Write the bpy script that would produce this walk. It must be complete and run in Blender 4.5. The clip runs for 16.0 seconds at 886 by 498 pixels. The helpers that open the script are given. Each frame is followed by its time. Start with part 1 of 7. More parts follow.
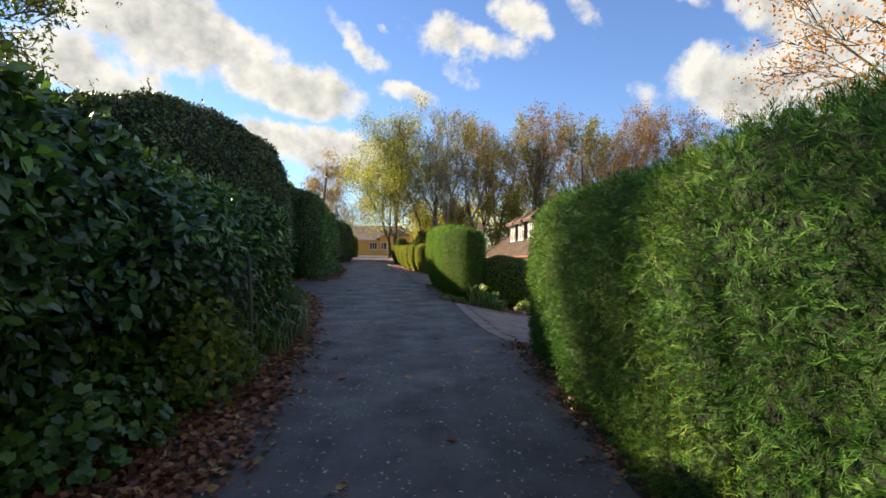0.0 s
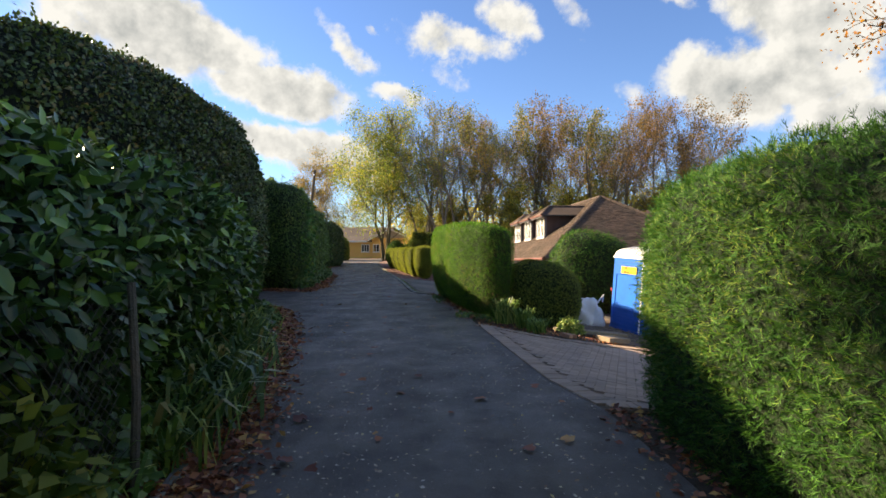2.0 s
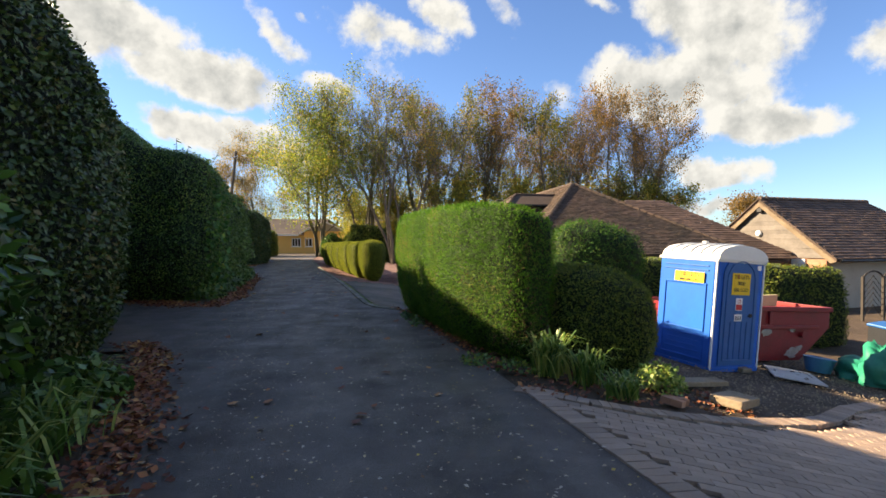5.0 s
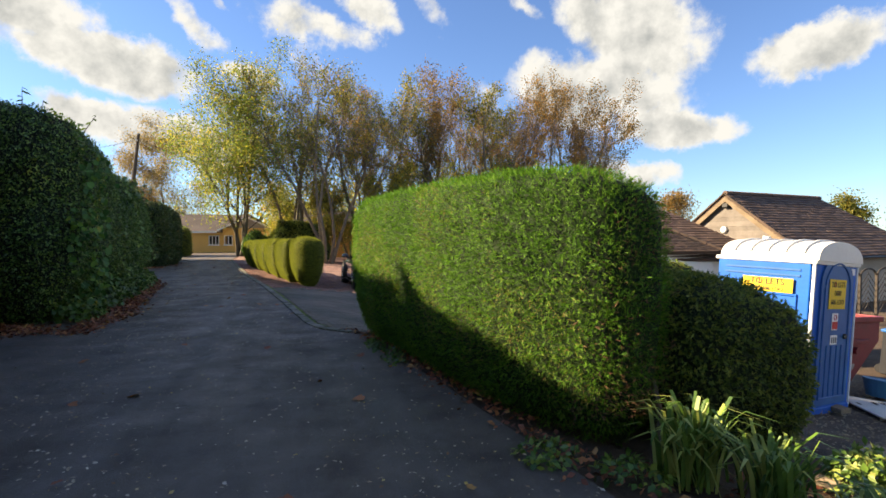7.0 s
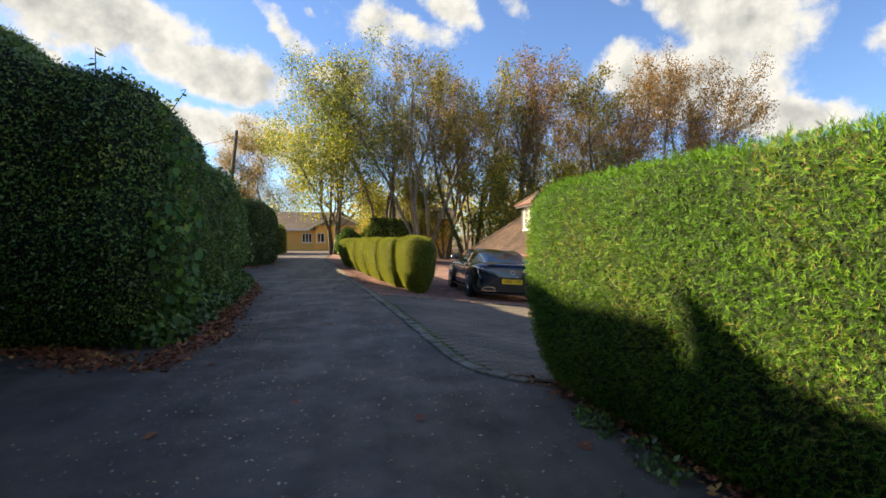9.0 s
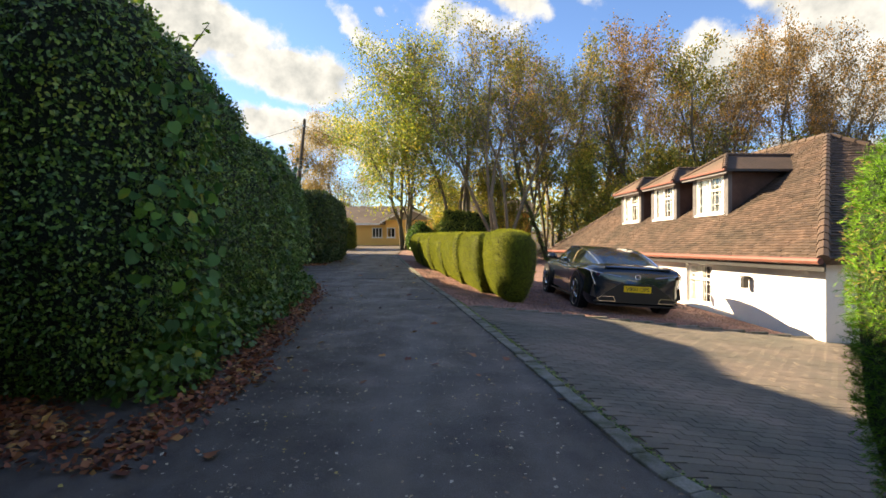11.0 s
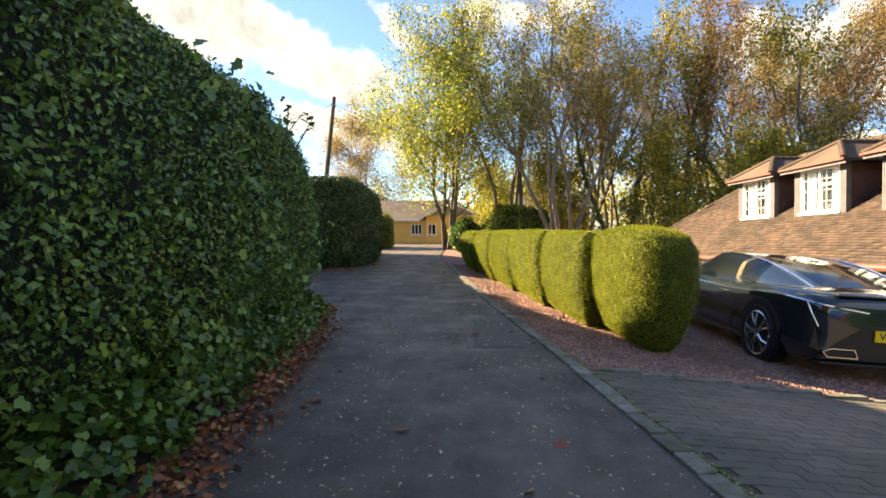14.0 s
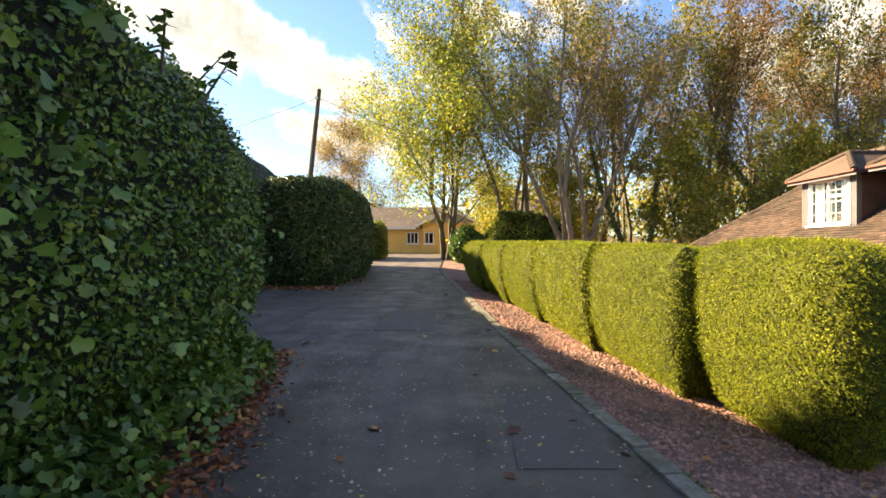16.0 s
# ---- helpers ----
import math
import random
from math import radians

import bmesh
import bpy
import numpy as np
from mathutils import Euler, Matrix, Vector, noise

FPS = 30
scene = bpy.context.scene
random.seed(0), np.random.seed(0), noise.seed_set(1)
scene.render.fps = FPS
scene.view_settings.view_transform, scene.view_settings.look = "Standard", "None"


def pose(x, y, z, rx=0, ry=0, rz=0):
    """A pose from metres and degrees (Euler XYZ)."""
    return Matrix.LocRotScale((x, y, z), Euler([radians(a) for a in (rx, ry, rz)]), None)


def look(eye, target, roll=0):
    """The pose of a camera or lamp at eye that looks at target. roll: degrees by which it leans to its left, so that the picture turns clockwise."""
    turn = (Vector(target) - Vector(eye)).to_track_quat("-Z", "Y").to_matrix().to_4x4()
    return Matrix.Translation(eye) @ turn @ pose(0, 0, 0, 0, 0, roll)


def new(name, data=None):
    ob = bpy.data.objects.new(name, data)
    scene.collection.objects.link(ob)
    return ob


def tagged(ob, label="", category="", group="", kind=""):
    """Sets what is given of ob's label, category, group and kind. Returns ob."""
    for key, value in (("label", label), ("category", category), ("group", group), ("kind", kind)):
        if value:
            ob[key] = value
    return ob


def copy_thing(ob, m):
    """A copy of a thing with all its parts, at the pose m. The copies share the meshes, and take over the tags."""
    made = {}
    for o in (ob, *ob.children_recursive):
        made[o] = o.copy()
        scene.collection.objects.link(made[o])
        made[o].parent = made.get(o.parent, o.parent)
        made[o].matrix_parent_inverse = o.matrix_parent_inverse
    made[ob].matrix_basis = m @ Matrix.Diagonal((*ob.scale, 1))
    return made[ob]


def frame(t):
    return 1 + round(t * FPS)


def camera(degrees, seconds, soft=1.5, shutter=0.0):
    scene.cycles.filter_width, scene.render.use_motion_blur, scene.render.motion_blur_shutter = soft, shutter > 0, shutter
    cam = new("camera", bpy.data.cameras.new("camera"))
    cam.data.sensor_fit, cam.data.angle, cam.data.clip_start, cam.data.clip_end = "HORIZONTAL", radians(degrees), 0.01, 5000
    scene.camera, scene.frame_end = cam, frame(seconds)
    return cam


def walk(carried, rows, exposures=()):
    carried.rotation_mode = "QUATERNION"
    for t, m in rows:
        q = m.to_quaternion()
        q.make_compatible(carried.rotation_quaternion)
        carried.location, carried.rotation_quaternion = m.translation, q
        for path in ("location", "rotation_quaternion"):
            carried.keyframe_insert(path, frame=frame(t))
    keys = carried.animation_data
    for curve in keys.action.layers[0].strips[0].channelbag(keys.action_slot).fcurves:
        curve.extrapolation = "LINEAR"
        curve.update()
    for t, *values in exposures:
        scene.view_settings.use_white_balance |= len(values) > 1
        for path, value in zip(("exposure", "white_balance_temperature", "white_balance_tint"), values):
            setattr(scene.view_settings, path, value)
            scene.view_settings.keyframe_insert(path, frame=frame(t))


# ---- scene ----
# camera and walk: seconds, eye x y z, yaw, pitch, roll in degrees
cam = camera(80.9, 16.0, soft=1.6)
PATH = [
    (0.0, 0.000, 0.000, 1.376, 0.40, -0.38, 0.51),
    (0.5, -0.132, 0.721, 1.393, -0.04, -0.14, 0.34),
    (1.0, -0.242, 1.457, 1.409, -0.85, 0.11, 0.18),
    (1.5, -0.394, 2.182, 1.414, -0.54, 0.03, 0.01),
    (2.0, -0.521, 2.899, 1.403, -0.57, -0.24, -0.11),
    (2.5, -0.646, 3.619, 1.396, -0.69, -0.27, -0.18),
    (3.0, -0.747, 4.337, 1.400, -1.13, -0.34, -0.19),
    (5.5, -1.308, 7.975, 1.431, -9.82, -0.99, -0.06),
    (6.0, -1.393, 8.711, 1.418, -11.69, -1.01, -0.10),
    (6.5, -1.448, 9.449, 1.403, -14.26, -1.31, -0.12),
    (7.0, -1.484, 10.191, 1.394, -15.79, -1.16, -0.11),
    (7.5, -1.550, 10.898, 1.402, -14.66, -1.04, -0.07),
    (8.0, -1.710, 11.582, 1.424, -11.73, -1.23, -0.05),
    (8.5, -1.944, 12.253, 1.450, -8.62, -1.26, -0.07),
    (9.0, -2.134, 12.910, 1.454, -6.98, -1.48, -0.11),
    (9.5, -2.270, 13.590, 1.446, -5.15, -1.41, -0.18),
    (10.0, -2.339, 14.266, 1.437, -2.89, -1.52, -0.21),
    (12.5, -2.847, 17.917, 1.439, 3.34, -2.87, -0.13),
    (13.0, -2.986, 18.639, 1.442, 3.95, -2.97, -0.09),
    (13.5, -3.085, 19.344, 1.444, 4.08, -2.82, -0.02),
    (14.0, -3.173, 20.049, 1.445, 4.67, -2.40, -0.00),
    (14.5, -3.242, 20.750, 1.452, 4.83, -2.09, 0.01),
    (15.0, -3.330, 21.441, 1.461, 4.84, -1.61, 0.02),
    (15.5, -3.413, 22.138, 1.474, 4.60, -1.30, 0.01),
    (16.0, -3.527, 22.851, 1.485, 4.25, -1.52, -0.04),
]
walk(cam, [(t, pose(x, y, z, 90 + pitch, 0, yaw) @ pose(0, 0, 0, 0, 0, roll)) for t, x, y, z, yaw, pitch, roll in PATH],
     exposures=[(0.0, 1.86, 8400, 13), (9.5, 1.88, 8600, 13), (12.5, 2.34, 9300, 13), (16.0, 2.46, 9700, 13)])

# ---- sky and sun: low autumn sun across the lane from its far side ----
SUN_TO = Vector((-1.0, 0.42, 0.53)).normalized()
SUN_ELEV = math.asin(SUN_TO.z)
SUN_AZ = math.atan2(SUN_TO.x, SUN_TO.y)
SKY_STRENGTH = 0.078
sun = bpy.data.lights.new("sun", "SUN")
sun.energy, sun.angle, sun.color = 4.7, radians(0.55), (1.0, 0.90, 0.74)
sun_ob = new("sun", sun)
sun_ob.matrix_world = look((0, 0, 30), Vector((0, 0, 30)) - SUN_TO)


def build_sky():
    world = bpy.data.worlds.new("sky")
    world.use_nodes = True
    nt = world.node_tree
    nt.nodes.clear()
    n = nt.nodes.new
    link = nt.links.new
    sky = n("ShaderNodeTexSky")
    sky.sky_type = "NISHITA"
    sky.sun_disc = False
    sky.sun_elevation, sky.sun_rotation = SUN_ELEV, SUN_AZ
    sky.air_density, sky.dust_density, sky.ozone_density = 1.0, 0.2, 2.2
    tc = n("ShaderNodeTexCoord")
    sep = n("ShaderNodeSeparateXYZ")
    link(tc.outputs["Generated"], sep.inputs[0])

    def m(op, a, b=None, c=None):
        k = n("ShaderNodeMath")
        k.operation = op
        for i, v in enumerate((a, b, c)):
            if v is None:
                continue
            if isinstance(v, (int, float)):
                k.inputs[i].default_value = v
            else:
                link(v, k.inputs[i])
        return k.outputs[0]

    def vm(op, a, b):
        k = n("ShaderNodeVectorMath")
        k.operation = op
        for i, v in enumerate((a, b)):
            if isinstance(v, tuple):
                k.inputs[i].default_value = v
            else:
                link(v, k.inputs[i])
        return k

    def noise_tex(vec, scale, detail, rough):
        k = n("ShaderNodeTexNoise")
        k.inputs["Scale"].default_value, k.inputs["Detail"].default_value, k.inputs["Roughness"].default_value = scale, detail, rough
        link(vec, k.inputs["Vector"])
        return k
    # cloud field over bearing and height angle
    bearing = m("ARCTAN2", sep.outputs[0], sep.outputs[1])
    rise = m("ARCSINE", sep.outputs[2])
    warp = noise_tex(tc.outputs["Generated"], 9.0, 7.0, 0.62)
    wv = vm("SUBTRACT", warp.outputs["Color"], (0.5, 0.5, 0.5))
    wsc = vm("SCALE", wv.outputs[0], (0, 0, 0))
    wsc.inputs["Scale"].default_value = 0.11
    chart = n("ShaderNodeCombineXYZ")
    link(bearing, chart.inputs[0])
    link(rise, chart.inputs[1])
    bent = vm("ADD", chart.outputs[0], wsc.outputs[0])
    fine = noise_tex(tc.outputs["Generated"], 13.0, 10.0, 0.60)
    to_sun = vm("ADD", tc.outputs["Generated"], (-0.022, 0.004, 0.020))
    lit = noise_tex(to_sun.outputs[0], 13.0, 5.0, 0.58)
    # cloud banks: bearing, height angle, slant, half length, half breadth (radians), weight
    banks = [
        (-0.509, 0.349, -0.29, 0.180, 0.072, 1),
        (-0.300, 0.281, -0.15, 0.195, 0.048, 1),
        (-0.600, 0.262, -0.39, 0.115, 0.060, 1),
        (-0.311, 0.182, -0.40, 0.090, 0.036, 0.95),
        (-0.178, 0.164, -0.33, 0.120, 0.046, 1),
        (-0.175, 0.359, -0.86, 0.094, 0.025, 0.62),
        (-0.089, 0.274, -0.21, 0.088, 0.021, 0.6),
        (0.028, 0.374, -0.20, 0.118, 0.037, 0.72),
        (0.138, 0.419, -0.60, 0.089, 0.043, 0.8),
        (0.034, 0.319, -0.47, 0.068, 0.026, 0.5),
        (-0.123, 0.392, -0.68, 0.020, 0.012, 0.4),
        (0.250, 0.412, -0.58, 0.052, 0.031, 0.5),
        (0.547, 0.264, -0.11, 0.185, 0.065, 1),
        (0.628, 0.365, -0.91, 0.165, 0.100, 1),
        (0.690, 0.196, -0.19, 0.113, 0.038, 0.95),
        (0.615, 0.124, -0.13, 0.090, 0.028, 0.9),
        (0.634, 0.065, -0.06, 0.084, 0.019, 0.75),
        (0.898, 0.292, 0.11, 0.105, 0.041, 0.9),
        (-0.443, 0.351, -0.31, 0.179, 0.064, 1),
        (-0.756, 0.259, 0.01, 0.118, 0.045, 0.9),
        (0.432, 0.402, -0.27, 0.036, 0.019, 0.4),
        # from here on unseen banks, added overhead and behind to brighten the skylight
        (1.45, 0.35, 0.1, 0.35, 0.14, 0.9),
        (2.20, 0.50, -0.2, 0.40, 0.16, 1.0),
        (2.90, 0.30, 0.1, 0.45, 0.13, 1.0),
        (-2.80, 0.55, 0.2, 0.40, 0.18, 1.0),
        (-2.10, 0.32, 0.0, 0.45, 0.14, 1.0),
        (-1.55, 0.75, 0.3, 0.35, 0.14, 0.9),
        (-1.40, 0.25, -0.1, 0.25, 0.08, 0.8),
        (0.60, 1.00, 0.0, 0.50, 0.14, 0.9),
        (-0.30, 0.85, 0.3, 0.40, 0.12, 0.9),
    ]
    total = None
    for az, el, slant, half, breadth, weight in banks:
        mp = n("ShaderNodeMapping")
        mp.vector_type = "TEXTURE"
        mp.inputs["Location"].default_value = (az, el, 0)
        mp.inputs["Rotation"].default_value = (0, 0, slant)
        mp.inputs["Scale"].default_value = (half, breadth, 1)
        link(bent.outputs[0], mp.inputs["Vector"])
        d = vm("LENGTH", mp.outputs[0], (0, 0, 0)).outputs["Value"]
        mr = n("ShaderNodeMapRange")
        mr.interpolation_type = "SMOOTHSTEP"
        link(d, mr.inputs["Value"])
        mr.inputs["From Min"].default_value, mr.inputs["From Max"].default_value = 1.45, 0.25
        mr.inputs["To Max"].default_value = weight
        total = mr.outputs[0] if total is None else m("MAXIMUM", total, mr.outputs[0])
    dens = m("ADD", total, m("MULTIPLY", m("SUBTRACT", fine.outputs["Fac"], 0.5), 1.7))
    dens = m("MULTIPLY", dens, m("MINIMUM", m("MULTIPLY", total, 6.0), 1.0))
    ramp = n("ShaderNodeMapRange")
    ramp.interpolation_type = "SMOOTHSTEP"
    link(dens, ramp.inputs["Value"])
    ramp.inputs["From Min"].default_value, ramp.inputs["From Max"].default_value = 0.22, 0.72
    # thick parts turned from the sun go grey
    shade = n("ShaderNodeMapRange")
    relief = m("MULTIPLY", m("SUBTRACT", lit.outputs["Fac"], fine.outputs["Fac"]), 2.2)
    link(m("ADD", m("MULTIPLY", dens, 0.55), relief), shade.inputs["Value"])
    shade.inputs["From Min"].default_value, shade.inputs["From Max"].default_value = 0.25, 1.05
    ccol = n("ShaderNodeMixRGB")
    link(shade.outputs[0], ccol.inputs[0])
    ccol.inputs[1].default_value, ccol.inputs[2].default_value = (3.05, 3.44, 3.82, 1), (1.25, 1.52, 1.80, 1)
    blue = n("ShaderNodeMixRGB")
    blue.blend_type = "MULTIPLY"
    blue.inputs[0].default_value = 1.0
    blue.inputs[2].default_value = (0.42, 0.625, 0.95, 1)
    link(sky.outputs[0], blue.inputs[1])
    mix = n("ShaderNodeMixRGB")
    link(ramp.outputs[0], mix.inputs[0])
    link(blue.outputs[0], mix.inputs[1])
    link(ccol.outputs[0], mix.inputs[2])
    bg = n("ShaderNodeBackground")
    bg.inputs["Strength"].default_value = SKY_STRENGTH
    link(mix.outputs[0], bg.inputs["Color"])
    out = n("ShaderNodeOutputWorld")
    link(bg.outputs[0], out.inputs["Surface"])
    scene.world = world


build_sky()

# ---- materials ----
def mat(name, col, rough=0.7, var=0.25, scale=6.0, fine=60.0, bump=0.3, metal=0.0, col2=None, island=0.0, spec=0.4, obj_random=0.0, coat=0.0, bump_dist=0.01):
    """Two scales of noise over a base colour, with bump from the finer one."""
    ma = bpy.data.materials.new(name)
    ma.use_nodes = True
    nt = ma.node_tree
    b = nt.nodes["Principled BSDF"]
    link = nt.links.new
    tc = nt.nodes.new("ShaderNodeTexCoord")
    geo = nt.nodes.new("ShaderNodeNewGeometry")

    def tex(s, d):
        k = nt.nodes.new("ShaderNodeTexNoise")
        k.inputs["Scale"].default_value, k.inputs["Detail"].default_value, k.inputs["Roughness"].default_value = s, d, 0.6
        link(geo.outputs["Position"], k.inputs["Vector"])
        return k
    big, small = tex(scale, 3), tex(fine, 4)
    c2 = col2 or tuple(v * (1 - var) for v in col)
    r = nt.nodes.new("ShaderNodeMapRange")
    r.inputs["From Min"].default_value, r.inputs["From Max"].default_value = 0.35, 0.65
    link(big.outputs["Fac"], r.inputs["Value"])
    mx = nt.nodes.new("ShaderNodeMixRGB")
    mx.inputs[1].default_value, mx.inputs[2].default_value = (*col, 1), (*c2, 1)
    link(r.outputs[0], mx.inputs[0])
    src = mx.outputs[0]

    def scaled(fac, lo, hi, src):
        mr = nt.nodes.new("ShaderNodeMapRange")
        mr.inputs["To Min"].default_value, mr.inputs["To Max"].default_value = lo, hi
        link(fac, mr.inputs["Value"])
        h = nt.nodes.new("ShaderNodeVectorMath")
        h.operation = "SCALE"
        link(src, h.inputs[0])
        link(mr.outputs[0], h.inputs["Scale"])
        return h.outputs[0]
    src = scaled(small.outputs["Fac"], 1 - var * 1.4, 1 + var * 1.4, src)
    if island:
        src = scaled(geo.outputs["Random Per Island"], 1 - island, 1 + island, src)
    if obj_random:
        oi = nt.nodes.new("ShaderNodeObjectInfo")
        src = scaled(oi.outputs["Random"], 1 - obj_random, 1 + obj_random, src)
    link(src, b.inputs["Base Color"])
    b.inputs["Metallic"].default_value, b.inputs["Specular IOR Level"].default_value = metal, spec
    b.inputs["Coat Weight"].default_value = coat
    rr = nt.nodes.new("ShaderNodeMapRange")
    rr.inputs["To Min"].default_value, rr.inputs["To Max"].default_value = max(0.02, rough - 0.12), min(1, rough + 0.12)
    link(big.outputs["Fac"], rr.inputs["Value"])
    link(rr.outputs[0], b.inputs["Roughness"])
    if bump:
        bp = nt.nodes.new("ShaderNodeBump")
        bp.inputs["Strength"].default_value, bp.inputs["Distance"].default_value = bump, bump_dist
        link(small.outputs["Fac"], bp.inputs["Height"])
        link(bp.outputs[0], b.inputs["Normal"])
    return ma


def leaf_mat(name, stops, rough=0.45, trans=0.3, patch=1.2, spec=0.45):
    """Leaves: every leaf takes its own tint from a ramp, shifted in patches; thin enough to let light through."""
    ma = bpy.data.materials.new(name)
    ma.use_nodes = True
    nt = ma.node_tree
    b = nt.nodes["Principled BSDF"]
    out = nt.nodes["Material Output"]
    link = nt.links.new
    geo = nt.nodes.new("ShaderNodeNewGeometry")
    nz = nt.nodes.new("ShaderNodeTexNoise")
    nz.inputs["Scale"].default_value, nz.inputs["Detail"].default_value = patch, 3
    link(geo.outputs["Position"], nz.inputs["Vector"])
    ad = nt.nodes.new("ShaderNodeMath")
    ad.operation = "MULTIPLY_ADD"
    link(nz.outputs["Fac"], ad.inputs[0])
    ad.inputs[1].default_value = 1.1
    ad.inputs[2].default_value = -0.55
    a2 = nt.nodes.new("ShaderNodeMath")
    a2.operation = "ADD"
    link(ad.outputs[0], a2.inputs[0])
    link(geo.outputs["Random Per Island"], a2.inputs[1])
    ramp = nt.nodes.new("ShaderNodeValToRGB")
    el = ramp.color_ramp.elements
    el[0].position, el[0].color = stops[0][0], (*stops[0][1], 1)
    el[1].position, el[1].color = stops[-1][0], (*stops[-1][1], 1)
    for p, c in stops[1:-1]:
        el.new(p).color = (*c, 1)
    link(a2.outputs[0], ramp.inputs[0])
    link(ramp.outputs[0], b.inputs["Base Color"])
    b.inputs["Roughness"].default_value, b.inputs["Specular IOR Level"].default_value = rough, spec
    if trans:
        tr = nt.nodes.new("ShaderNodeBsdfTranslucent")
        link(ramp.outputs[0], tr.inputs["Color"])
        mx = nt.nodes.new("ShaderNodeMixShader")
        mx.inputs[0].default_value = trans
        link(b.outputs[0], mx.inputs[1])
        link(tr.outputs[0], mx.inputs[2])
        link(mx.outputs[0], out.inputs["Surface"])
    return ma


M = {}
M["soil"] = mat("soil", (0.11, 0.075, 0.05), 0.95, 0.45, 1.5, 35, 0.8, bump_dist=0.03)
# hedge cores: the shade between leaves is put into these darker colours
M["hedge_shade"] = mat("shaded_hedge_inside", (0.022, 0.026, 0.012), 0.95, 0.5, 5, 50, 0.8, bump_dist=0.04)
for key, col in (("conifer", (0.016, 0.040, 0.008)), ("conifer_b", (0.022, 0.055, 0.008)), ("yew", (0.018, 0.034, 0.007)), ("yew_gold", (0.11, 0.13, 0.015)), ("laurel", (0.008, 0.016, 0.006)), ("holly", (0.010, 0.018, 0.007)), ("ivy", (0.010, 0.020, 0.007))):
    M["in_" + key] = mat("shaded_inside_of_" + key, col, 0.95, 0.6, 9, 55, 0.9, bump_dist=0.05, col2=tuple(v * 0.35 for v in col))
M["bark"] = mat("bark", (0.135, 0.105, 0.075), 0.9, 0.35, 3, 40, 0.6, col2=(0.09, 0.085, 0.06), bump_dist=0.02)
M["bark_pale"] = mat("pale_bark", (0.19, 0.155, 0.11), 0.85, 0.35, 2, 30, 0.5, col2=(0.12, 0.105, 0.075), bump_dist=0.02)
M["conifer"] = leaf_mat("conifer_spray", [(0.0, (0.014, 0.050, 0.013)), (0.45, (0.040, 0.130, 0.022)), (0.85, (0.085, 0.205, 0.030)), (1.0, (0.195, 0.260, 0.048))], 0.6, 0.3, spec=0.15)
M["conifer_b"] = leaf_mat("conifer_bright", [(0.0, (0.030, 0.095, 0.012)), (0.5, (0.090, 0.235, 0.022)), (0.95, (0.185, 0.370, 0.034)), (1.0, (0.326, 0.225, 0.086))], 0.6, 0.3, spec=0.15)
M["yew"] = leaf_mat("yew_needles", [(0.0, (0.050, 0.090, 0.014)), (0.5, (0.140, 0.215, 0.028)), (1.0, (0.290, 0.320, 0.045))], 0.55, 0.2)
M["yew_gold"] = leaf_mat("golden_yew_needles", [(0.0, (0.130, 0.170, 0.020)), (0.5, (0.225, 0.270, 0.028)), (1.0, (0.350, 0.370, 0.045))], 0.65, 0.3, spec=0.15)
M["laurel"] = leaf_mat("laurel_leaf", [(0.0, (0.020, 0.054, 0.014)), (0.6, (0.050, 0.114, 0.022)), (0.92, (0.099, 0.214, 0.027)), (1.0, (0.200, 0.335, 0.041))], 0.32, 0.15, spec=0.55)
M["holly"] = leaf_mat("mixed_hedge_leaf", [(0.0, (0.023, 0.046, 0.013)), (0.55, (0.053, 0.096, 0.019)), (0.9, (0.095, 0.149, 0.026)), (1.0, (0.188, 0.149, 0.043))], 0.38, 0.15, spec=0.5)
M["ivy"] = leaf_mat("ivy_leaf", [(0.0, (0.033, 0.080, 0.018)), (0.5, (0.075, 0.162, 0.027)), (0.93, (0.147, 0.249, 0.038)), (1.0, (0.243, 0.309, 0.050))], 0.36, 0.2, spec=0.5)
M["hazel"] = leaf_mat("hazel_leaf", [(0.0, (0.040, 0.120, 0.032)), (0.6, (0.080, 0.208, 0.045)), (0.95, (0.160, 0.304, 0.045)), (1.0, (0.440, 0.360, 0.045))], 0.5, 0.35, 2.0, spec=0.3)
M["grass_blade"] = leaf_mat("grass_blade", [(0.0, (0.051, 0.123, 0.026)), (0.5, (0.152, 0.270, 0.045)), (1.0, (0.430, 0.465, 0.125))], 0.45, 0.3)
M["iris_blade"] = leaf_mat("iris_blade", [(0.0, (0.030, 0.080, 0.022)), (0.6, (0.075, 0.150, 0.035)), (0.93, (0.150, 0.220, 0.050)), (1.0, (0.330, 0.270, 0.090))], 0.4, 0.25)
M["maple"] = leaf_mat("yellow_green_leaf", [(0.0, (0.080, 0.135, 0.022)), (0.45, (0.170, 0.235, 0.036)), (0.8, (0.290, 0.310, 0.042)), (1.0, (0.520, 0.420, 0.045))], 0.5, 0.5, 0.35)
M["beech"] = leaf_mat("copper_leaf", [(0.0, (0.085, 0.065, 0.022)), (0.4, (0.19, 0.125, 0.032)), (0.8, (0.31, 0.175, 0.040)), (1.0, (0.40, 0.19, 0.035))], 0.55, 0.5, 0.3)
M["green_wood"] = leaf_mat("olive_leaf", [(0.0, (0.070, 0.090, 0.018)), (0.5, (0.165, 0.180, 0.028)), (0.85, (0.310, 0.255, 0.036)), (1.0, (0.42, 0.26, 0.045))], 0.5, 0.5, 0.3)
M["pale_wood"] = leaf_mat("bronze_leaf", [(0.0, (0.11, 0.095, 0.030)), (0.5, (0.24, 0.185, 0.060)), (1.0, (0.40, 0.27, 0.085))], 0.55, 0.5, 0.3)
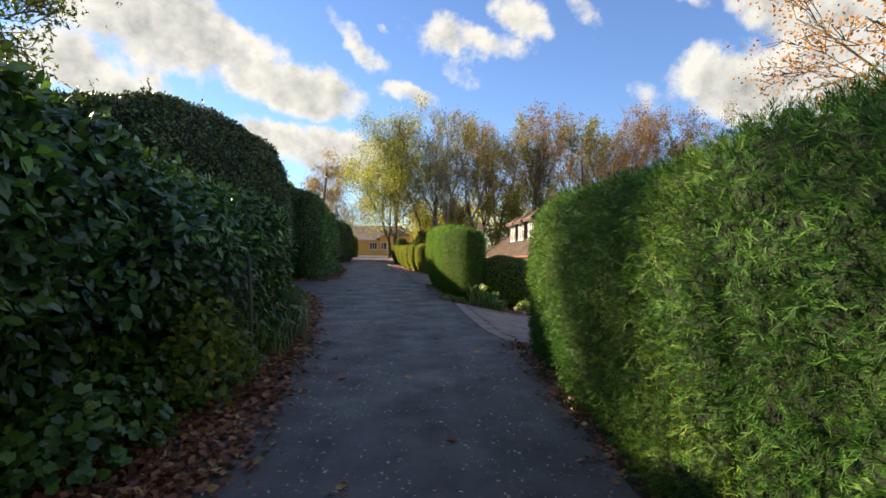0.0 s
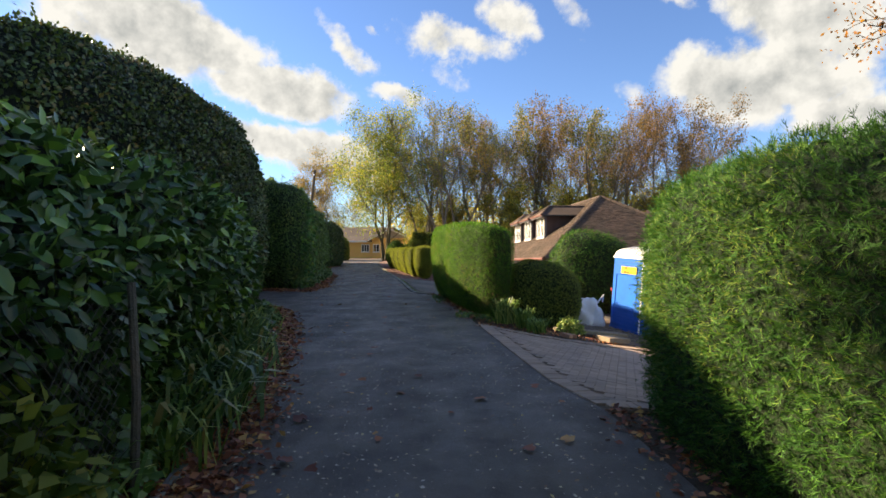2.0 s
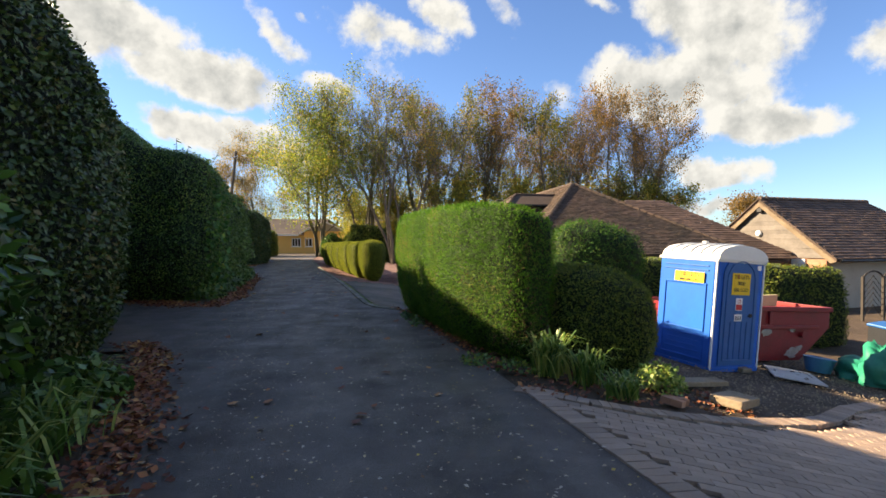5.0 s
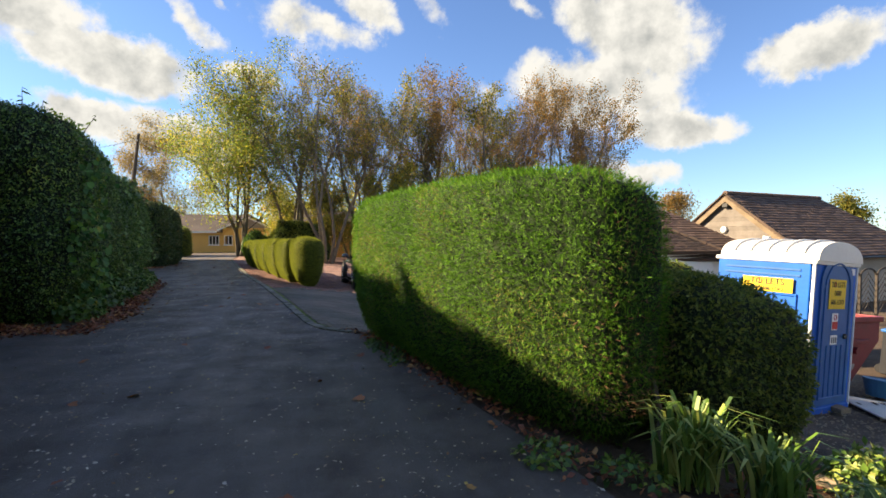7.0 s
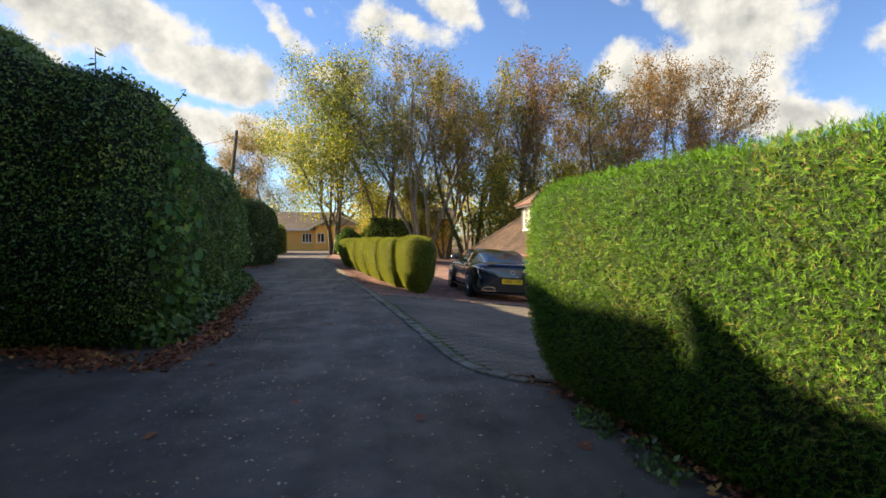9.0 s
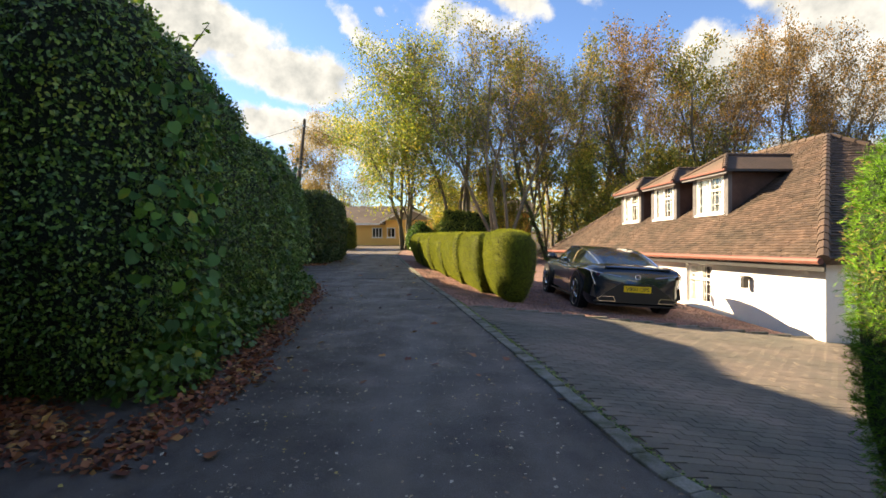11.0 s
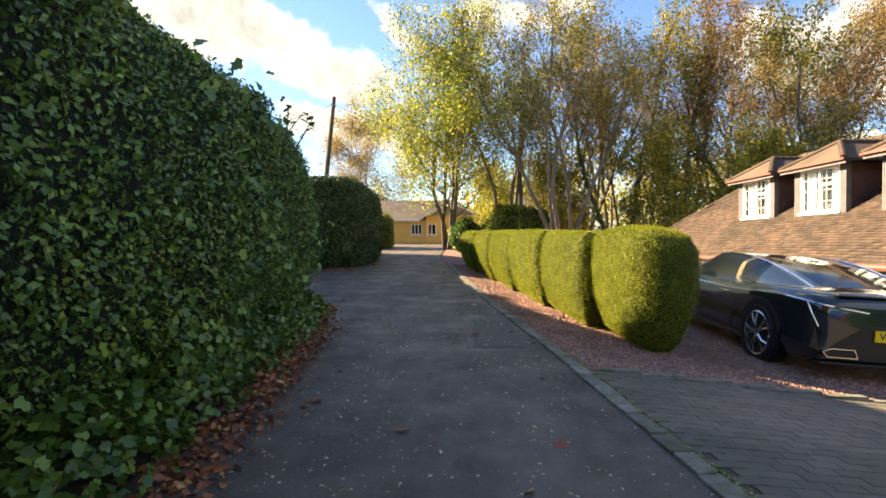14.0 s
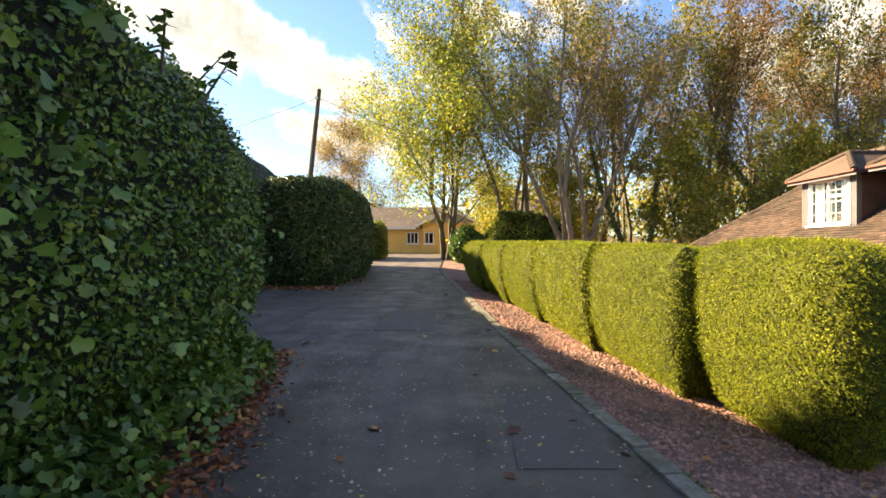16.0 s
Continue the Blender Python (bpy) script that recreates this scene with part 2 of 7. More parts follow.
M["far_leaf"] = leaf_mat("far_autumn_leaf", [(0.0, (0.11, 0.14, 0.025)), (0.5, (0.26, 0.27, 0.040)), (0.85, (0.44, 0.36, 0.050)), (1.0, (0.55, 0.34, 0.06))], 0.5, 0.5, 0.25)
M["orange_leaf"] = leaf_mat("orange_leaf", [(0.0, (0.20, 0.10, 0.03)), (0.5, (0.42, 0.17, 0.04)), (1.0, (0.55, 0.28, 0.05))], 0.5, 0.55, 0.5)
M["dead_leaf"] = leaf_mat("fallen_leaf", [(0.0, (0.132, 0.041, 0.024)), (0.5, (0.297, 0.090, 0.043)), (0.85, (0.462, 0.171, 0.060)), (1.0, (0.605, 0.342, 0.111))], 0.6, 0.1, 2.0)
M["dead_spray"] = leaf_mat("dead_conifer_spray", [(0.0, (0.060, 0.030, 0.018)), (0.6, (0.150, 0.075, 0.040)), (1.0, (0.280, 0.160, 0.080))], 0.7, 0.1, 2.0, spec=0.2)
M["pale_leaf"] = leaf_mat("pale_fallen_leaf", [(0.0, (0.24, 0.13, 0.07)), (0.4, (0.46, 0.36, 0.24)), (0.8, (0.62, 0.56, 0.44)), (1.0, (0.62, 0.42, 0.08))], 0.5, 0.05, 2.0)
def asphalt_mat():
    """Worn bitumen: dark mottling, paler wheel tracks drawn out along the lane, pale aggregate specks, damp sheen in patches."""
    ma = bpy.data.materials.new("asphalt")
    ma.use_nodes = True
    nt = ma.node_tree
    b = nt.nodes["Principled BSDF"]
    link = nt.links.new
    geo = nt.nodes.new("ShaderNodeNewGeometry")

    def tex(scale, detail, stretch=None):
        k = nt.nodes.new("ShaderNodeTexNoise")
        k.inputs["Scale"].default_value, k.inputs["Detail"].default_value, k.inputs["Roughness"].default_value = scale, detail, 0.62
        src = geo.outputs["Position"]
        if stretch:
            mp = nt.nodes.new("ShaderNodeMapping")
            mp.inputs["Scale"].default_value = stretch
            link(src, mp.inputs["Vector"])
            src = mp.outputs[0]
        link(src, k.inputs["Vector"])
        return k.outputs["Fac"]

    def ranged(v, a, c, lo, hi):
        r = nt.nodes.new("ShaderNodeMapRange")
        for i, q in enumerate((a, c, lo, hi)):
            r.inputs[i + 1].default_value = q
        link(v, r.inputs["Value"])
        return r.outputs[0]

    def mixed(f, a, c):
        m = nt.nodes.new("ShaderNodeMixRGB")
        link(f, m.inputs[0])
        for i, q in ((1, a), (2, c)):
            if isinstance(q, tuple):
                m.inputs[i].default_value = (*q, 1)
            else:
                link(q, m.inputs[i])
        return m.outputs[0]
    track = ranged(tex(1.0, 4, (1.5, 0.16, 1.0)), 0.42, 0.66, 0.0, 1.0)
    mott = ranged(tex(2.3, 6), 0.35, 0.68, 0.0, 1.0)
    speck = nt.nodes.new("ShaderNodeTexVoronoi")
    speck.inputs["Scale"].default_value = 95
    link(geo.outputs["Position"], speck.inputs["Vector"])
    col = mixed(mott, (0.064, 0.052, 0.043), (0.138, 0.113, 0.093))
    col = mixed(ranged(track, 0, 1, 0, 0.6), col, (0.190, 0.165, 0.143))
    col = mixed(ranged(speck.outputs["Distance"], 0.10, 0.32, 0.62, 0.0), col, (0.25, 0.235, 0.215))
    col = mixed(ranged(tex(70, 4), 0.55, 0.75, 0.0, 0.55), col, (0.030, 0.027, 0.028))
    link(col, b.inputs["Base Color"])
    link(ranged(tex(1.6, 6), 0.35, 0.65, 0.40, 0.80), b.inputs["Roughness"])
    b.inputs["Specular IOR Level"].default_value = 0.5
    bp = nt.nodes.new("ShaderNodeBump")
    bp.inputs["Strength"].default_value, bp.inputs["Distance"].default_value = 0.75, 0.014
    link(tex(120, 4), bp.inputs["Height"])
    link(bp.outputs[0], b.inputs["Normal"])
    return ma


M["asphalt"] = asphalt_mat()
M["asphalt_patch"] = mat("asphalt_patch", (0.10, 0.090, 0.085), 0.7, 0.35, 2.5, 120, 0.55, col2=(0.125, 0.108, 0.098), bump_dist=0.012)
M["paver"] = mat("paving_block", (0.40, 0.28, 0.20), 0.8, 0.2, 1.2, 90, 0.4, col2=(0.32, 0.235, 0.18), obj_random=0.18, island=0.16)
M["paver_grey"] = mat("weathered_paving_block", (0.21, 0.168, 0.13), 0.85, 0.3, 0.8, 90, 0.4, col2=(0.12, 0.115, 0.09), obj_random=0.15, island=0.15)
M["joint"] = mat("sand_joint", (0.13, 0.10, 0.07), 0.95, 0.4, 3, 80, 0.5)
M["kerbstone"] = mat("kerb_stone", (0.24, 0.225, 0.195), 0.85, 0.4, 7, 60, 0.6, col2=(0.12, 0.125, 0.075), obj_random=0.2)
M["gravel"] = mat("pink_gravel", (0.33, 0.185, 0.155), 0.9, 0.45, 1.5, 110, 0.9, col2=(0.19, 0.12, 0.105), bump_dist=0.03)
M["stone"] = mat("gravel_stone", (0.38, 0.20, 0.155), 0.8, 0.25, 1.5, 50, 0.2, col2=(0.21, 0.125, 0.10), island=0.5)
M["moss"] = mat("moss", (0.10, 0.115, 0.03), 0.95, 0.4, 6, 60, 0.8)


# ---- ground levels: the lane is level, the plots beside it fall away ----
KERB_Y = [-12, 3, 7.3, 8.3, 9.9, 12.6, 14.5, 17.6, 18.1, 18.7, 21.4, 23.1, 26.3, 30.0, 38.0, 44.0, 50.0, 60.0]
KERB_X = [1.2, 1.05, 0.88, 0.6, 0.4, 0.1, -0.15, -0.6, -1.1, -1.33, -1.72, -1.98, -2.5, -3.2, -4.4, -5.3, -5.6, -5.6]
LEFT_Y = [-12, 3.2, 6.0, 8.7, 11.4, 14.0, 15.0, 19.4, 20.5, 22.1, 26.5, 28.9, 30.2, 35.5, 38.0, 40.0, 48.0, 60.0]
LEFT_X = [-1.5, -1.6, -1.98, -2.5, -3.1, -4.0, -4.6, -4.7, -4.6, -4.9, -5.5, -6.1, -6.6, -7.7, -7.6, -7.6, -9.6, -11.0]
FALL_Y, FALL = [-12, 5, 10, 18, 24, 60], [0.02, 0.05, 0.15, 0.15, 0.10, 0.05]


def kerb_x(y):
    return float(np.interp(y, KERB_Y, KERB_X))


def left_x(y):
    return float(np.interp(y, LEFT_Y, LEFT_X))


def ground(x, y):
    d = min(max(0.0, x - kerb_x(y) - 0.15), 12.0)
    return 0.0023 * min(max(y, -20), 70) - float(np.interp(y, FALL_Y, FALL)) * d


def mesh_object(name, verts, faces, material, smooth=False):
    me = bpy.data.meshes.new(name)
    me.from_pydata([tuple(v) for v in verts], [], [tuple(f) for f in faces])
    me.materials.append(material)
    if smooth:
        me.polygons.foreach_set("use_smooth", [True] * len(me.polygons))
    me.update()
    return new(name, me)


def empty(name, m, label, category, group=""):
    ob = new(name)
    ob.matrix_world = m
    return tagged(ob, label, category, group)


def part(name, bm, material, parent, label="", smooth=False, kind=""):
    """Links a bmesh, in the parent's space, as one mesh object under a thing or a part."""
    me = bpy.data.meshes.new(name)
    bm.to_mesh(me)
    bm.free()
    me.materials.append(material)
    if smooth:
        me.polygons.foreach_set("use_smooth", [True] * len(me.polygons))
    ob = new(name, me)
    ob.parent = parent
    return tagged(ob, label, kind=kind)


def box(bm, x0, x1, y0, y1, z0, z1, bevel=0.0, m=None):
    r = bmesh.ops.create_cube(bm, size=1.0)
    vs = r["verts"]
    for v in vs:
        v.co = Vector((x0 + (v.co.x + 0.5) * (x1 - x0), y0 + (v.co.y + 0.5) * (y1 - y0), z0 + (v.co.z + 0.5) * (z1 - z0)))
    if bevel:
        es = list({e for v in vs for e in v.link_edges})
        r = bmesh.ops.bevel(bm, geom=es, offset=bevel, segments=2, profile=0.5, affect="EDGES")
        vs = list({v for f in r["faces"] for v in f.verts} | {v for v in vs if v.is_valid})
    if m is not None:
        bmesh.ops.transform(bm, matrix=m, verts=vs)
    return vs


def boxed(x0, x1, y0, y1, z0, z1, bevel=0.0, m=None):
    bm = bmesh.new()
    box(bm, x0, x1, y0, y1, z0, z1, bevel, m)
    return bm


def tube(bm, pts, radius, sides=8, caps=True):
    """A round bar through the points; radius one number or one for each point."""
    pts = [Vector(p) for p in pts]
    rs = radius if isinstance(radius, (list, tuple)) else [radius] * len(pts)
    rings = []
    for i, p in enumerate(pts):
        d = (pts[min(i + 1, len(pts) - 1)] - pts[max(i - 1, 0)]).normalized()
        a = d.orthogonal().normalized() if abs(d.z) > 0.99 else d.cross(Vector((0, 0, 1))).normalized()
        b = d.cross(a)
        rings.append([bm.verts.new(p + (a * math.cos(q) + b * math.sin(q)) * rs[i]) for q in [2 * math.pi * k / sides for k in range(sides)]])
    for r0, r1 in zip(rings, rings[1:]):
        for k in range(sides):
            bm.faces.new((r0[k], r0[(k + 1) % sides], r1[(k + 1) % sides], r1[k]))
    if caps:
        bm.faces.new(rings[0][::-1])
        bm.faces.new(rings[-1])


def tubed(pts, radius, sides=8):
    bm = bmesh.new()
    tube(bm, pts, radius, sides)
    bmesh.ops.recalc_face_normals(bm, faces=bm.faces)
    return bm


def prism(pts, axis_from, axis_to, axis="y"):
    """A flat outline (two coordinates each) pushed through along the third axis."""
    bm = bmesh.new()

    def put(p, t):
        a, b = p
        return {"y": (a, t, b), "x": (t, a, b), "z": (a, b, t)}[axis]
    lo = [bm.verts.new(put(p, axis_from)) for p in pts]
    hi = [bm.verts.new(put(p, axis_to)) for p in pts]
    bm.faces.new(lo)
    bm.faces.new(hi[::-1])
    for i in range(len(pts)):
        j = (i + 1) % len(pts)
        bm.faces.new((lo[i], hi[i], hi[j], lo[j]))
    bmesh.ops.recalc_face_normals(bm, faces=bm.faces)
    return bm


# ---- the ground, one sheet out to the horizon ----
def build_ground():
    xs = sorted(set([-900, -300, -120, -60, -40] + [-30 + 1.5 * i for i in range(14)] + [-9 + 0.6 * i for i in range(56)] + [25, 28, 32, 38, 46, 60, 120, 300, 900]))
    ys = sorted(set([-900, -300, -100, -40, -25] + [-20 + 1.25 * i for i in range(72)] + [72, 76, 82, 90, 105, 130, 200, 400, 1200]))
    verts = [(x, y, ground(x, y) - 0.035 + 0.012 * noise.noise((x * 0.7, y * 0.7, 0))) for y in ys for x in xs]
    w = len(xs)
    faces = [(j * w + i, j * w + i + 1, (j + 1) * w + i + 1, (j + 1) * w + i) for j in range(len(ys) - 1) for i in range(w - 1)]
    ob = mesh_object("ground", verts, faces, M["soil"], True)
    tagged(ob, "bare brown soil and rough ground around the lane", "ground", kind="structure")


def strip_sheet(name, y0, y1, step, xa, xb, nx, lift, material, label, category):
    ys = np.arange(y0, y1 + step * 0.5, step)
    verts, faces = [], []
    for y in ys:
        a, b = xa(y), xb(y)
        for i in range(nx + 1):
            x = a + (b - a) * i / nx
            verts.append((x, y, ground(x, y) + lift))
    for j in range(len(ys) - 1):
        for i in range(nx):
            k = j * (nx + 1) + i
            faces.append((k, k + 1, k + nx + 2, k + nx + 1))
    return tagged(mesh_object(name, verts, faces, material, True), label, category, kind="structure")


build_ground()
strip_sheet("road", -14, 62, 0.25, lambda y: left_x(y) - 0.12 + 0.07 * noise.noise((y * 1.7, 0, 3)), lambda y: kerb_x(y) + 0.02 + (0.05 * noise.noise((y * 2.1, 5, 3)) if y < 7 else 0), 10, 0.0, M["asphalt"],
            "worn dark grey asphalt lane strewn with wet leaves", "road")
strip_sheet("side_road_1", 14.3, 20.2, 0.3, lambda y: -14.0, lambda y: left_x(y) + 0.2, 8, -0.004, M["asphalt"], "asphalt side drive opening between two hedges", "road")
strip_sheet("side_road_2", 28.6, 36.4, 0.3, lambda y: -17.0, lambda y: left_x(y) + 0.2, 8, -0.004, M["asphalt"], "asphalt side drive opening before the far hedge", "road")
strip_sheet("pavement_1", 7.35, 11.6, 0.25, lambda y: kerb_x(y) + 0.03, lambda y: 7.5, 10, -0.01, M["joint"], "sandy bed under brown block paving", "paving")
strip_sheet("pavement_2", 18.0, 25.2, 0.3, lambda y: kerb_x(y) + 0.15, lambda y: 6.5, 10, -0.01, M["joint"], "dirty bed under weathered block paving", "paving")
strip_sheet("gravel_bed", 25.2, 58, 0.4, lambda y: kerb_x(y) + 0.1, lambda y: 3.9, 12, 0.0, M["gravel"], "bed of pink gravel beside the lane", "gravel")


# ---- foliage ----
LEAVES = {
    # outline points (across, along, out of plane) and faces
    "broad": ([(0, 0, 0), (-0.32, 0.45, 0.05), (0, 0.5, -0.03), (0.32, 0.45, 0.05), (0, 1, -0.06)], [(0, 2, 1), (0, 3, 2), (1, 2, 4), (2, 3, 4)]),
    "long": ([(0, 0, 0), (-0.17, 0.3, 0.03), (0.17, 0.3, 0.03), (-0.15, 0.7, 0.0), (0.15, 0.7, 0.0), (0, 1, -0.10), (0, 0.5, -0.03)],
             [(0, 6, 1), (0, 2, 6), (1, 6, 3), (6, 2, 4), (3, 6, 5), (6, 4, 5)]),
    "small": ([(0, 0, 0), (-0.3, 0.5, 0.04), (0.3, 0.5, 0.04), (0, 1, -0.05)], [(0, 3, 1), (0, 2, 3)]),
    "spray": ([(-0.03, 0, 0), (0.03, 0, 0), (0, 1.0, -0.10), (-0.02, 0.25, 0), (-0.17, 0.68, 0.05), (-0.02, 0.42, 0), (0.02, 0.2, 0), (0.16, 0.60, 0.05), (0.02, 0.38, 0),
               (-0.015, 0.5, -0.03), (-0.12, 0.93, 0.0), (-0.015, 0.65, -0.03), (0.015, 0.48, -0.03), (0.11, 0.88, 0.0), (0.015, 0.62, -0.03)],
              [(0, 1, 2), (3, 5, 4), (6, 7, 8), (9, 11, 10), (12, 13, 14)]),
    "round": ([(0, 0.08, 0), (-0.26, 0.02, 0.04), (-0.46, 0.28, 0.06), (-0.42, 0.62, 0.04), (-0.2, 0.88, -0.01), (0, 1, -0.08), (0.2, 0.88, -0.01), (0.42, 0.62, 0.04), (0.46, 0.28, 0.06), (0.26, 0.02, 0.04), (0, 0.5, -0.03)],
              [(0, 10, 1), (1, 10, 2), (2, 10, 3), (3, 10, 4), (4, 10, 5), (5, 10, 6), (6, 10, 7), (7, 10, 8), (8, 10, 9), (9, 10, 0)]),
    "needle": ([(0, 0, 0), (-0.12, 0.5, 0), (0.12, 0.5, 0), (0, 1, -0.05), (-0.34, 0.75, 0.1), (0.34, 0.7, 0.1)], [(0, 2, 3), (0, 3, 1), (0, 4, 1), (0, 2, 5)]),
    "lobed": ([(0, 0, 0), (-0.5, 0.25, 0.05), (-0.28, 0.5, 0.02), (-0.36, 0.8, 0.0), (0, 1, -0.08), (0.36, 0.8, 0.0), (0.28, 0.5, 0.02), (0.5, 0.25, 0.05)],
              [(0, 2, 1), (0, 4, 2), (2, 4, 3), (0, 6, 4), (6, 5, 4), (0, 7, 6)]),
}


def leaf_mesh(name, pos, along, out, size, shape, material, width=1.0):
    """One mesh of many leaves: place, direction along, facing and size of each as arrays."""
    tv, tf = LEAVES[shape]
    tv = np.array(tv, float)
    tv[:, 0] *= width
    along = along / np.maximum(np.linalg.norm(along, axis=1, keepdims=True), 1e-6)
    side = np.cross(along, out)
    side /= np.maximum(np.linalg.norm(side, axis=1, keepdims=True), 1e-6)
    up = np.cross(side, along)
    n, k = len(pos), len(tv)
    v = pos[:, None, :] + size[:, None, None] * (tv[None, :, 0:1] * side[:, None, :] + tv[None, :, 1:2] * along[:, None, :] + tv[None, :, 2:3] * up[:, None, :])
    tris = np.array(tf, np.int32)
    f = (tris[None] + (np.arange(n, dtype=np.int32) * k)[:, None, None]).reshape(-1, 3)
    me = bpy.data.meshes.new(name)
    me.vertices.add(n * k)
    me.vertices.foreach_set("co", v.reshape(-1).astype(np.float32))
    me.loops.add(len(f) * 3)
    me.loops.foreach_set("vertex_index", f.reshape(-1))
    me.polygons.add(len(f))
    me.polygons.foreach_set("loop_start", np.arange(len(f), dtype=np.int32) * 3)
    me.polygons.foreach_set("loop_total", np.full(len(f), 3, np.int32))
    me.materials.append(material)
    me.update(calc_edges=True)
    return me


def unit_random(rng, n):
    v = rng.normal(size=(n, 3))
    return v / np.linalg.norm(v, axis=1, keepdims=True)


def scatter(rng, verts, faces, count, keep=None):
    """Points spread evenly over a surface, with its normals."""
    v = np.array(verts, float)
    t = []
    for f in faces:
        for i in range(1, len(f) - 1):
            t.append((f[0], f[i], f[i + 1]))
    t = np.array(t)
    a, b, c = v[t[:, 0]], v[t[:, 1]], v[t[:, 2]]
    nn = np.cross(b - a, c - a)
    area = np.linalg.norm(nn, axis=1) / 2
    if keep is not None:
        area = area * keep((a + b + c) / 3, nn / np.maximum(area[:, None] * 2, 1e-9))
    pick = rng.choice(len(t), count, p=area / area.sum())
    r1, r2 = np.sqrt(rng.random(count))[:, None], rng.random(count)[:, None]
    p = (1 - r1) * a[pick] + r1 * (1 - r2) * b[pick] + r1 * r2 * c[pick]
    n = nn[pick] / np.maximum(np.linalg.norm(nn[pick], axis=1, keepdims=True), 1e-9)
    return p, n, area.sum()


def footprint(corners, radius, step=0.22):
    """A closed outline with rounded corners, counter-clockwise, resampled evenly."""
    pts = []
    m = len(corners)
    for i in range(m):
        p0, p1, p2 = Vector(corners[i - 1]), Vector(corners[i]), Vector(corners[(i + 1) % m])
        d0, d1 = (p0 - p1), (p2 - p1)
        r = min(radius, d0.length * 0.45, d1.length * 0.45)
        a, b = p1 + d0.normalized() * r, p1 + d1.normalized() * r
        for k in range(5):
            t = k / 4
            pts.append((1 - t) ** 2 * a + 2 * t * (1 - t) * p1 + t * t * b)
    out = []
    for i in range(len(pts)):
        a, b = pts[i], pts[(i + 1) % len(pts)]
        n = max(1, int((b - a).length / step))
        out += [a.lerp(b, k / n) for k in range(n)]
    return out


def hedge(name, label, corners, height, material, shape, size, density, radius=0.35, profile=None, rough=0.05, seed=1, tilt=0.5, category="hedge", droop=-0.2, offs=0.03,
          extra=None, base_lift=0.0, group="", sprigs=0, width=1.0, keep=None, fronds=0, frond=0.14):
    """A clipped hedge: a core coloured dark for the shade between leaves, and a skin of real leaves. height: metres, or
    a function of x, y.
    profile: (share of the height, inset in metres) from foot to crown."""
    rng = np.random.default_rng(seed)
    cx = sum(c[0] for c in corners) / len(corners)
    cy = sum(c[1] for c in corners) / len(corners)
    th = empty(name, pose(cx, cy, ground(cx, cy)), label, category, group)
    inv = th.matrix_world.inverted()
    fp = footprint(corners, radius)
    hf = height if callable(height) else (lambda x, y: height)
    profile = profile or [(0.0, 0.06), (0.12, 0.0), (0.5, -0.02), (0.8, 0.02), (0.93, 0.10), (1.0, 0.26)]
    prof = []
    for (h0, i0), (h1, i1) in zip(profile, profile[1:]):
        n = max(1, int((h1 - h0) * 2.2 / 0.25))
        prof += [(h0 + (h1 - h0) * k / n, i0 + (i1 - i0) * k / n) for k in range(n)]
    prof.append(profile[-1])
    m = len(fp)
    nrm = []
    for i in range(m):
        d = (fp[(i + 1) % m] - fp[i - 1]).normalized()
        nrm.append(Vector((d.y, -d.x)))
    verts, faces = [], []

    def put(p, n, h, ins):
        q = p - n * ins
        zf = ground(q.x, q.y)
        z = zf + base_lift + h * hf(q.x, q.y)
        w = Vector((q.x, q.y, z))
        k = rough * (noise.noise(w * 1.3 + Vector((seed, 0, 0))) * 1.2 + noise.noise(w * 4.0) * 0.5)
        return Vector((q.x + n.x * k, q.y + n.y * k, z + k * 0.8 * h))
    for h, ins in prof:
        for p, n in zip(fp, nrm):
            verts.append(put(p, n, h, ins))
    rows = len(prof)
    for j in range(rows - 1):
        for i in range(m):
            faces.append((j * m + i, j * m + (i + 1) % m, (j + 1) * m + (i + 1) % m, (j + 1) * m + i))
    # crown: rings shrinking to the middle
    c2 = Vector((cx, cy))
    last = (rows - 1) * m
    for s in (0.66, 0.33):
        start = len(verts)
        for p, n in zip(fp, nrm):
            q0 = p - n * prof[-1][1]
            q = c2 + (q0 - c2) * s
            z = ground(q.x, q.y) + base_lift + hf(q.x, q.y) * (1.0 + 0.015 * (1 - s)) + rough * noise.noise(Vector((q.x, q.y, seed)) * 2.0)
            verts.append(Vector((q.x, q.y, z)))
        for i in range(m):
            faces.append((last + i, last + (i + 1) % m, start + (i + 1) % m, start + i))
        last = start
    verts.append(Vector((cx, cy, ground(cx, cy) + base_lift + hf(cx, cy) * 1.015)))
    for i in range(m):
        faces.append((last + i, last + (i + 1) % m, len(verts) - 1))
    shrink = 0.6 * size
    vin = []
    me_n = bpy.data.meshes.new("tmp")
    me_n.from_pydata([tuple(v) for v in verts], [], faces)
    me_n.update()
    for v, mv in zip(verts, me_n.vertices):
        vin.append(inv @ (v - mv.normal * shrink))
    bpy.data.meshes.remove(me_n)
    # core just under the leaf skin, its colour painted as the shade inside
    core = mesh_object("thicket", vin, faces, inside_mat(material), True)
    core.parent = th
    p, n, area = scatter(rng, verts, faces, 10, keep)
    count = int(area * density)
    p, n, _ = scatter(rng, verts, faces, count, keep)
    jit = unit_random(rng, count)
    pos = p + n * rng.normal(-0.2 * size, offs, count)[:, None]
    along = n * tilt + jit * 0.75 + np.array([0, 0, droop])
    out = n + unit_random(rng, count) * 0.55
    sz = size * rng.uniform(0.6, 1.35, count)
    me = leaf_mesh("leaves", pos - np.array(th.location), along, out, sz, shape, material, width)
    lv = new("leaves", me)
    lv.parent = th
    tagged(lv, kind="stuff")
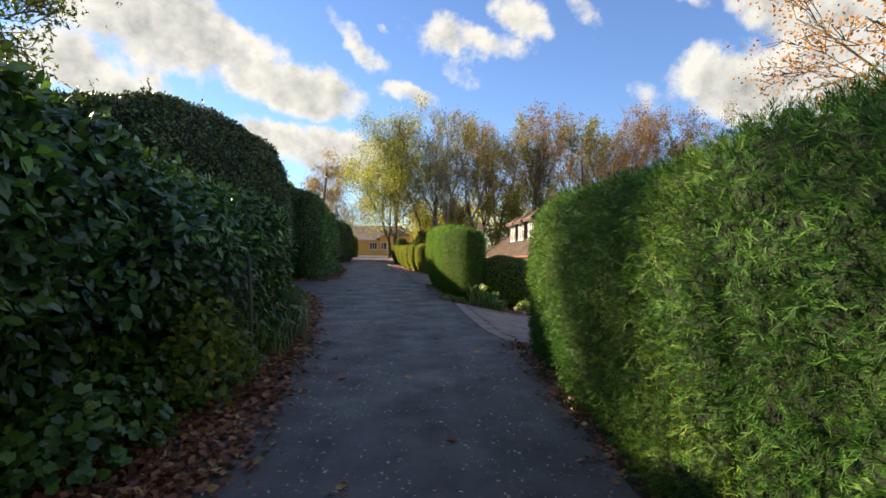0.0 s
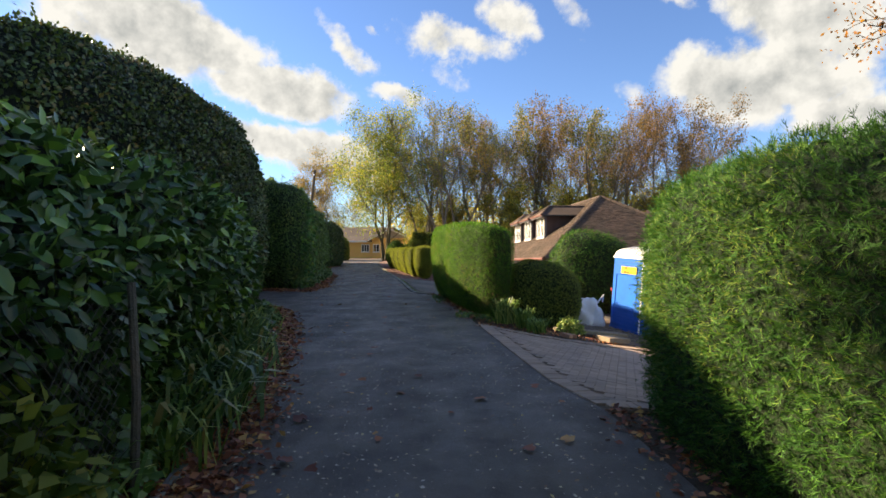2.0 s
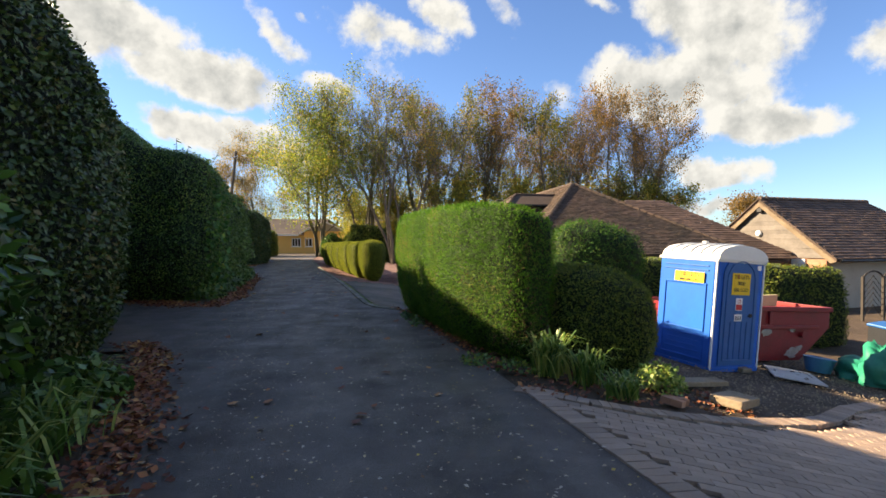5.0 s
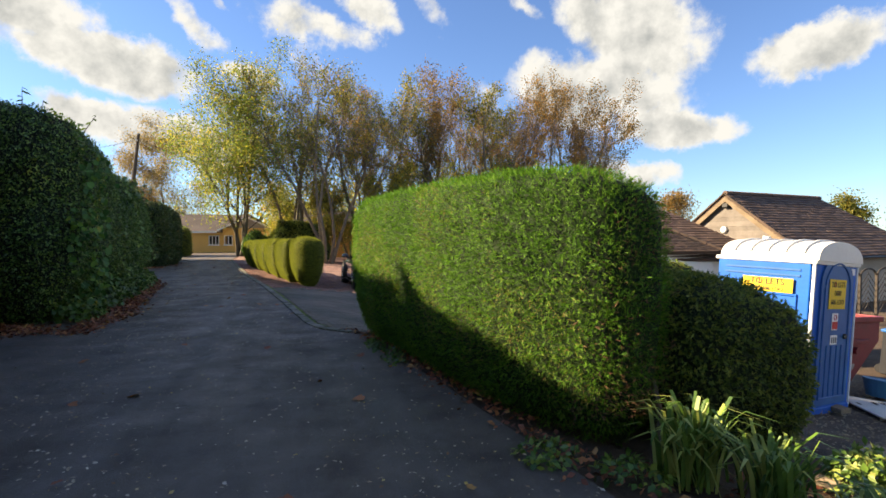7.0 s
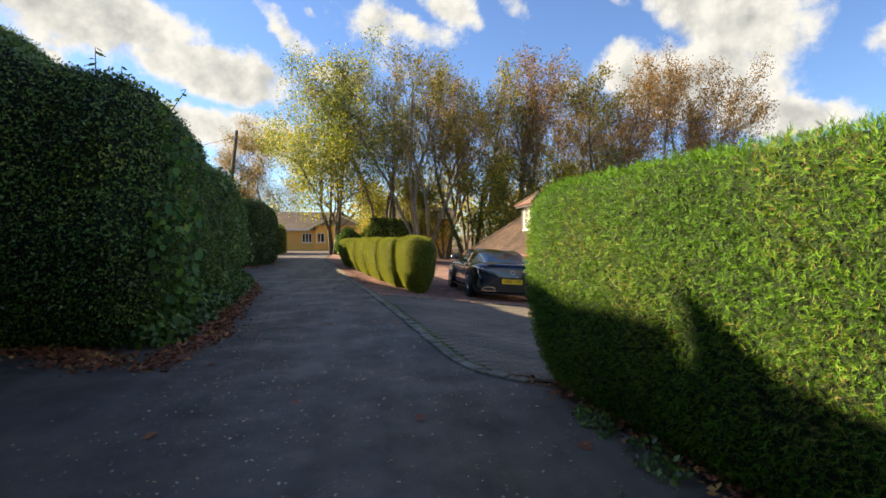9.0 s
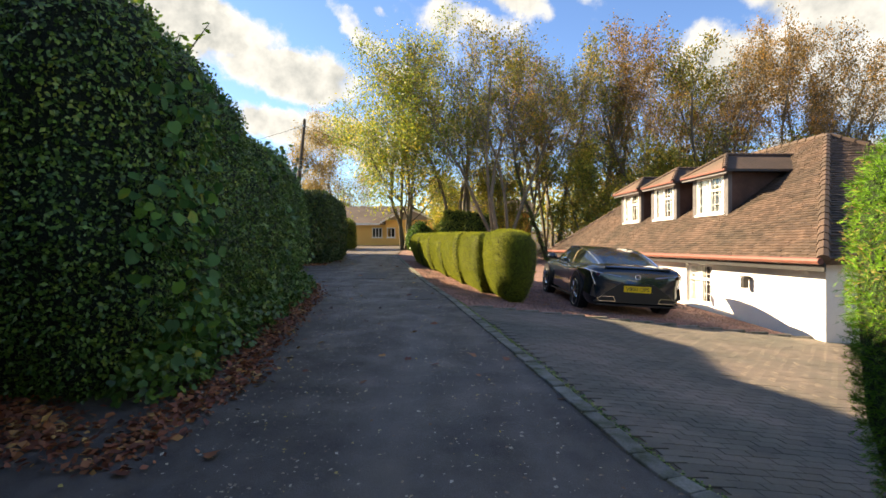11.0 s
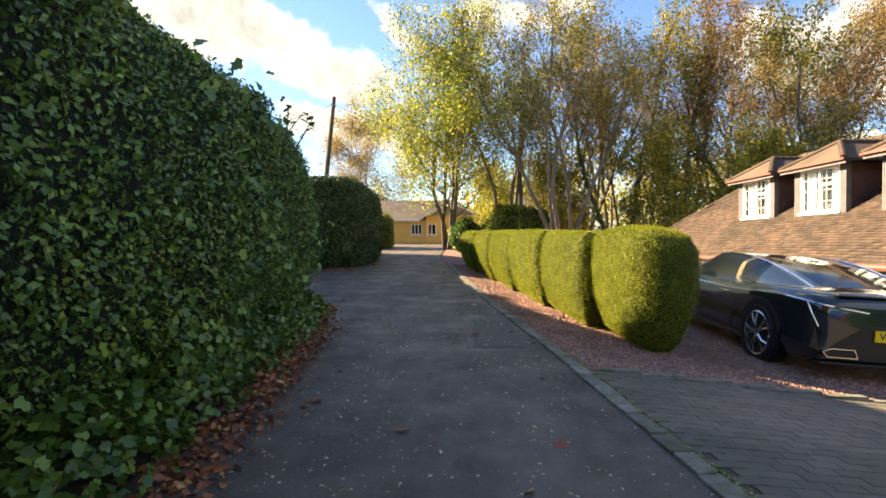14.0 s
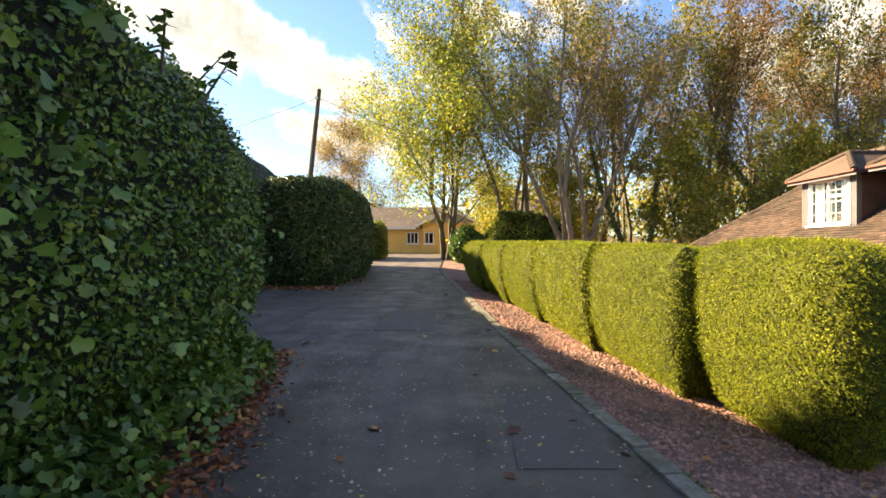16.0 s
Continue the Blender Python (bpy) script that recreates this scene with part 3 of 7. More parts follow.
    if fronds:
        # longer feathery sprays standing out of the clipped skin
        fp_, fn, _ = scatter(rng, verts, faces, int(area * fronds), keep)
        k = len(fp_)
        ahead = fn * 0.45 + unit_random(rng, k) * np.array([0.4, 0.6, 0.4]) + np.array([0, 0, 0.5])
        fr = new("fronds", leaf_mesh("fronds", fp_ + fn * rng.normal(-0.03, 0.02, k)[:, None] - np.array(th.location), ahead, fn + unit_random(rng, k) * 0.5, frond * rng.uniform(0.6, 1.4, k), "spray", material, width))
        fr.parent = th
        tagged(fr, kind="stuff")
    if sprigs:
        # unclipped shoots standing out of the crown
        k = sprigs
        up = [i for i in range(len(p)) if n[i][2] > 0.5]
        ids = rng.choice(up, k) if up else []
        sp, sa, so, ss = [], [], [], []
        for i in ids:
            base = p[i]
            lean = np.array([rng.normal(0, 0.25), rng.normal(0, 0.25), 1.0])
            ln = rng.uniform(1.5, 4.5) * size
            for q in range(7):
                s = q / 6
                sp.append(base + lean * ln * s)
                a = unit_random(rng, 1)[0]
                sa.append(a * 0.8 + lean * 0.5)
                so.append(np.array([0, 0, 1.0]) + unit_random(rng, 1)[0] * 0.5)
                ss.append(size * rng.uniform(0.7, 1.2))
        me = leaf_mesh("new_growth", np.array(sp) - np.array(th.location), np.array(sa), np.array(so), np.array(ss), shape, material, width)
        so_ = new("new_growth", me)
        so_.parent = th
        tagged(so_, kind="stuff")
    return th


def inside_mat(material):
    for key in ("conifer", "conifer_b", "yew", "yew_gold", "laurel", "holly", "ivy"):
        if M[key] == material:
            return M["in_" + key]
    return M["hedge_shade"]


def rect(cx, cy, lx, ly, turn=0.0):
    c, s = math.cos(radians(turn)), math.sin(radians(turn))
    return [(cx + c * x - s * y, cy + s * x + c * y) for x, y in ((-lx / 2, -ly / 2), (lx / 2, -ly / 2), (lx / 2, ly / 2), (-lx / 2, ly / 2))]


# hedges on the house side of the lane
hedge("conifer_hedge", "tall clipped green conifer hedge beside the lane", [(1.12, -7), (2.7, -7), (2.7, 7.75), (1.35, 7.65), (1.10, 6.6)], lambda x, y: 1.9 + 0.03 * math.sin(y * 1.3), M["conifer"], "spray", 0.068, 2150,
      seed=11, fronds=260, frond=0.085, tilt=0.6, rough=0.06, droop=0.05, offs=0.035, width=1.25, radius=0.3, keep=lambda c, n: np.where((c[:, 1] < -2.0) | (n[:, 0] > 0.6), 0.03, 1.0))
hedge("conifer_hedge", "freshly clipped bright green conifer hedge with brown patches", [(-0.02, 13.75), (0.4, 13.12), (0.98, 13.12), (0.9, 15.5), (0.42, 18.3), (-0.58, 18.25), (-0.68, 17.4), (-0.25, 14.6)], lambda x, y: 1.88 - 0.15 * max(0, x - 0.3), M["conifer_b"], "spray", 0.045, 4000,
      seed=12, fronds=160, frond=0.075, tilt=0.7, rough=0.03, droop=0.15, offs=0.02, radius=0.22, profile=[(0.0, 0.28), (0.1, 0.14), (0.3, 0.03), (0.6, -0.02), (0.88, 0.0), (0.96, 0.05), (1.0, 0.14)], keep=lambda c, n: np.where((n[:, 0] > 0.5) & (c[:, 1] > 14.0), 0.1, 1.0), width=1.25)
hedge("yew_hedge", "rounded low dark green clipped hedge", [(0.95, 12.95), (2.2, 13.05), (2.45, 13.6), (2.35, 14.6), (1.0, 14.6)], lambda x, y: 1.30 - 0.02 * x, M["yew"], "needle", 0.040, 3200,
      seed=13, rough=0.03, radius=0.5, profile=[(0.0, 0.25), (0.12, 0.10), (0.4, -0.02), (0.7, 0.0), (0.88, 0.10), (1.0, 0.38)], offs=0.015)
hedge("conifer_bush", "broad feathery green conifer bush behind the low hedge", rect(4.6, 20.3, 2.4, 1.9), 2.6, M["conifer"], "spray", 0.14, 450, seed=14, rough=0.15, radius=0.8,
      profile=[(0.0, 0.35), (0.3, 0.05), (0.7, 0.0), (0.9, 0.2), (1.0, 0.6)], category="bush")
hedge("boundary_hedge", "level green hedge behind the building plot", [(6.2, 21.7), (9.0, 21.7), (9.0, 22.6), (6.2, 22.6)], 1.85, M["yew"], "needle", 0.08, 450, seed=15, rough=0.04)
hedge("boundary_hedge", "square dark green hedge beside the skip", [(9.4, 20.0), (12.1, 20.0), (12.1, 20.9), (9.4, 20.9)], 2.15, M["yew"], "needle", 0.08, 450, seed=16, rough=0.04)
# row of bulging clipped yews along the gravel
ROW = [(-1.16, 26.95, 0.90, 1.75, 1.57), (-1.58, 28.75, 1.05, 2.45, 1.48), (-2.0, 30.75, 1.08, 2.7, 1.46), (-2.42, 32.9, 1.1, 2.75, 1.42), (-2.87, 35.1, 1.1, 2.8, 1.38), (-3.35, 37.3, 1.1, 2.8, 1.33)]
for i, (x, y, lx, ly, h) in enumerate(ROW):
    hedge("topiary_yew", "rounded barrel-shaped golden green yew at the end of a clipped row" if i == 0 else "clipped golden green yew bulging in a row beside gravel", rect(x, y, lx, ly, 9), h - 0.08, M["yew_gold"], "needle", 0.024 if i < 2 else 0.04, 6800 if i == 0 else (5600 if i < 2 else 1900), keep=lambda c, n: np.where((n[:, 0] > 0.5) | (n[:, 1] > 0.7), 0.25, 1.0),
          seed=20 + i, rough=0.02, radius=0.55 if i == 0 else 0.26, profile=[(0.0, 0.34), (0.1, 0.20), (0.35, 0.05), (0.6, 0.0), (0.85, 0.02), (0.95, 0.12), (1.0, 0.30)], offs=0.012, category="topiary", group="clipped yews beside the gravel")

# hedges on the far side of the lane
hedge("laurel_hedge", "tall dark laurel hedge with glossy leaves and bright shoots", [(-3.6, -7), (-2.15, -7), (-2.25, 4.0), (-2.5, 6.5), (-2.95, 9.2), (-3.3, 10.6), (-4.2, 10.6), (-4.2, 4)], lambda x, y: float(np.interp(y, [-7, 2, 3.4, 4.5, 6.3, 9, 11], [2.5, 2.4, 2.25, 2.05, 1.95, 2.05, 2.1])), M["laurel"], "long", 0.105, 850,
      seed=31, profile=[(0.0, 0.62), (0.10, 0.50), (0.25, 0.24), (0.42, 0.02), (0.6, -0.04), (0.8, 0.02), (0.93, 0.10), (1.0, 0.26)], tilt=0.6, rough=0.22, droop=-0.25, offs=0.07, radius=0.5, sprigs=40, width=1.25, keep=lambda c, n: np.where((n[:, 0] < -0.5) | (c[:, 1] < -1.5), 0.05, 1.0))
# far back corner is unseen: extended and raised to shade lane and clipped hedge
hedge("holly_hedge", "high dark dense hedge with a rounded top", [(-10.5, 7.0), (-4.9, 7.0), (-4.25, 8.6), (-4.0, 11.0), (-4.1, 13.6), (-4.5, 14.75), (-5.0, 15.6), (-6.8, 17.9), (-10.5, 20.2)], lambda x, y: float(np.interp(y, [6.5, 8.5, 10, 12.5, 14, 15, 16, 17.5, 20], [3.2, 3.8, 3.98, 3.95, 3.75, 3.55, 3.6, 4.5, 6.4])), M["holly"], "broad", 0.062, 1050,
      seed=32, rough=0.10, radius=0.6, profile=[(0.0, 0.35), (0.12, 0.12), (0.3, 0.0), (0.66, -0.02), (0.82, 0.08), (0.93, 0.28), (1.0, 0.62)], sprigs=40, offs=0.03,
      keep=lambda c, n: np.where(c[:, 0] < -6.6, 0.04, 1.0))
# unseen rear behind the rim, made deeper and higher to block low sun
hedge("ivy_hedge", "long tall hedge overgrown with ivy and brambles", [(-13.0, 20.2), (-9.0, 19.7), (-6.6, 19.5), (-5.3, 19.25), (-4.85, 19.8), (-5.1, 22.0), (-5.55, 26.0), (-5.9, 28.2), (-6.6, 28.9), (-13.5, 39.1)], lambda x, y: float(np.interp(y, [19, 21, 23, 25, 27, 29], [3.55, 3.36, 3.02, 2.85, 2.66, 2.4])) + min(float(np.interp(y, [21, 26, 28, 29.5, 31, 34], [3.4, 2.0, 1.6, 1.6, 1.9, 2.6])), max(0.0, -6.3 - x) * float(np.interp(y, [21, 27, 28.6, 30], [0.64, 1.0, 1.0, 0.36]))), M["ivy"], "broad", 0.043, 1950,
      seed=33, rough=0.13, radius=0.4, profile=[(0.0, 0.55), (0.10, 0.36), (0.22, 0.12), (0.38, -0.05), (0.7, -0.04), (0.85, 0.03), (0.95, 0.15), (1.0, 0.38)], sprigs=90, offs=0.04,
      keep=lambda c, n: np.where((n[:, 1] > 0.4) | (c[:, 0] < -10.0), 0.05, 1.0))
# tall stretch beyond x -10 is out of view, added to shade the asphalt
hedge("beech_hedge", "clipped dark hedge at the second opening", [(-20.0, 43.6), (-10.0, 36.9), (-8.4, 36.3), (-7.4, 37.0), (-7.3, 40.0), (-8.6, 46.5), (-20.0, 46.5)], lambda x, y: float(np.interp(y, [36, 38, 42, 47], [3.0, 2.95, 2.6, 2.4])) + min(4.8, max(0.0, -10.4 - x) * 0.7), M["holly"], "small", 0.085, 1100,
      seed=34, rough=0.08, radius=0.45, profile=[(0.0, 0.2), (0.12, 0.05), (0.6, 0.0), (0.86, 0.03), (0.95, 0.12), (1.0, 0.32)], sprigs=10, keep=lambda c, n: np.where((c[:, 0] < -10.5) | (n[:, 1] > 0.5), 0.03, 1.0))
hedge("dark_hedge", "square-cut dark green hedge before the yellow house", [(-12.2, 50.8), (-9.5, 50.8), (-9.2, 52.5), (-9.4, 55.0), (-12.2, 55.0)], 2.15, M["yew"], "needle", 0.13, 180, seed=35, rough=0.06)
hedge("ivy_bush", "bright leafy bush round the foot of a tree", rect(-4.2, 50.0, 1.7, 2.6), 1.8, M["ivy"], "broad", 0.16, 300, seed=36, rough=0.25, radius=0.8, category="bush", profile=[(0.0, 0.3), (0.3, 0.0), (0.7, 0.1), (1.0, 0.6)])
hedge("dark_shrub", "dark evergreen shrubs under the trees", rect(-1.2, 49.0, 4.2, 3.0), 2.6, M["yew"], "needle", 0.16, 260, seed=37, rough=0.4, radius=1.0, category="bush", profile=[(0.0, 0.3), (0.3, 0.0), (0.7, 0.2), (1.0, 0.9)])


# ---- trees ----
def grow_tree(seed, height, stems, spread, trunk_r, bare=0.35, up=0.35, twist=0.16, reach=1.0):
    """Tapered limbs as tube rings, and the places where leaves sit."""
    rng = random.Random(seed)
    top_level = 4 if stems == 1 else 3
    segs, tips = [], []

    def limb(p, d, length, r, level):
        n = 5 if level < 2 else 3
        step = length / n
        for i in range(n):
            d = (d + Vector((rng.gauss(0, twist), rng.gauss(0, twist), rng.gauss(0, twist * 0.6) + up * 0.14))).normalized()
            q = p + d * step
            r1 = r * (0.84 if level == 0 else 0.78)
            segs.append((p, q, r, r1, level))
            along = (i + 1) / n
            if level < top_level and (level > 0 or along > bare):
                kids = (2 if rng.random() < 0.75 else 1) if level < 2 else (2 if rng.random() < 0.6 else 1)
                for _ in range(kids):
                    side = Vector((rng.gauss(0, 1), rng.gauss(0, 1), rng.gauss(0.15, 0.5)))
                    side = (side - d * side.dot(d)).normalized()
                    k = (spread, spread * 1.05, 0.8, 0.9, 1)[level]
                    nd = (d + side * k * rng.uniform(0.6, 1.3)).normalized()
                    ratio = (0.46, 0.5, 0.52, 0.55)[level] * rng.uniform(0.7, 1.15) * (reach if level == 0 else 1.0)
                    limb(q, nd, length * ratio * (1.15 - 0.45 * along), max(0.013, r1 * (0.5 if level else 0.45)), level + 1)
            if level >= top_level - 1:
                tips.append(q)
            p, r = q, r1
        tips.append(p)
    for s in range(stems):
        a = 2 * math.pi * s / max(stems, 1) + rng.random()
        off = Vector((math.cos(a), math.sin(a), 0)) * (0.25 if stems > 1 else 0)
        lean = Vector((math.cos(a), math.sin(a), 0)) * (0.16 if stems > 1 else 0.04)
        limb(off, (Vector((0, 0, 1)) + lean).normalized(), height * rng.uniform(0.62, 0.75), trunk_r * rng.uniform(0.8, 1.1), 0)
    return segs, tips


def limb_mesh(name, segs, material):
    verts, faces = [], []
    for p, q, r0, r1, level in segs:
        k = 6 if level == 0 else (4 if level == 1 else 3)
        d = (q - p).normalized()
        a = d.orthogonal().normalized()
        b = d.cross(a)
        s = len(verts)
        for c, r in ((p, r0), (q + d * r1 * 0.3, r1)):
            for i in range(k):
                t = 2 * math.pi * i / k
                verts.append(c + (a * math.cos(t) + b * math.sin(t)) * r)
        for i in range(k):
            faces.append((s + i, s + (i + 1) % k, s + k + (i + 1) % k, s + k + i))
    me = bpy.data.meshes.new(name)
    me.from_pydata([tuple(v) for v in verts], [], faces)
    me.materials.append(material)
    me.update()
    return me


def tree(name, label, x, y, height, seed, leaf, count, size, stems=1, spread=0.75, trunk_r=0.2, bare=0.35, bark="bark", cloud=0.35, shape="small", up=0.35, group="", keep=None, ivy=0.0, reach=1.0):
    rng = np.random.default_rng(seed)
    th = empty(name, pose(x, y, ground(x, y) - 0.1), label, "tree", group)
    segs, tips = grow_tree(seed, height, stems, spread, trunk_r, bare, up, 0.16, reach)
    top = max(q.z for _, q, _, _, _ in segs)
    f = height / top
    segs = [(p * f, q * f, r0, r1, lv) for p, q, r0, r1, lv in segs]
    tr = new("trunk", limb_mesh("trunk", segs, M[bark]))
    tr.parent = th
    t = np.array([tuple(q * f) for q in tips])
    if keep is not None:
        t = t[keep(t)]
    pos = t[rng.integers(0, len(t), count)] + rng.normal(0, cloud, (count, 3)) * np.array([1, 1, 0.8])
    pos[:, 2] = np.maximum(pos[:, 2], 0.4)
    me = leaf_mesh("crown", pos, unit_random(rng, count) + np.array([0, 0, -0.5]), unit_random(rng, count) + np.array([0, 0, 0.6]), size * rng.uniform(0.6, 1.3, count), shape, M[leaf])
    cr = new("crown", me)
    cr.parent = th
    tagged(cr, kind="stuff")
    if ivy:
        low = [s for s in segs if s[4] == 0 and s[1].z < ivy]
        n = 1600
        pick = rng.integers(0, len(low), n)
        pp = np.array([tuple(low[i][0].lerp(low[i][1], float(rng.random()))) for i in pick])
        dirs = unit_random(rng, n) * np.array([1, 1, 0.3])
        pp = pp + dirs * rng.uniform(0.1, 0.42, n)[:, None]
        iv = new("ivy", leaf_mesh("ivy", pp, dirs + np.array([0, 0, -0.6]), dirs, rng.uniform(0.08, 0.16, n), "lobed", M["ivy"]))
        iv.parent = th
        tagged(iv, "dark climbing ivy", kind="stuff")
    return th


maple = tree("maple_tree", "broad tree turning yellow and green by the yellow house", -5.4, 51.5, 15.2, 3, "maple", 46000, 0.135, stems=4, spread=0.85, trunk_r=0.17, bare=0.12, shape="broad", cloud=0.40, reach=1.5, up=0.22)
t_stem = tree("slender_tree", "many-stemmed half-bare autumn tree", 0.6, 46.5, 14.2, 7, "green_wood", 8000, 0.13, stems=5, spread=0.5, trunk_r=0.14, bare=0.3, bark="bark_pale", cloud=0.24)
t_ivy = tree("ivy_tree", "tall slim tree with ivy climbing its trunk", 4.2, 49.0, 15.2, 9, "green_wood", 8500, 0.17, stems=2, spread=0.5, trunk_r=0.17, bare=0.25, ivy=7.0, cloud=0.24)
t_beech = tree("beech_tree", "slender beech with thinning copper leaves", 8.5, 52.0, 16.2, 12, "beech", 12000, 0.14, stems=3, spread=0.5, trunk_r=0.15, bare=0.3, bark="bark_pale", cloud=0.22)
t_bare = tree("half_bare_tree", "tall half-bare tree with pale twigs", 14.5, 51.0, 15.6, 15, "beech", 8000, 0.13, stems=3, spread=0.55, trunk_r=0.15, bare=0.3, bark="bark_pale", cloud=0.22)
t_under = tree("understorey_tree", "leafy young yellow-green tree in the wood", 6.2, 47.5, 8.0, 18, "far_leaf", 11000, 0.17, stems=2, spread=0.8, trunk_r=0.08, bare=0.12, cloud=0.30)
WOOD = [  # which, x, y, scale, turn
    (t_stem, -1.6, 52.0, 1.02, 70), (t_stem, 3.0, 53.5, 1.0, 150), (t_beech, 5.2, 55.5, 0.98, 200), (t_bare, 11.3, 54.5, 0.98, 100), (t_beech, 17.5, 52.5, 1.0, 30), (t_bare, 20.5, 49.5, 1.0, 250),
    (t_ivy, 11.5, 50.0, 0.95, 120), (t_beech, 22.8, 53.0, 1.0, 300), (t_ivy, 18.0, 57.0, 1.05, 45), (t_stem, 14.0, 58.0, 1.1, 10), (t_bare, 23.0, 49.0, 0.85, 140),
    (t_under, 1.2, 51.0, 0.85, 80), (t_under, 10.0, 48.0, 1.0, 190), (t_under, 14.0, 49.0, 0.95, 20), (t_under, 18.5, 48.5, 1.05, 260), (t_under, 22.5, 47.5, 1.0, 110), (t_under, 23.5, 51.0, 0.9, 70), (t_under, -2.2, 56.0, 0.8, 70),
]
for which, x, y, s, turn in WOOD:
    c = copy_thing(which, pose(x, y, ground(x, y) - 0.1, 0, 0, turn) @ Matrix.Scale(s, 4))
    c.scale = (s, s, s)
tree("round_tree", "round bronze tree beyond the yellow house roof", -16.3, 76.0, 14.5, 22, "pale_wood", 42000, 0.15, spread=1.0, trunk_r=0.25, bare=0.12, cloud=0.5, reach=2.3, up=0.15)
tree("beech_tree", "orange beech spreading its branches over the hedge", 11.3, 11.8, 11.5, 27, "orange_leaf", 15000, 0.085, spread=1.1, trunk_r=0.22, bare=0.25, cloud=0.28, up=0.10, reach=1.75)
tree("conifer_tree", "dark conifer behind the laurel hedge", -9.7, 6.2, 10.5, 31, "yew", 21000, 0.115, spread=1.0, trunk_r=0.16, bare=0.12, cloud=0.20, up=0.05, shape="needle", reach=1.3)
tree("round_tree", "bronze autumn tree beyond the garage", 44.0, 62.0, 7.6, 33, "beech", 4500, 0.24, spread=0.95, trunk_r=0.2, bare=0.2, cloud=0.6)
tree("round_tree", "grey-green tree beyond the garage", 54.0, 52.0, 6.6, 35, "green_wood", 4500, 0.24, spread=0.95, trunk_r=0.2, bare=0.2, cloud=0.6)


def far_wood():
    """The depth of the wood behind the first trunks: leaf clumps at all heights, thinning upwards."""
    rng = np.random.default_rng(77)
    n = 42000
    heads = np.column_stack([rng.uniform(-6, 60, 260), rng.uniform(60, 88, 260), 7.5 * rng.random(260) + 0.5])
    pick = rng.integers(0, len(heads), n)
    pos = heads[pick] + rng.normal(0, 1.0, (n, 3)) * np.array([1.5, 1.2, 0.9])
    pos[:, 2] = np.maximum(pos[:, 2], 0.05)
    pos = pos[pos[:, 0] < (pos[:, 1] - 8) * 0.54 - 2.5]
    n = len(pos)
    ob = new("far_wood", leaf_mesh("far_wood", pos, unit_random(rng, n), unit_random(rng, n) + np.array([0, 0, 0.5]), rng.uniform(0.22, 0.5, n), "small", M["far_leaf"]))
    tagged(ob, "dense autumn wood behind the first trees", "wood", kind="stuff")


far_wood()
M["brick_white"] = mat("white_painted_render", (0.80, 0.79, 0.75), 0.8, 0.06, 1.5, 40, 0.3)
M["yellow_wall"] = mat("ochre_render", (0.84, 0.52, 0.17), 0.85, 0.06, 0.8, 30, 0.2, col2=(0.80, 0.48, 0.16))
M["roof_tile"] = mat("clay_roof_tile", (0.098, 0.062, 0.045), 0.85, 0.35, 0.8, 40, 0.4, col2=(0.058, 0.042, 0.031), island=0.4)
M["roof_dark"] = mat("dark_roof_tile", (0.13, 0.082, 0.062), 0.85, 0.3, 0.6, 30, 0.4, island=0.3)
M["roof_grey"] = mat("grey_brown_roof", (0.105, 0.085, 0.075), 0.9, 0.25, 0.6, 20, 0.4)
M["white_paint"] = mat("white_paint", (0.80, 0.80, 0.78), 0.45, 0.05, 3, 40, 0.05)
M["grey_clad"] = mat("grey_cladding", (0.14, 0.135, 0.14), 0.7, 0.2, 3, 30, 0.2)
M["brown_clad"] = mat("brown_hung_tile", (0.10, 0.06, 0.05), 0.8, 0.3, 3, 30, 0.3)
M["gutter"] = mat("terracotta_gutter", (0.19, 0.070, 0.052), 0.5, 0.15, 3, 30, 0.05)
M["board"] = mat("weathered_board", (0.17, 0.148, 0.128), 0.8, 0.25, 2, 25, 0.4, col2=(0.13, 0.113, 0.098), obj_random=0.12, island=0.12)
M["oak"] = mat("weathered_oak", (0.20, 0.145, 0.09), 0.75, 0.25, 3, 30, 0.3)
M["orange_brick"] = mat("orange_brick", (0.40, 0.20, 0.12), 0.85, 0.25, 5, 40, 0.4, obj_random=0.2)
M["render_grey"] = mat("pale_render", (0.42, 0.37, 0.31), 0.9, 0.15, 1, 30, 0.2)
M["lead"] = mat("black_iron", (0.03, 0.03, 0.03), 0.5, 0.2, 3, 30, 0.1)
M["curtain"] = mat("white_curtain", (0.75, 0.74, 0.70), 0.9, 0.15, 3, 20, 0.3)
# panel colour that holds the dimness of unlit rooms behind the panes
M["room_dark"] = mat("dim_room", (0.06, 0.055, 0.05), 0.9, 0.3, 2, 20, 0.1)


def glass_mat(name, tint=(0.9, 0.95, 0.95), rough=0.02):
    ma = bpy.data.materials.new(name)
    ma.use_nodes = True
    b = ma.node_tree.nodes["Principled BSDF"]
    b.inputs["Base Color"].default_value = (*tint, 1)
    b.inputs["Roughness"].default_value = rough
    b.inputs["Transmission Weight"].default_value = 1.0
    b.inputs["IOR"].default_value = 1.45
    return ma


M["glass"] = glass_mat("window_glass")
M["car_glass"] = glass_mat("tinted_car_glass", (0.35, 0.42, 0.42))


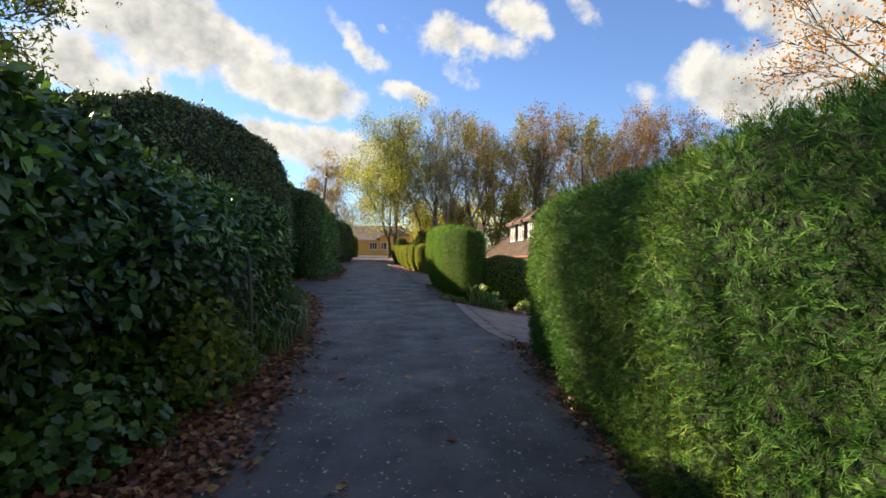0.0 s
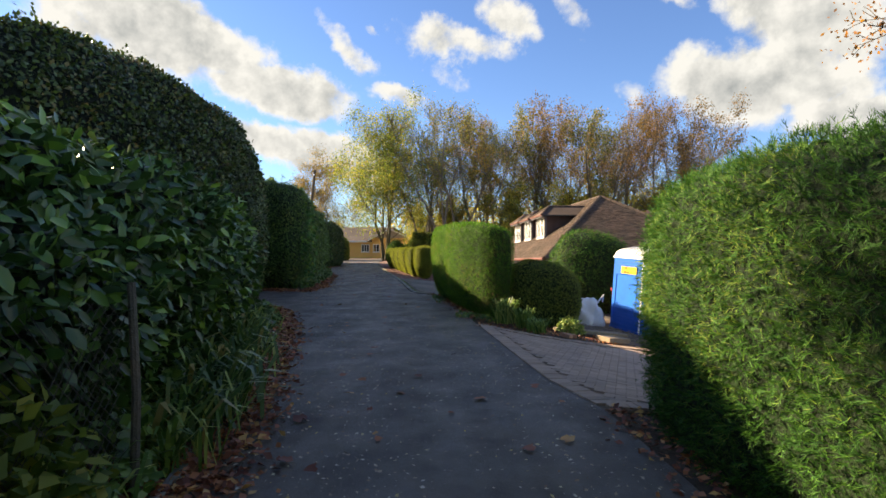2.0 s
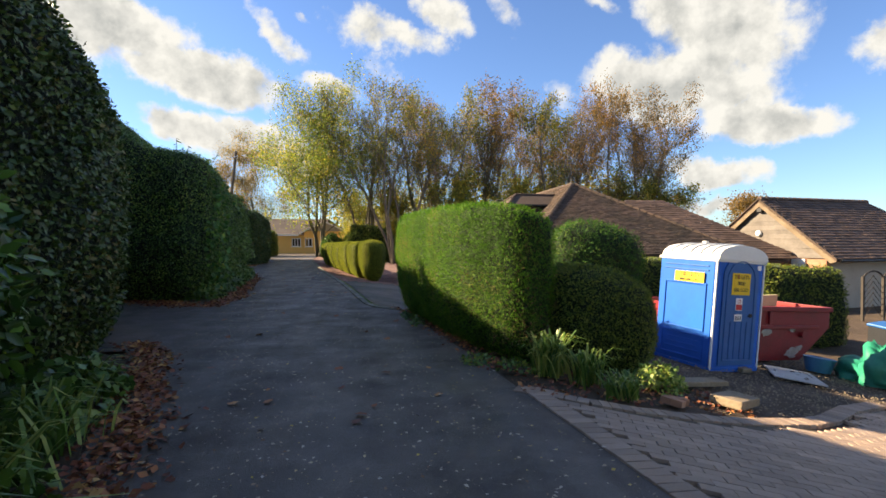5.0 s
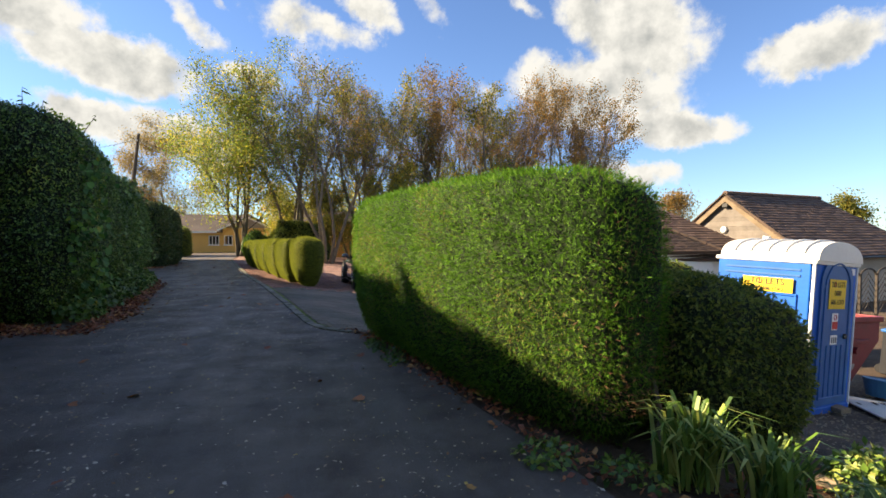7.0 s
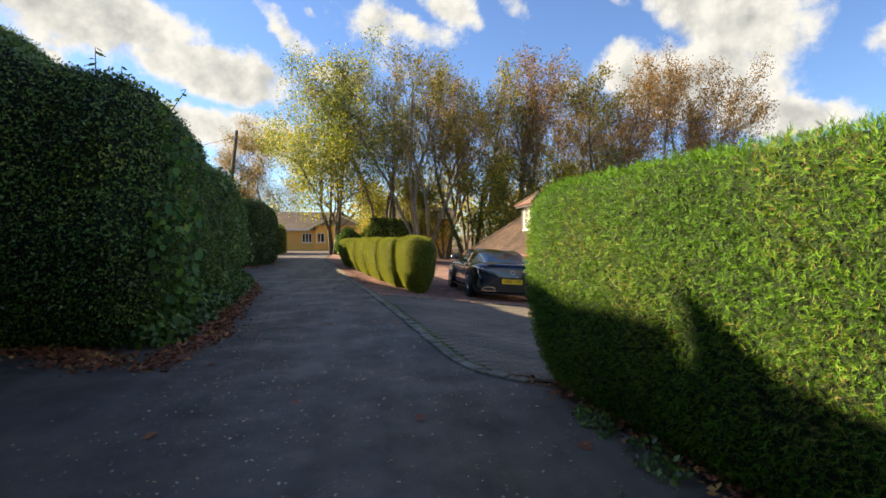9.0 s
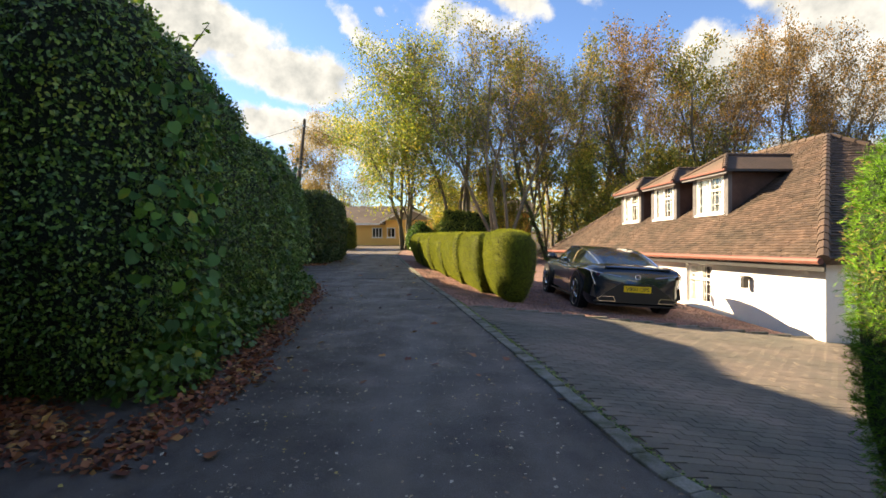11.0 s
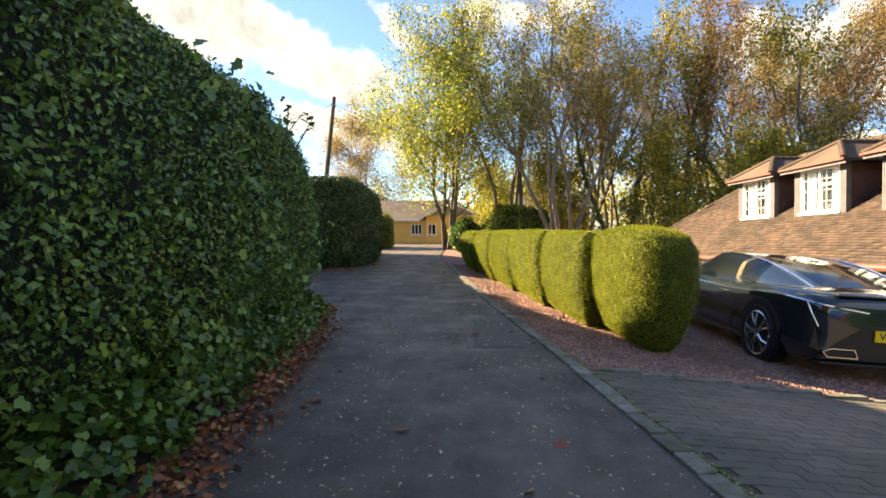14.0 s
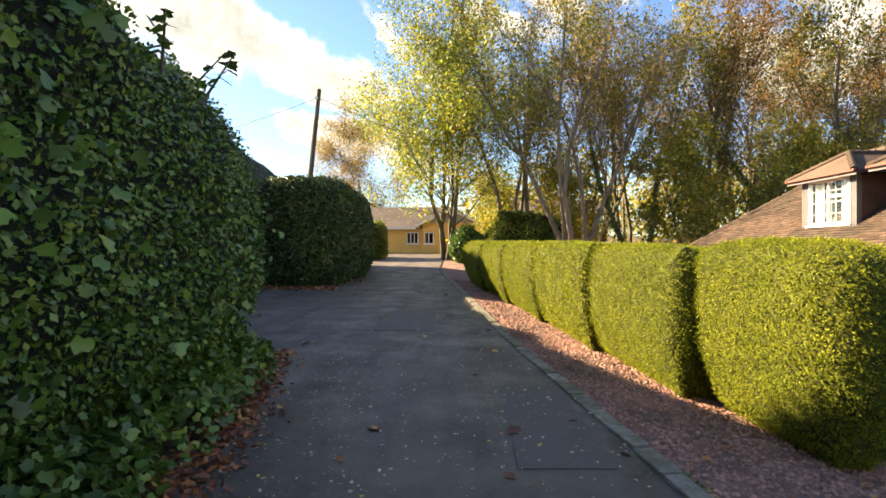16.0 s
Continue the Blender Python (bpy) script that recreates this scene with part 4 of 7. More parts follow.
def window(parent, x, y0, y1, z0, z1, name="window", lights=2, depth=0.10, curtain=True, transom=None, frame_w=0.06, lead=True):
    """A casement facing -x in the parent's space: frame bars, panes, glazing bars, a curtain and a dark panel painted
    as the dim room behind.
    """
    bm = bmesh.new()
    for a, b, c, d in ((y0, y1, z0, z0 + frame_w), (y0, y1, z1 - frame_w, z1), (y0, y0 + frame_w, z0 + frame_w, z1 - frame_w), (y1 - frame_w, y1, z0 + frame_w, z1 - frame_w)):
        box(bm, x - 0.02, x + 0.06, a, b, c, d, 0.008)
    win = part(name, bm, M["white_paint"], parent, "white window frame")
    n = lights
    w = (y1 - y0 - 2 * frame_w) / n
    for i in range(1, n):
        yy = y0 + frame_w + w * i
        part("mullion", boxed(x - 0.015, x + 0.055, yy - 0.035, yy + 0.035, z0 + frame_w, z1 - frame_w, 0.006), M["white_paint"], win)
    if transom:
        for i in transom:
            a = y0 + frame_w + w * i + (0.035 if i else 0)
            zz = z0 + (z1 - z0) * 0.62
            part("transom", boxed(x - 0.013, x + 0.05, a, a + w - (0.035 if n > 1 else 0), zz - 0.03, zz + 0.03, 0.005), M["white_paint"], win)
    for i in range(n):
        a = y0 + frame_w + w * i
        pane = part("pane", boxed(x + 0.02, x + 0.026, a + 0.01, a + w - 0.01, z0 + frame_w * 0.8, z1 - frame_w * 0.8), M["glass"], win)
        pane.visible_shadow = False
        if lead:
            bm = bmesh.new()
            k = 3
            for j in range(1, k):
                yy = a + w * j / k
                box(bm, x + 0.012, x + 0.018, yy - 0.007, yy + 0.007, z0 + frame_w, z1 - frame_w)
            rows = max(3, int((z1 - z0) / 0.22))
            for j in range(1, rows):
                zz = z0 + (z1 - z0) * j / rows
                box(bm, x + 0.0125, x + 0.0175, a, a + w, zz - 0.006, zz + 0.006)
            part("glazing_bar", bm, M["white_paint"], win)
    if curtain:
        for s in (0, 1):
            bm = bmesh.new()
            cw = (y1 - y0) * 0.24
            a = y0 + 0.05 if s == 0 else y1 - 0.05 - cw
            lo, hi = [], []
            for j in range(13):
                yy = a + cw * j / 12
                xx = x + 0.13 + 0.025 * math.sin(j * 1.6)
                lo.append(bm.verts.new((xx, yy, z0 + 0.05)))
                hi.append(bm.verts.new((xx, yy, z1 - 0.05)))
            for j in range(12):
                bm.faces.new((lo[j], lo[j + 1], hi[j + 1], hi[j]))
            part("curtain", bm, M["curtain"], win, "white net curtain", True)
    # flat panel in place of a room, darkness painted in
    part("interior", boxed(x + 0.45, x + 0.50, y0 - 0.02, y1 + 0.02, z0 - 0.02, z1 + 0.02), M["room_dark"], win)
    part("sill", boxed(x - 0.07, x + 0.02, y0 - 0.05, y1 + 0.05, z0 - 0.05, z0 - 0.003, 0.008), M["white_paint"], win)
    return win


def tile_slope(name, parent, origin, along, up, length, rise, inside, material, tw=0.25, th=0.16, seed=1, label=""):
    """Courses of overlapping roof tiles over a slope; inside(u, v) says where the slope has tiles."""
    rng = random.Random(seed)
    o, a, u = Vector(origin), Vector(along).normalized(), Vector(up).normalized()
    nn = a.cross(u).normalized()
    if nn.z < 0:
        nn = -nn
    verts, faces = [], []
    rows = int(rise / th)
    for j in range(rows + 1):
        v = j * th
        k = int(length / tw) + 2
        for i in range(k):
            s = (i - (0.5 if j % 2 else 0.0)) * tw
            if not inside(s + tw / 2, v + th / 2):
                continue
            lift = 0.030 + rng.uniform(-0.006, 0.008)
            b = len(verts)
            g = 0.004
            p = [o + a * (s + g) + u * (v - 0.01) + nn * lift, o + a * (s + tw - g) + u * (v - 0.01) + nn * lift, o + a * (s + tw - g) + u * (v + th * 1.05) + nn * 0.008, o + a * (s + g) + u * (v + th * 1.05) + nn * 0.008]
            q = [p[0] - nn * 0.024, p[1] - nn * 0.024]
            verts += p + q
            faces += [(b, b + 1, b + 2, b + 3), (b + 4, b + 5, b + 1, b), (b + 4, b, b + 3), (b + 1, b + 5, b + 2)]
    ob = mesh_object(name, verts, faces, material)
    ob.parent = parent
    tagged(ob, label, kind="stuff")
    return ob


def slab_face(pts, thick):
    """A flat panel of any outline, given thickness downwards along its normal."""
    bm = bmesh.new()
    vs = [bm.verts.new(p) for p in pts]
    f = bm.faces.new(vs)
    f.normal_update()
    if f.normal.z < 0:
        f.normal_flip()
    n = f.normal.copy()
    r = bmesh.ops.extrude_face_region(bm, geom=[f])
    for v in r["geom"]:
        if isinstance(v, bmesh.types.BMVert):
            v.co -= n * thick
    bmesh.ops.recalc_face_normals(bm, faces=bm.faces)
    return bm


def ridge_tiles(parent, p0, p1, material, step=0.32, r=0.11, name="ridge_tile"):
    p0, p1 = Vector(p0), Vector(p1)
    n = max(1, int((p1 - p0).length / step))
    for i in range(n):
        a, b = p0.lerp(p1, i / n), p0.lerp(p1, (i + 0.96) / n)
        part(name, tubed([a, b], [r, r * 0.86], 8), material, parent)


def hip_roof(parent, x0, x1, y0, y1, ze, xr, yr0, yr1, zr, material, tiles=None):
    """Four slopes from the eaves to a ridge along y."""
    A, B, C, D = (x0, y0, ze), (x1, y0, ze), (x1, y1, ze), (x0, y1, ze)
    R0, R1 = (xr, yr0, zr), (xr, yr1, zr)
    for nm, pts in (("roof_slope", (A, R0, R1, D)), ("roof_slope", (B, C, R1, R0)), ("roof_hip", (A, B, R0)), ("roof_hip", (C, D, R1))):
        part(nm, slab_face(pts, 0.10), material, parent)
    for a, b in ((A, R0), (B, R0), (C, R1), (D, R1), (R0, R1)):
        ridge_tiles(parent, a, b, material)


def white_house():
    h = empty("cottage", pose(3.85, 29.5, -0.45, -1.6, 0, 4.6), "white cottage with a long brown tiled roof and three dormers", "house")
    y0, y1, dp = -4.6, 11.8, 8.6
    # front wall with openings
    holes = [(-1.15, 0.0, 0.0, 1.0), (3.2, 4.5, 0.1, 1.0)]
    ys = sorted({y0, y1, *[v for q in holes for v in q[:2]]})
    bm = bmesh.new()
    for a, b in zip(ys, ys[1:]):
        cut = [q for q in holes if q[0] <= a and b <= q[1]]
        if cut:
            box(bm, 0, 0.28, a, b, -1.6, cut[0][2])
            box(bm, 0, 0.28, a, b, cut[0][3], 1.22)
        else:
            box(bm, 0, 0.28, a, b, -1.6, 1.22)
    part("wall", bm, M["brick_white"], h, "white painted wall")
    part("wall", boxed(0.28, dp, y0, y0 + 0.28, -1.6, 1.22), M["brick_white"], h)
    part("wall", boxed(0.28, dp, y1 - 0.28, y1, -1.6, 1.22), M["brick_white"], h)
    part("wall", boxed(dp, dp + 0.28, y0, y1, -1.6, 1.22), M["brick_white"], h)
    window(h, 0.10, -1.15, 0.0, 0.0, 1.0, transom=(0, 1))
    window(h, 0.10, 3.2, 4.5, 0.1, 1.0, transom=(0, 1))
    xe, ze, xr, zr = -0.3, 1.22, 4.3, 4.5
    hip_roof(h, xe, dp + 0.5, y0 - 0.3, y1 + 0.3, ze, xr, 0.4, 8.6, zr, M["roof_tile"])
    sl = Vector((xr - xe, 0, zr - ze))
    rise, ln = sl.length, (y1 + 0.3) - (y0 - 0.3)

    def inside(s, v):
        f = v / rise
        return f < 1.0 and s > f * (0.4 - (y0 - 0.3)) and s < ln - f * ((y1 + 0.3) - 8.6)
    tile_slope("tile_course", h, (xe, y0 - 0.3, ze + 0.012), (0, 1, 0), sl, ln, rise, inside, M["roof_tile"], 0.17, 0.095, 4, "brown clay roof tiles")
    hu = Vector((0, 0.7 - y0, zr - ze))
    tile_slope("tile_course", h, (xe, y0 - 0.3, ze + 0.014), (1, 0, 0), hu, dp + 0.5 - xe, hu.length, lambda s, v: s > v / hu.length * (xr - xe) and s < dp + 0.5 - xe - v / hu.length * (dp + 0.5 - xr), M["roof_tile"], 0.19, 0.11, 6, "brown clay roof tiles")
    part("gutter", tubed([(xe - 0.05, y0 - 0.3, ze - 0.02), (xe - 0.05, y1 + 0.3, ze - 0.02)], 0.06, 8), M["gutter"], h, "terracotta gutter")
    part("fascia", boxed(xe + 0.02, xe + 0.05, y0 - 0.3, y1 + 0.3, ze - 0.20, ze - 0.03), M["lead"], h)
    for a, b in ((0.18, 1.48), (2.82, 4.12), (5.32, 6.62)):
        dormer(h, a, b)
    # wall lantern beside the window
    lan = part("wall_lantern", boxed(-0.18, -0.06, -2.62, -2.50, 0.55, 0.78, 0.02), M["lead"], h, "black iron wall lantern")
    part("bracket", boxed(-0.06, 0.0, -2.58, -2.54, 0.72, 0.80), M["lead"], lan)
    part("cap", boxed(-0.20, -0.04, -2.64, -2.48, 0.785, 0.81, 0.01), M["lead"], lan)
    # lower wing behind
    g = empty("cottage_wing", pose(11.0, 29.3, -1.2), "lower dark-tiled rear wing of the cottage", "house")
    part("wall", boxed(-2.2, 4.0, -3.4, 3.4, -0.3, 1.9), M["brick_white"], g)
    pts = {"A": (-2.6, -3.8, 1.9), "B": (4.0, -3.8, 1.8), "C": (4.0, 3.8, 1.8), "D": (-2.6, 3.8, 1.9), "R0": (-1.0, 0, 4.25), "R1": (0.6, 0, 4.1)}
    for nm, k in (("roof_slope", "ABR"), ("roof_slope", "CDR"), ("roof_hip", "DA0"), ("roof_hip", "BC1")):
        q = [pts[c] for c in k if c in "ABCD"]
        q += [pts["R1"], pts["R0"]] if k[0] == "A" else ([pts["R0"], pts["R1"]] if k[0] == "C" else [pts["R" + k[2]]])
        part(nm, slab_face(q, 0.1), M["roof_dark"] if nm == "roof_slope" else M["roof_tile"], g)
    u = Vector((0, 3.8, 2.5))
    tile_slope("tile_course", g, (-2.6, -3.8, 1.915), (1, 0, 0), u, 7.2, u.length, lambda s, v: s > v / u.length * 1.6 and s < 7.2 - v / u.length * 3.6, M["roof_dark"], 0.28, 0.17, 5, "dark brown roof tiles")
    for a, b in (("A", "R0"), ("B", "R1"), ("R0", "R1")):
        ridge_tiles(g, pts[a], pts[b], M["roof_tile"] if a == "A" else M["roof_dark"])


def dormer(h, a, b):
    """One hipped dormer: window, grey panels beside it, tile-hung cheeks, roof with a pink-edged eave."""
    d = part("dormer", boxed(1.26, 3.2, a - 0.16, a - 0.02, 2.1, 3.42), M["brown_clad"], h, "tile-hung dormer cheek")
    part("cheek", boxed(1.26, 3.2, b + 0.02, b + 0.16, 2.1, 3.42), M["brown_clad"], d)
    for s, (p, q) in enumerate(((a - 0.20, a - 0.005), (b + 0.005, b + 0.20))):
        bm = bmesh.new()
        for i in range(4):
            w = (q - p) / 4
            box(bm, 1.15, 1.27, p + w * i + 0.004, p + w * (i + 1) - 0.004, 2.25, 3.42, 0.006)
        part("side_panel", bm, M["grey_clad"], d, "grey boarded panel")
    part("head", boxed(1.14, 1.28, a - 0.20, b + 0.20, 3.425, 3.50), M["grey_clad"], d)
    part("apron", boxed(1.14, 1.27, a - 0.2, b + 0.2, 2.18, 2.28, 0.01), M["white_paint"], d)
    window(h, 1.18, a, b, 2.34, 3.40, transom=(0,))
    ym = (a + b) / 2
    e0, e1, z0, z1 = a - 0.42, b + 0.42, 3.48, 4.02
    A, B, R0, R1 = (0.92, e0, z0), (0.92, e1, z0), (1.65, ym, z1), (3.9, ym, z1)
    C, D = (3.2, e1, z0), (3.2, e0, z0)
    part("dormer_roof", slab_face((A, B, R0), 0.07), M["roof_tile"], d)
    part("dormer_roof", slab_face((A, R0, R1, D), 0.07), M["roof_tile"], d)
    part("dormer_roof", slab_face((B, C, R1, R0), 0.07), M["roof_tile"], d)
    for p, q in ((A, R0), (B, R0), (R0, R1)):
        ridge_tiles(d, p, q, M["roof_tile"], 0.18, 0.07)
    part("eave_trim", boxed(0.88, 0.94, e0 - 0.03, e1 + 0.03, z0 - 0.05, z0 + 0.01, 0.008), M["gutter"], d, "pink eave trim")
    part("eave_board", boxed(0.945, 0.97, e0 - 0.02, e1 + 0.02, z0 - 0.12, z0 - 0.03), M["grey_clad"], d)
    part("eave_trim", boxed(0.945, 3.0, e0 - 0.04, e0 - 0.005, z0 - 0.07, z0 - 0.01), M["lead"], d)


def yellow_house():
    h = empty("bungalow", pose(-8.0, 62.0, 0.05), "ochre yellow bungalow with grey hipped roof", "house")

    def wall(x0, x1, y, holes, zt):
        bm = bmesh.new()
        xs = sorted({x0, x1, *[v for q in holes for v in q[:2]]})
        for a, b in zip(xs, xs[1:]):
            c = [q for q in holes if q[0] <= a and b <= q[1]]
            if c:
                box(bm, a, b, y, y + 0.28, -0.3, c[0][2])
                box(bm, a, b, y, y + 0.28, c[0][3], zt)
            else:
                box(bm, a, b, y, y + 0.28, -0.3, zt)
        part("wall", bm, M["yellow_wall"], h, "ochre rendered wall")
    wall(-9.0, 0.08, 0, [(-1.22, -0.30, 0.78, 1.66), (-4.6, -3.2, 0.78, 1.66)], 2.05)
    wall(0.08, 4.6, -0.6, [(0.18, 0.92, 0.78, 1.66)], 2.35)
    part("wall", boxed(0.08, 0.36, -0.315, 0, -0.3, 2.05), M["yellow_wall"], h)
    part("wall", boxed(4.32, 4.6, -0.32, 7, -0.3, 2.35), M["yellow_wall"], h)
    part("wall", boxed(-9.0, -8.72, 0.28, 7, -0.3, 2.05), M["yellow_wall"], h)
    part("wall", boxed(-9.0, 4.6, 7, 7.28, -0.3, 2.05), M["yellow_wall"], h)
    for x0, x1, y, n in ((-1.22, -0.30, 0, 3), (0.18, 0.92, -0.6, 2), (-4.6, -3.2, 0, 3)):
        win = part("window", boxed(x0, x1, y + 0.02, y + 0.10, 0.78, 0.85, 0.008), M["white_paint"], h, "white window frame")
        part("frame_bar", boxed(x0, x1, y + 0.02, y + 0.10, 1.59, 1.66, 0.008), M["white_paint"], win)
        for i in range(n + 1):
            xx = x0 + (x1 - x0 - 0.08) * i / n
            part("frame_bar", boxed(xx, xx + 0.08, y + 0.02, y + 0.10, 0.852, 1.588, 0.008), M["white_paint"], win)
        for i in range(n):
            w = (x1 - x0 - 0.08) / n
            p = part("pane", boxed(x0 + w * i + 0.08, x0 + w * (i + 1), y + 0.05, y + 0.056, 0.85, 1.59), M["glass"], win)
            p.visible_shadow = False
        part("sill", boxed(x0 - 0.06, x1 + 0.06, y - 0.06, y + 0.015, 0.72, 0.775, 0.008), M["white_paint"], win)
        # no room behind: a dark panel carries its shade as colour
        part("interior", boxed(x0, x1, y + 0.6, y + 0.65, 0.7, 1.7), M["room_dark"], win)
    part("plinth", boxed(-9.02, 0.05, -0.03, -0.003, -0.3, 0.10), M["brown_clad"], h)
    part("plinth", boxed(0.05, 4.62, -0.63, -0.603, -0.3, 0.10), M["brown_clad"], h)
    part("downpipe", tubed([(0.0, -0.06, 0.0), (0.0, -0.06, 2.0)], 0.035), M["yellow_wall"], h)
    # main roof, and the gabled porch wing
    part("roof_slope", slab_face([(-9.5, -0.45, 2.02), (2.2, -0.45, 2.02), (2.2, 3.6, 3.75), (-6.0, 3.6, 3.75)], 0.1), M["roof_grey"], h)
    part("roof_slope", slab_face([(-9.5, 7.7, 2.02), (5.0, 7.7, 2.02), (2.2, 3.6, 3.75), (-6.0, 3.6, 3.75)], 0.1), M["roof_grey"], h)
    part("roof_hip", slab_face([(-9.5, -0.45, 2.02), (-6.0, 3.6, 3.75), (-9.5, 7.7, 2.02)], 0.1), M["roof_grey"], h)
    part("fascia", boxed(-9.5, -0.45, -0.48, -0.45, 1.88, 2.06), M["white_paint"], h)
    part("porch_roof", slab_face([(-0.35, -1.0, 2.22), (2.15, -1.0, 3.42), (2.15, 3.4, 3.42), (-0.35, 3.4, 2.22)], 0.08), M["roof_grey"], h)
    part("porch_roof", slab_face([(4.85, -1.0, 2.22), (2.15, -1.0, 3.42), (2.15, 6.0, 3.42), (4.85, 6.0, 2.22)], 0.08), M["roof_grey"], h)
    part("gable", prism([(0.1, 2.352), (4.58, 2.352), (2.15, 3.32)], -0.6, -0.4), M["render_grey"], h, "pale gable boards")
    for a, b in (((-0.35, 2.2), (2.15, 3.40)), ((4.85, 2.2), (2.15, 3.40))):
        part("bargeboard", prism([a, b, (b[0], b[1] - 0.16), (a[0], a[1] - 0.16)], -1.03, -1.002), M["white_paint"], h)
    # ochre annexe behind the trees
    n = empty("annexe", pose(1.6, 58.0, 0.0), "ochre annexe half hidden behind tree trunks", "house")
    part("wall", boxed(-2.6, 2.6, 0, 4, -0.3, 2.9), M["yellow_wall"], n)
    part("roof", slab_face([(-3.0, -0.4, 2.9), (3.0, -0.4, 2.9), (3.0, 2.2, 4.0), (-3.0, 2.2, 4.0)], 0.1), M["roof_grey"], n)
    part("roof", slab_face([(-3.0, 4.6, 2.9), (3.0, 4.6, 2.9), (3.0, 2.2, 4.0), (-3.0, 2.2, 4.0)], 0.1), M["roof_grey"], n)


def garage():
    # local x runs back along the ridge, local y along the gable towards its far eave
    g = empty("garage", pose(15.08, 27.2, 0.0, 0, 0, 10), "timber-gabled garage with a dark tiled roof", "garage")
    hw, ze, zr, ln, zg = 3.1, 0.87, 3.15, 8.2, -1.2
    part("wall", boxed(0.2, 0.45, -2.7, 2.7, zg, 0.72), M["orange_brick"], g, "orange brick gable wall")
    part("wall", boxed(0.45, ln, -2.7, -2.42, zg, 0.95), M["render_grey"], g, "pale rendered side wall")
    part("wall", boxed(0.45, ln, 2.42, 2.7, zg, 0.95), M["render_grey"], g)
    part("wall", boxed(ln - 0.28, ln, -2.42, 2.42, zg, 0.95), M["render_grey"], g)
    part("door_panel", boxed(0.14, 0.195, -1.9, -1.35, 0.38, 0.70, 0.01), M["white_paint"], g)
    z, i = 0.74, 0
    while z < zr - 0.35:
        w = (zr - 0.15 - z) / (zr - ze) * hw * 0.96
        bm = boxed(0.14 + 0.01 * (i % 2), 0.21, -w, w, z, z + 0.19, 0.006, None)
        part("board", bm, M["board"], g)
        z += 0.185
        i += 1
    part("gable_back", prism([(-2.7, 0.72), (2.7, 0.72), (0, zr - 0.1)], 0.22, 0.40, "x"), M["render_grey"], g)
    for s in (-1, 1):
        part("bargeboard", prism([(s * (hw + 0.12), ze - 0.22), (0, zr - 0.06), (0, zr - 0.30), (s * (hw - 0.1), ze - 0.30)], -0.02, 0.04, "x"), M["oak"], g, "weathered oak bargeboard")
        part("verge_tile", prism([(s * (hw + 0.16), ze - 0.12), (0, zr + 0.06), (0, zr), (s * (hw + 0.16), ze - 0.18)], -0.08, 0.10, "x"), M["roof_tile"], g)
        part("roof_slope", slab_face([(-0.02, s * (hw + 0.15), ze - 0.14), (ln + 0.3, s * (hw + 0.15), ze - 0.14), (ln - 2.0 + 0.3, 0, zr + 0.02), (-0.02, 0, zr + 0.02)], 0.1), M["roof_dark"], g)
    part("roof_hip", slab_face([(ln + 0.3, -hw - 0.15, ze - 0.14), (ln + 0.3, hw + 0.15, ze - 0.14), (ln - 1.7, 0, zr + 0.02)], 0.1), M["roof_dark"], g)
    u = Vector((0, hw + 0.15, zr + 0.16 - ze))
    tile_slope("tile_course", g, (0.1, -hw - 0.15, ze - 0.125), (1, 0, 0), u, ln, u.length, lambda s, v: s < ln - v / u.length * 2.0, M["roof_dark"], 0.28, 0.18, 8, "dark brown roof tiles")
    ridge_tiles(g, (0.0, 0, zr + 0.03), (ln - 1.7, 0, zr + 0.03), M["roof_dark"])
    lam = part("bulkhead_lamp", tubed([(0.13, 0.1, 1.72), (0.06, 0.1, 1.72), (0.03, 0.1, 1.72)], [0.14, 0.13, 0.07], 14), M["white_paint"], g, "round white bulkhead lamp", True)
    part("floodlight", boxed(-0.02, 0.12, -0.12, 0.12, 2.62, 2.78, 0.015), M["lead"], g, "small black floodlight")
    part("gutter", tubed([(0.1, -hw - 0.2, ze - 0.2), (ln + 0.3, -hw - 0.2, ze - 0.2)], 0.05), M["lead"], g)


white_house()
yellow_house()
garage()
M["loo_blue"] = mat("blue_plastic", (0.002, 0.125, 0.52), 0.5, 0.1, 2.5, 40, 0.08, col2=(0.002, 0.105, 0.44), spec=0.2)
M["loo_door"] = mat("dark_blue_plastic", (0.004, 0.11, 0.34), 0.45, 0.15, 2.5, 40, 0.08)
M["loo_roof"] = mat("white_translucent_plastic", (0.78, 0.77, 0.72), 0.5, 0.06, 2, 30, 0.05)
M["sign_yellow"] = mat("yellow_sign", (0.80, 0.52, 0.02), 0.5, 0.05, 3, 30, 0.0)
M["ink"] = mat("black_ink", (0.015, 0.015, 0.02), 0.6, 0.1, 3, 30, 0.0)
M["ink_red"] = mat("red_ink", (0.55, 0.03, 0.03), 0.6, 0.1, 3, 30, 0.0)
M["skip_red"] = mat("scuffed_red_paint", (0.27, 0.014, 0.02), 0.5, 0.25, 2.2, 30, 0.2, col2=(0.20, 0.02, 0.02))
M["scuff"] = mat("chalky_scuff", (0.45, 0.36, 0.33), 0.9, 0.3, 8, 60, 0.2)
M["green_sheet"] = mat("green_tarpaulin", (0.01, 0.27, 0.16), 0.5, 0.2, 3, 25, 0.3, bump_dist=0.02)
M["bag_white"] = mat("woven_white_bag", (0.66, 0.65, 0.62), 0.7, 0.12, 3, 60, 0.2)
M["board_white"] = mat("dirty_white_board", (0.55, 0.54, 0.50), 0.7, 0.25, 3, 30, 0.1)
M["board_cream"] = mat("cream_board", (0.62, 0.50, 0.28), 0.7, 0.15, 3, 30, 0.1)
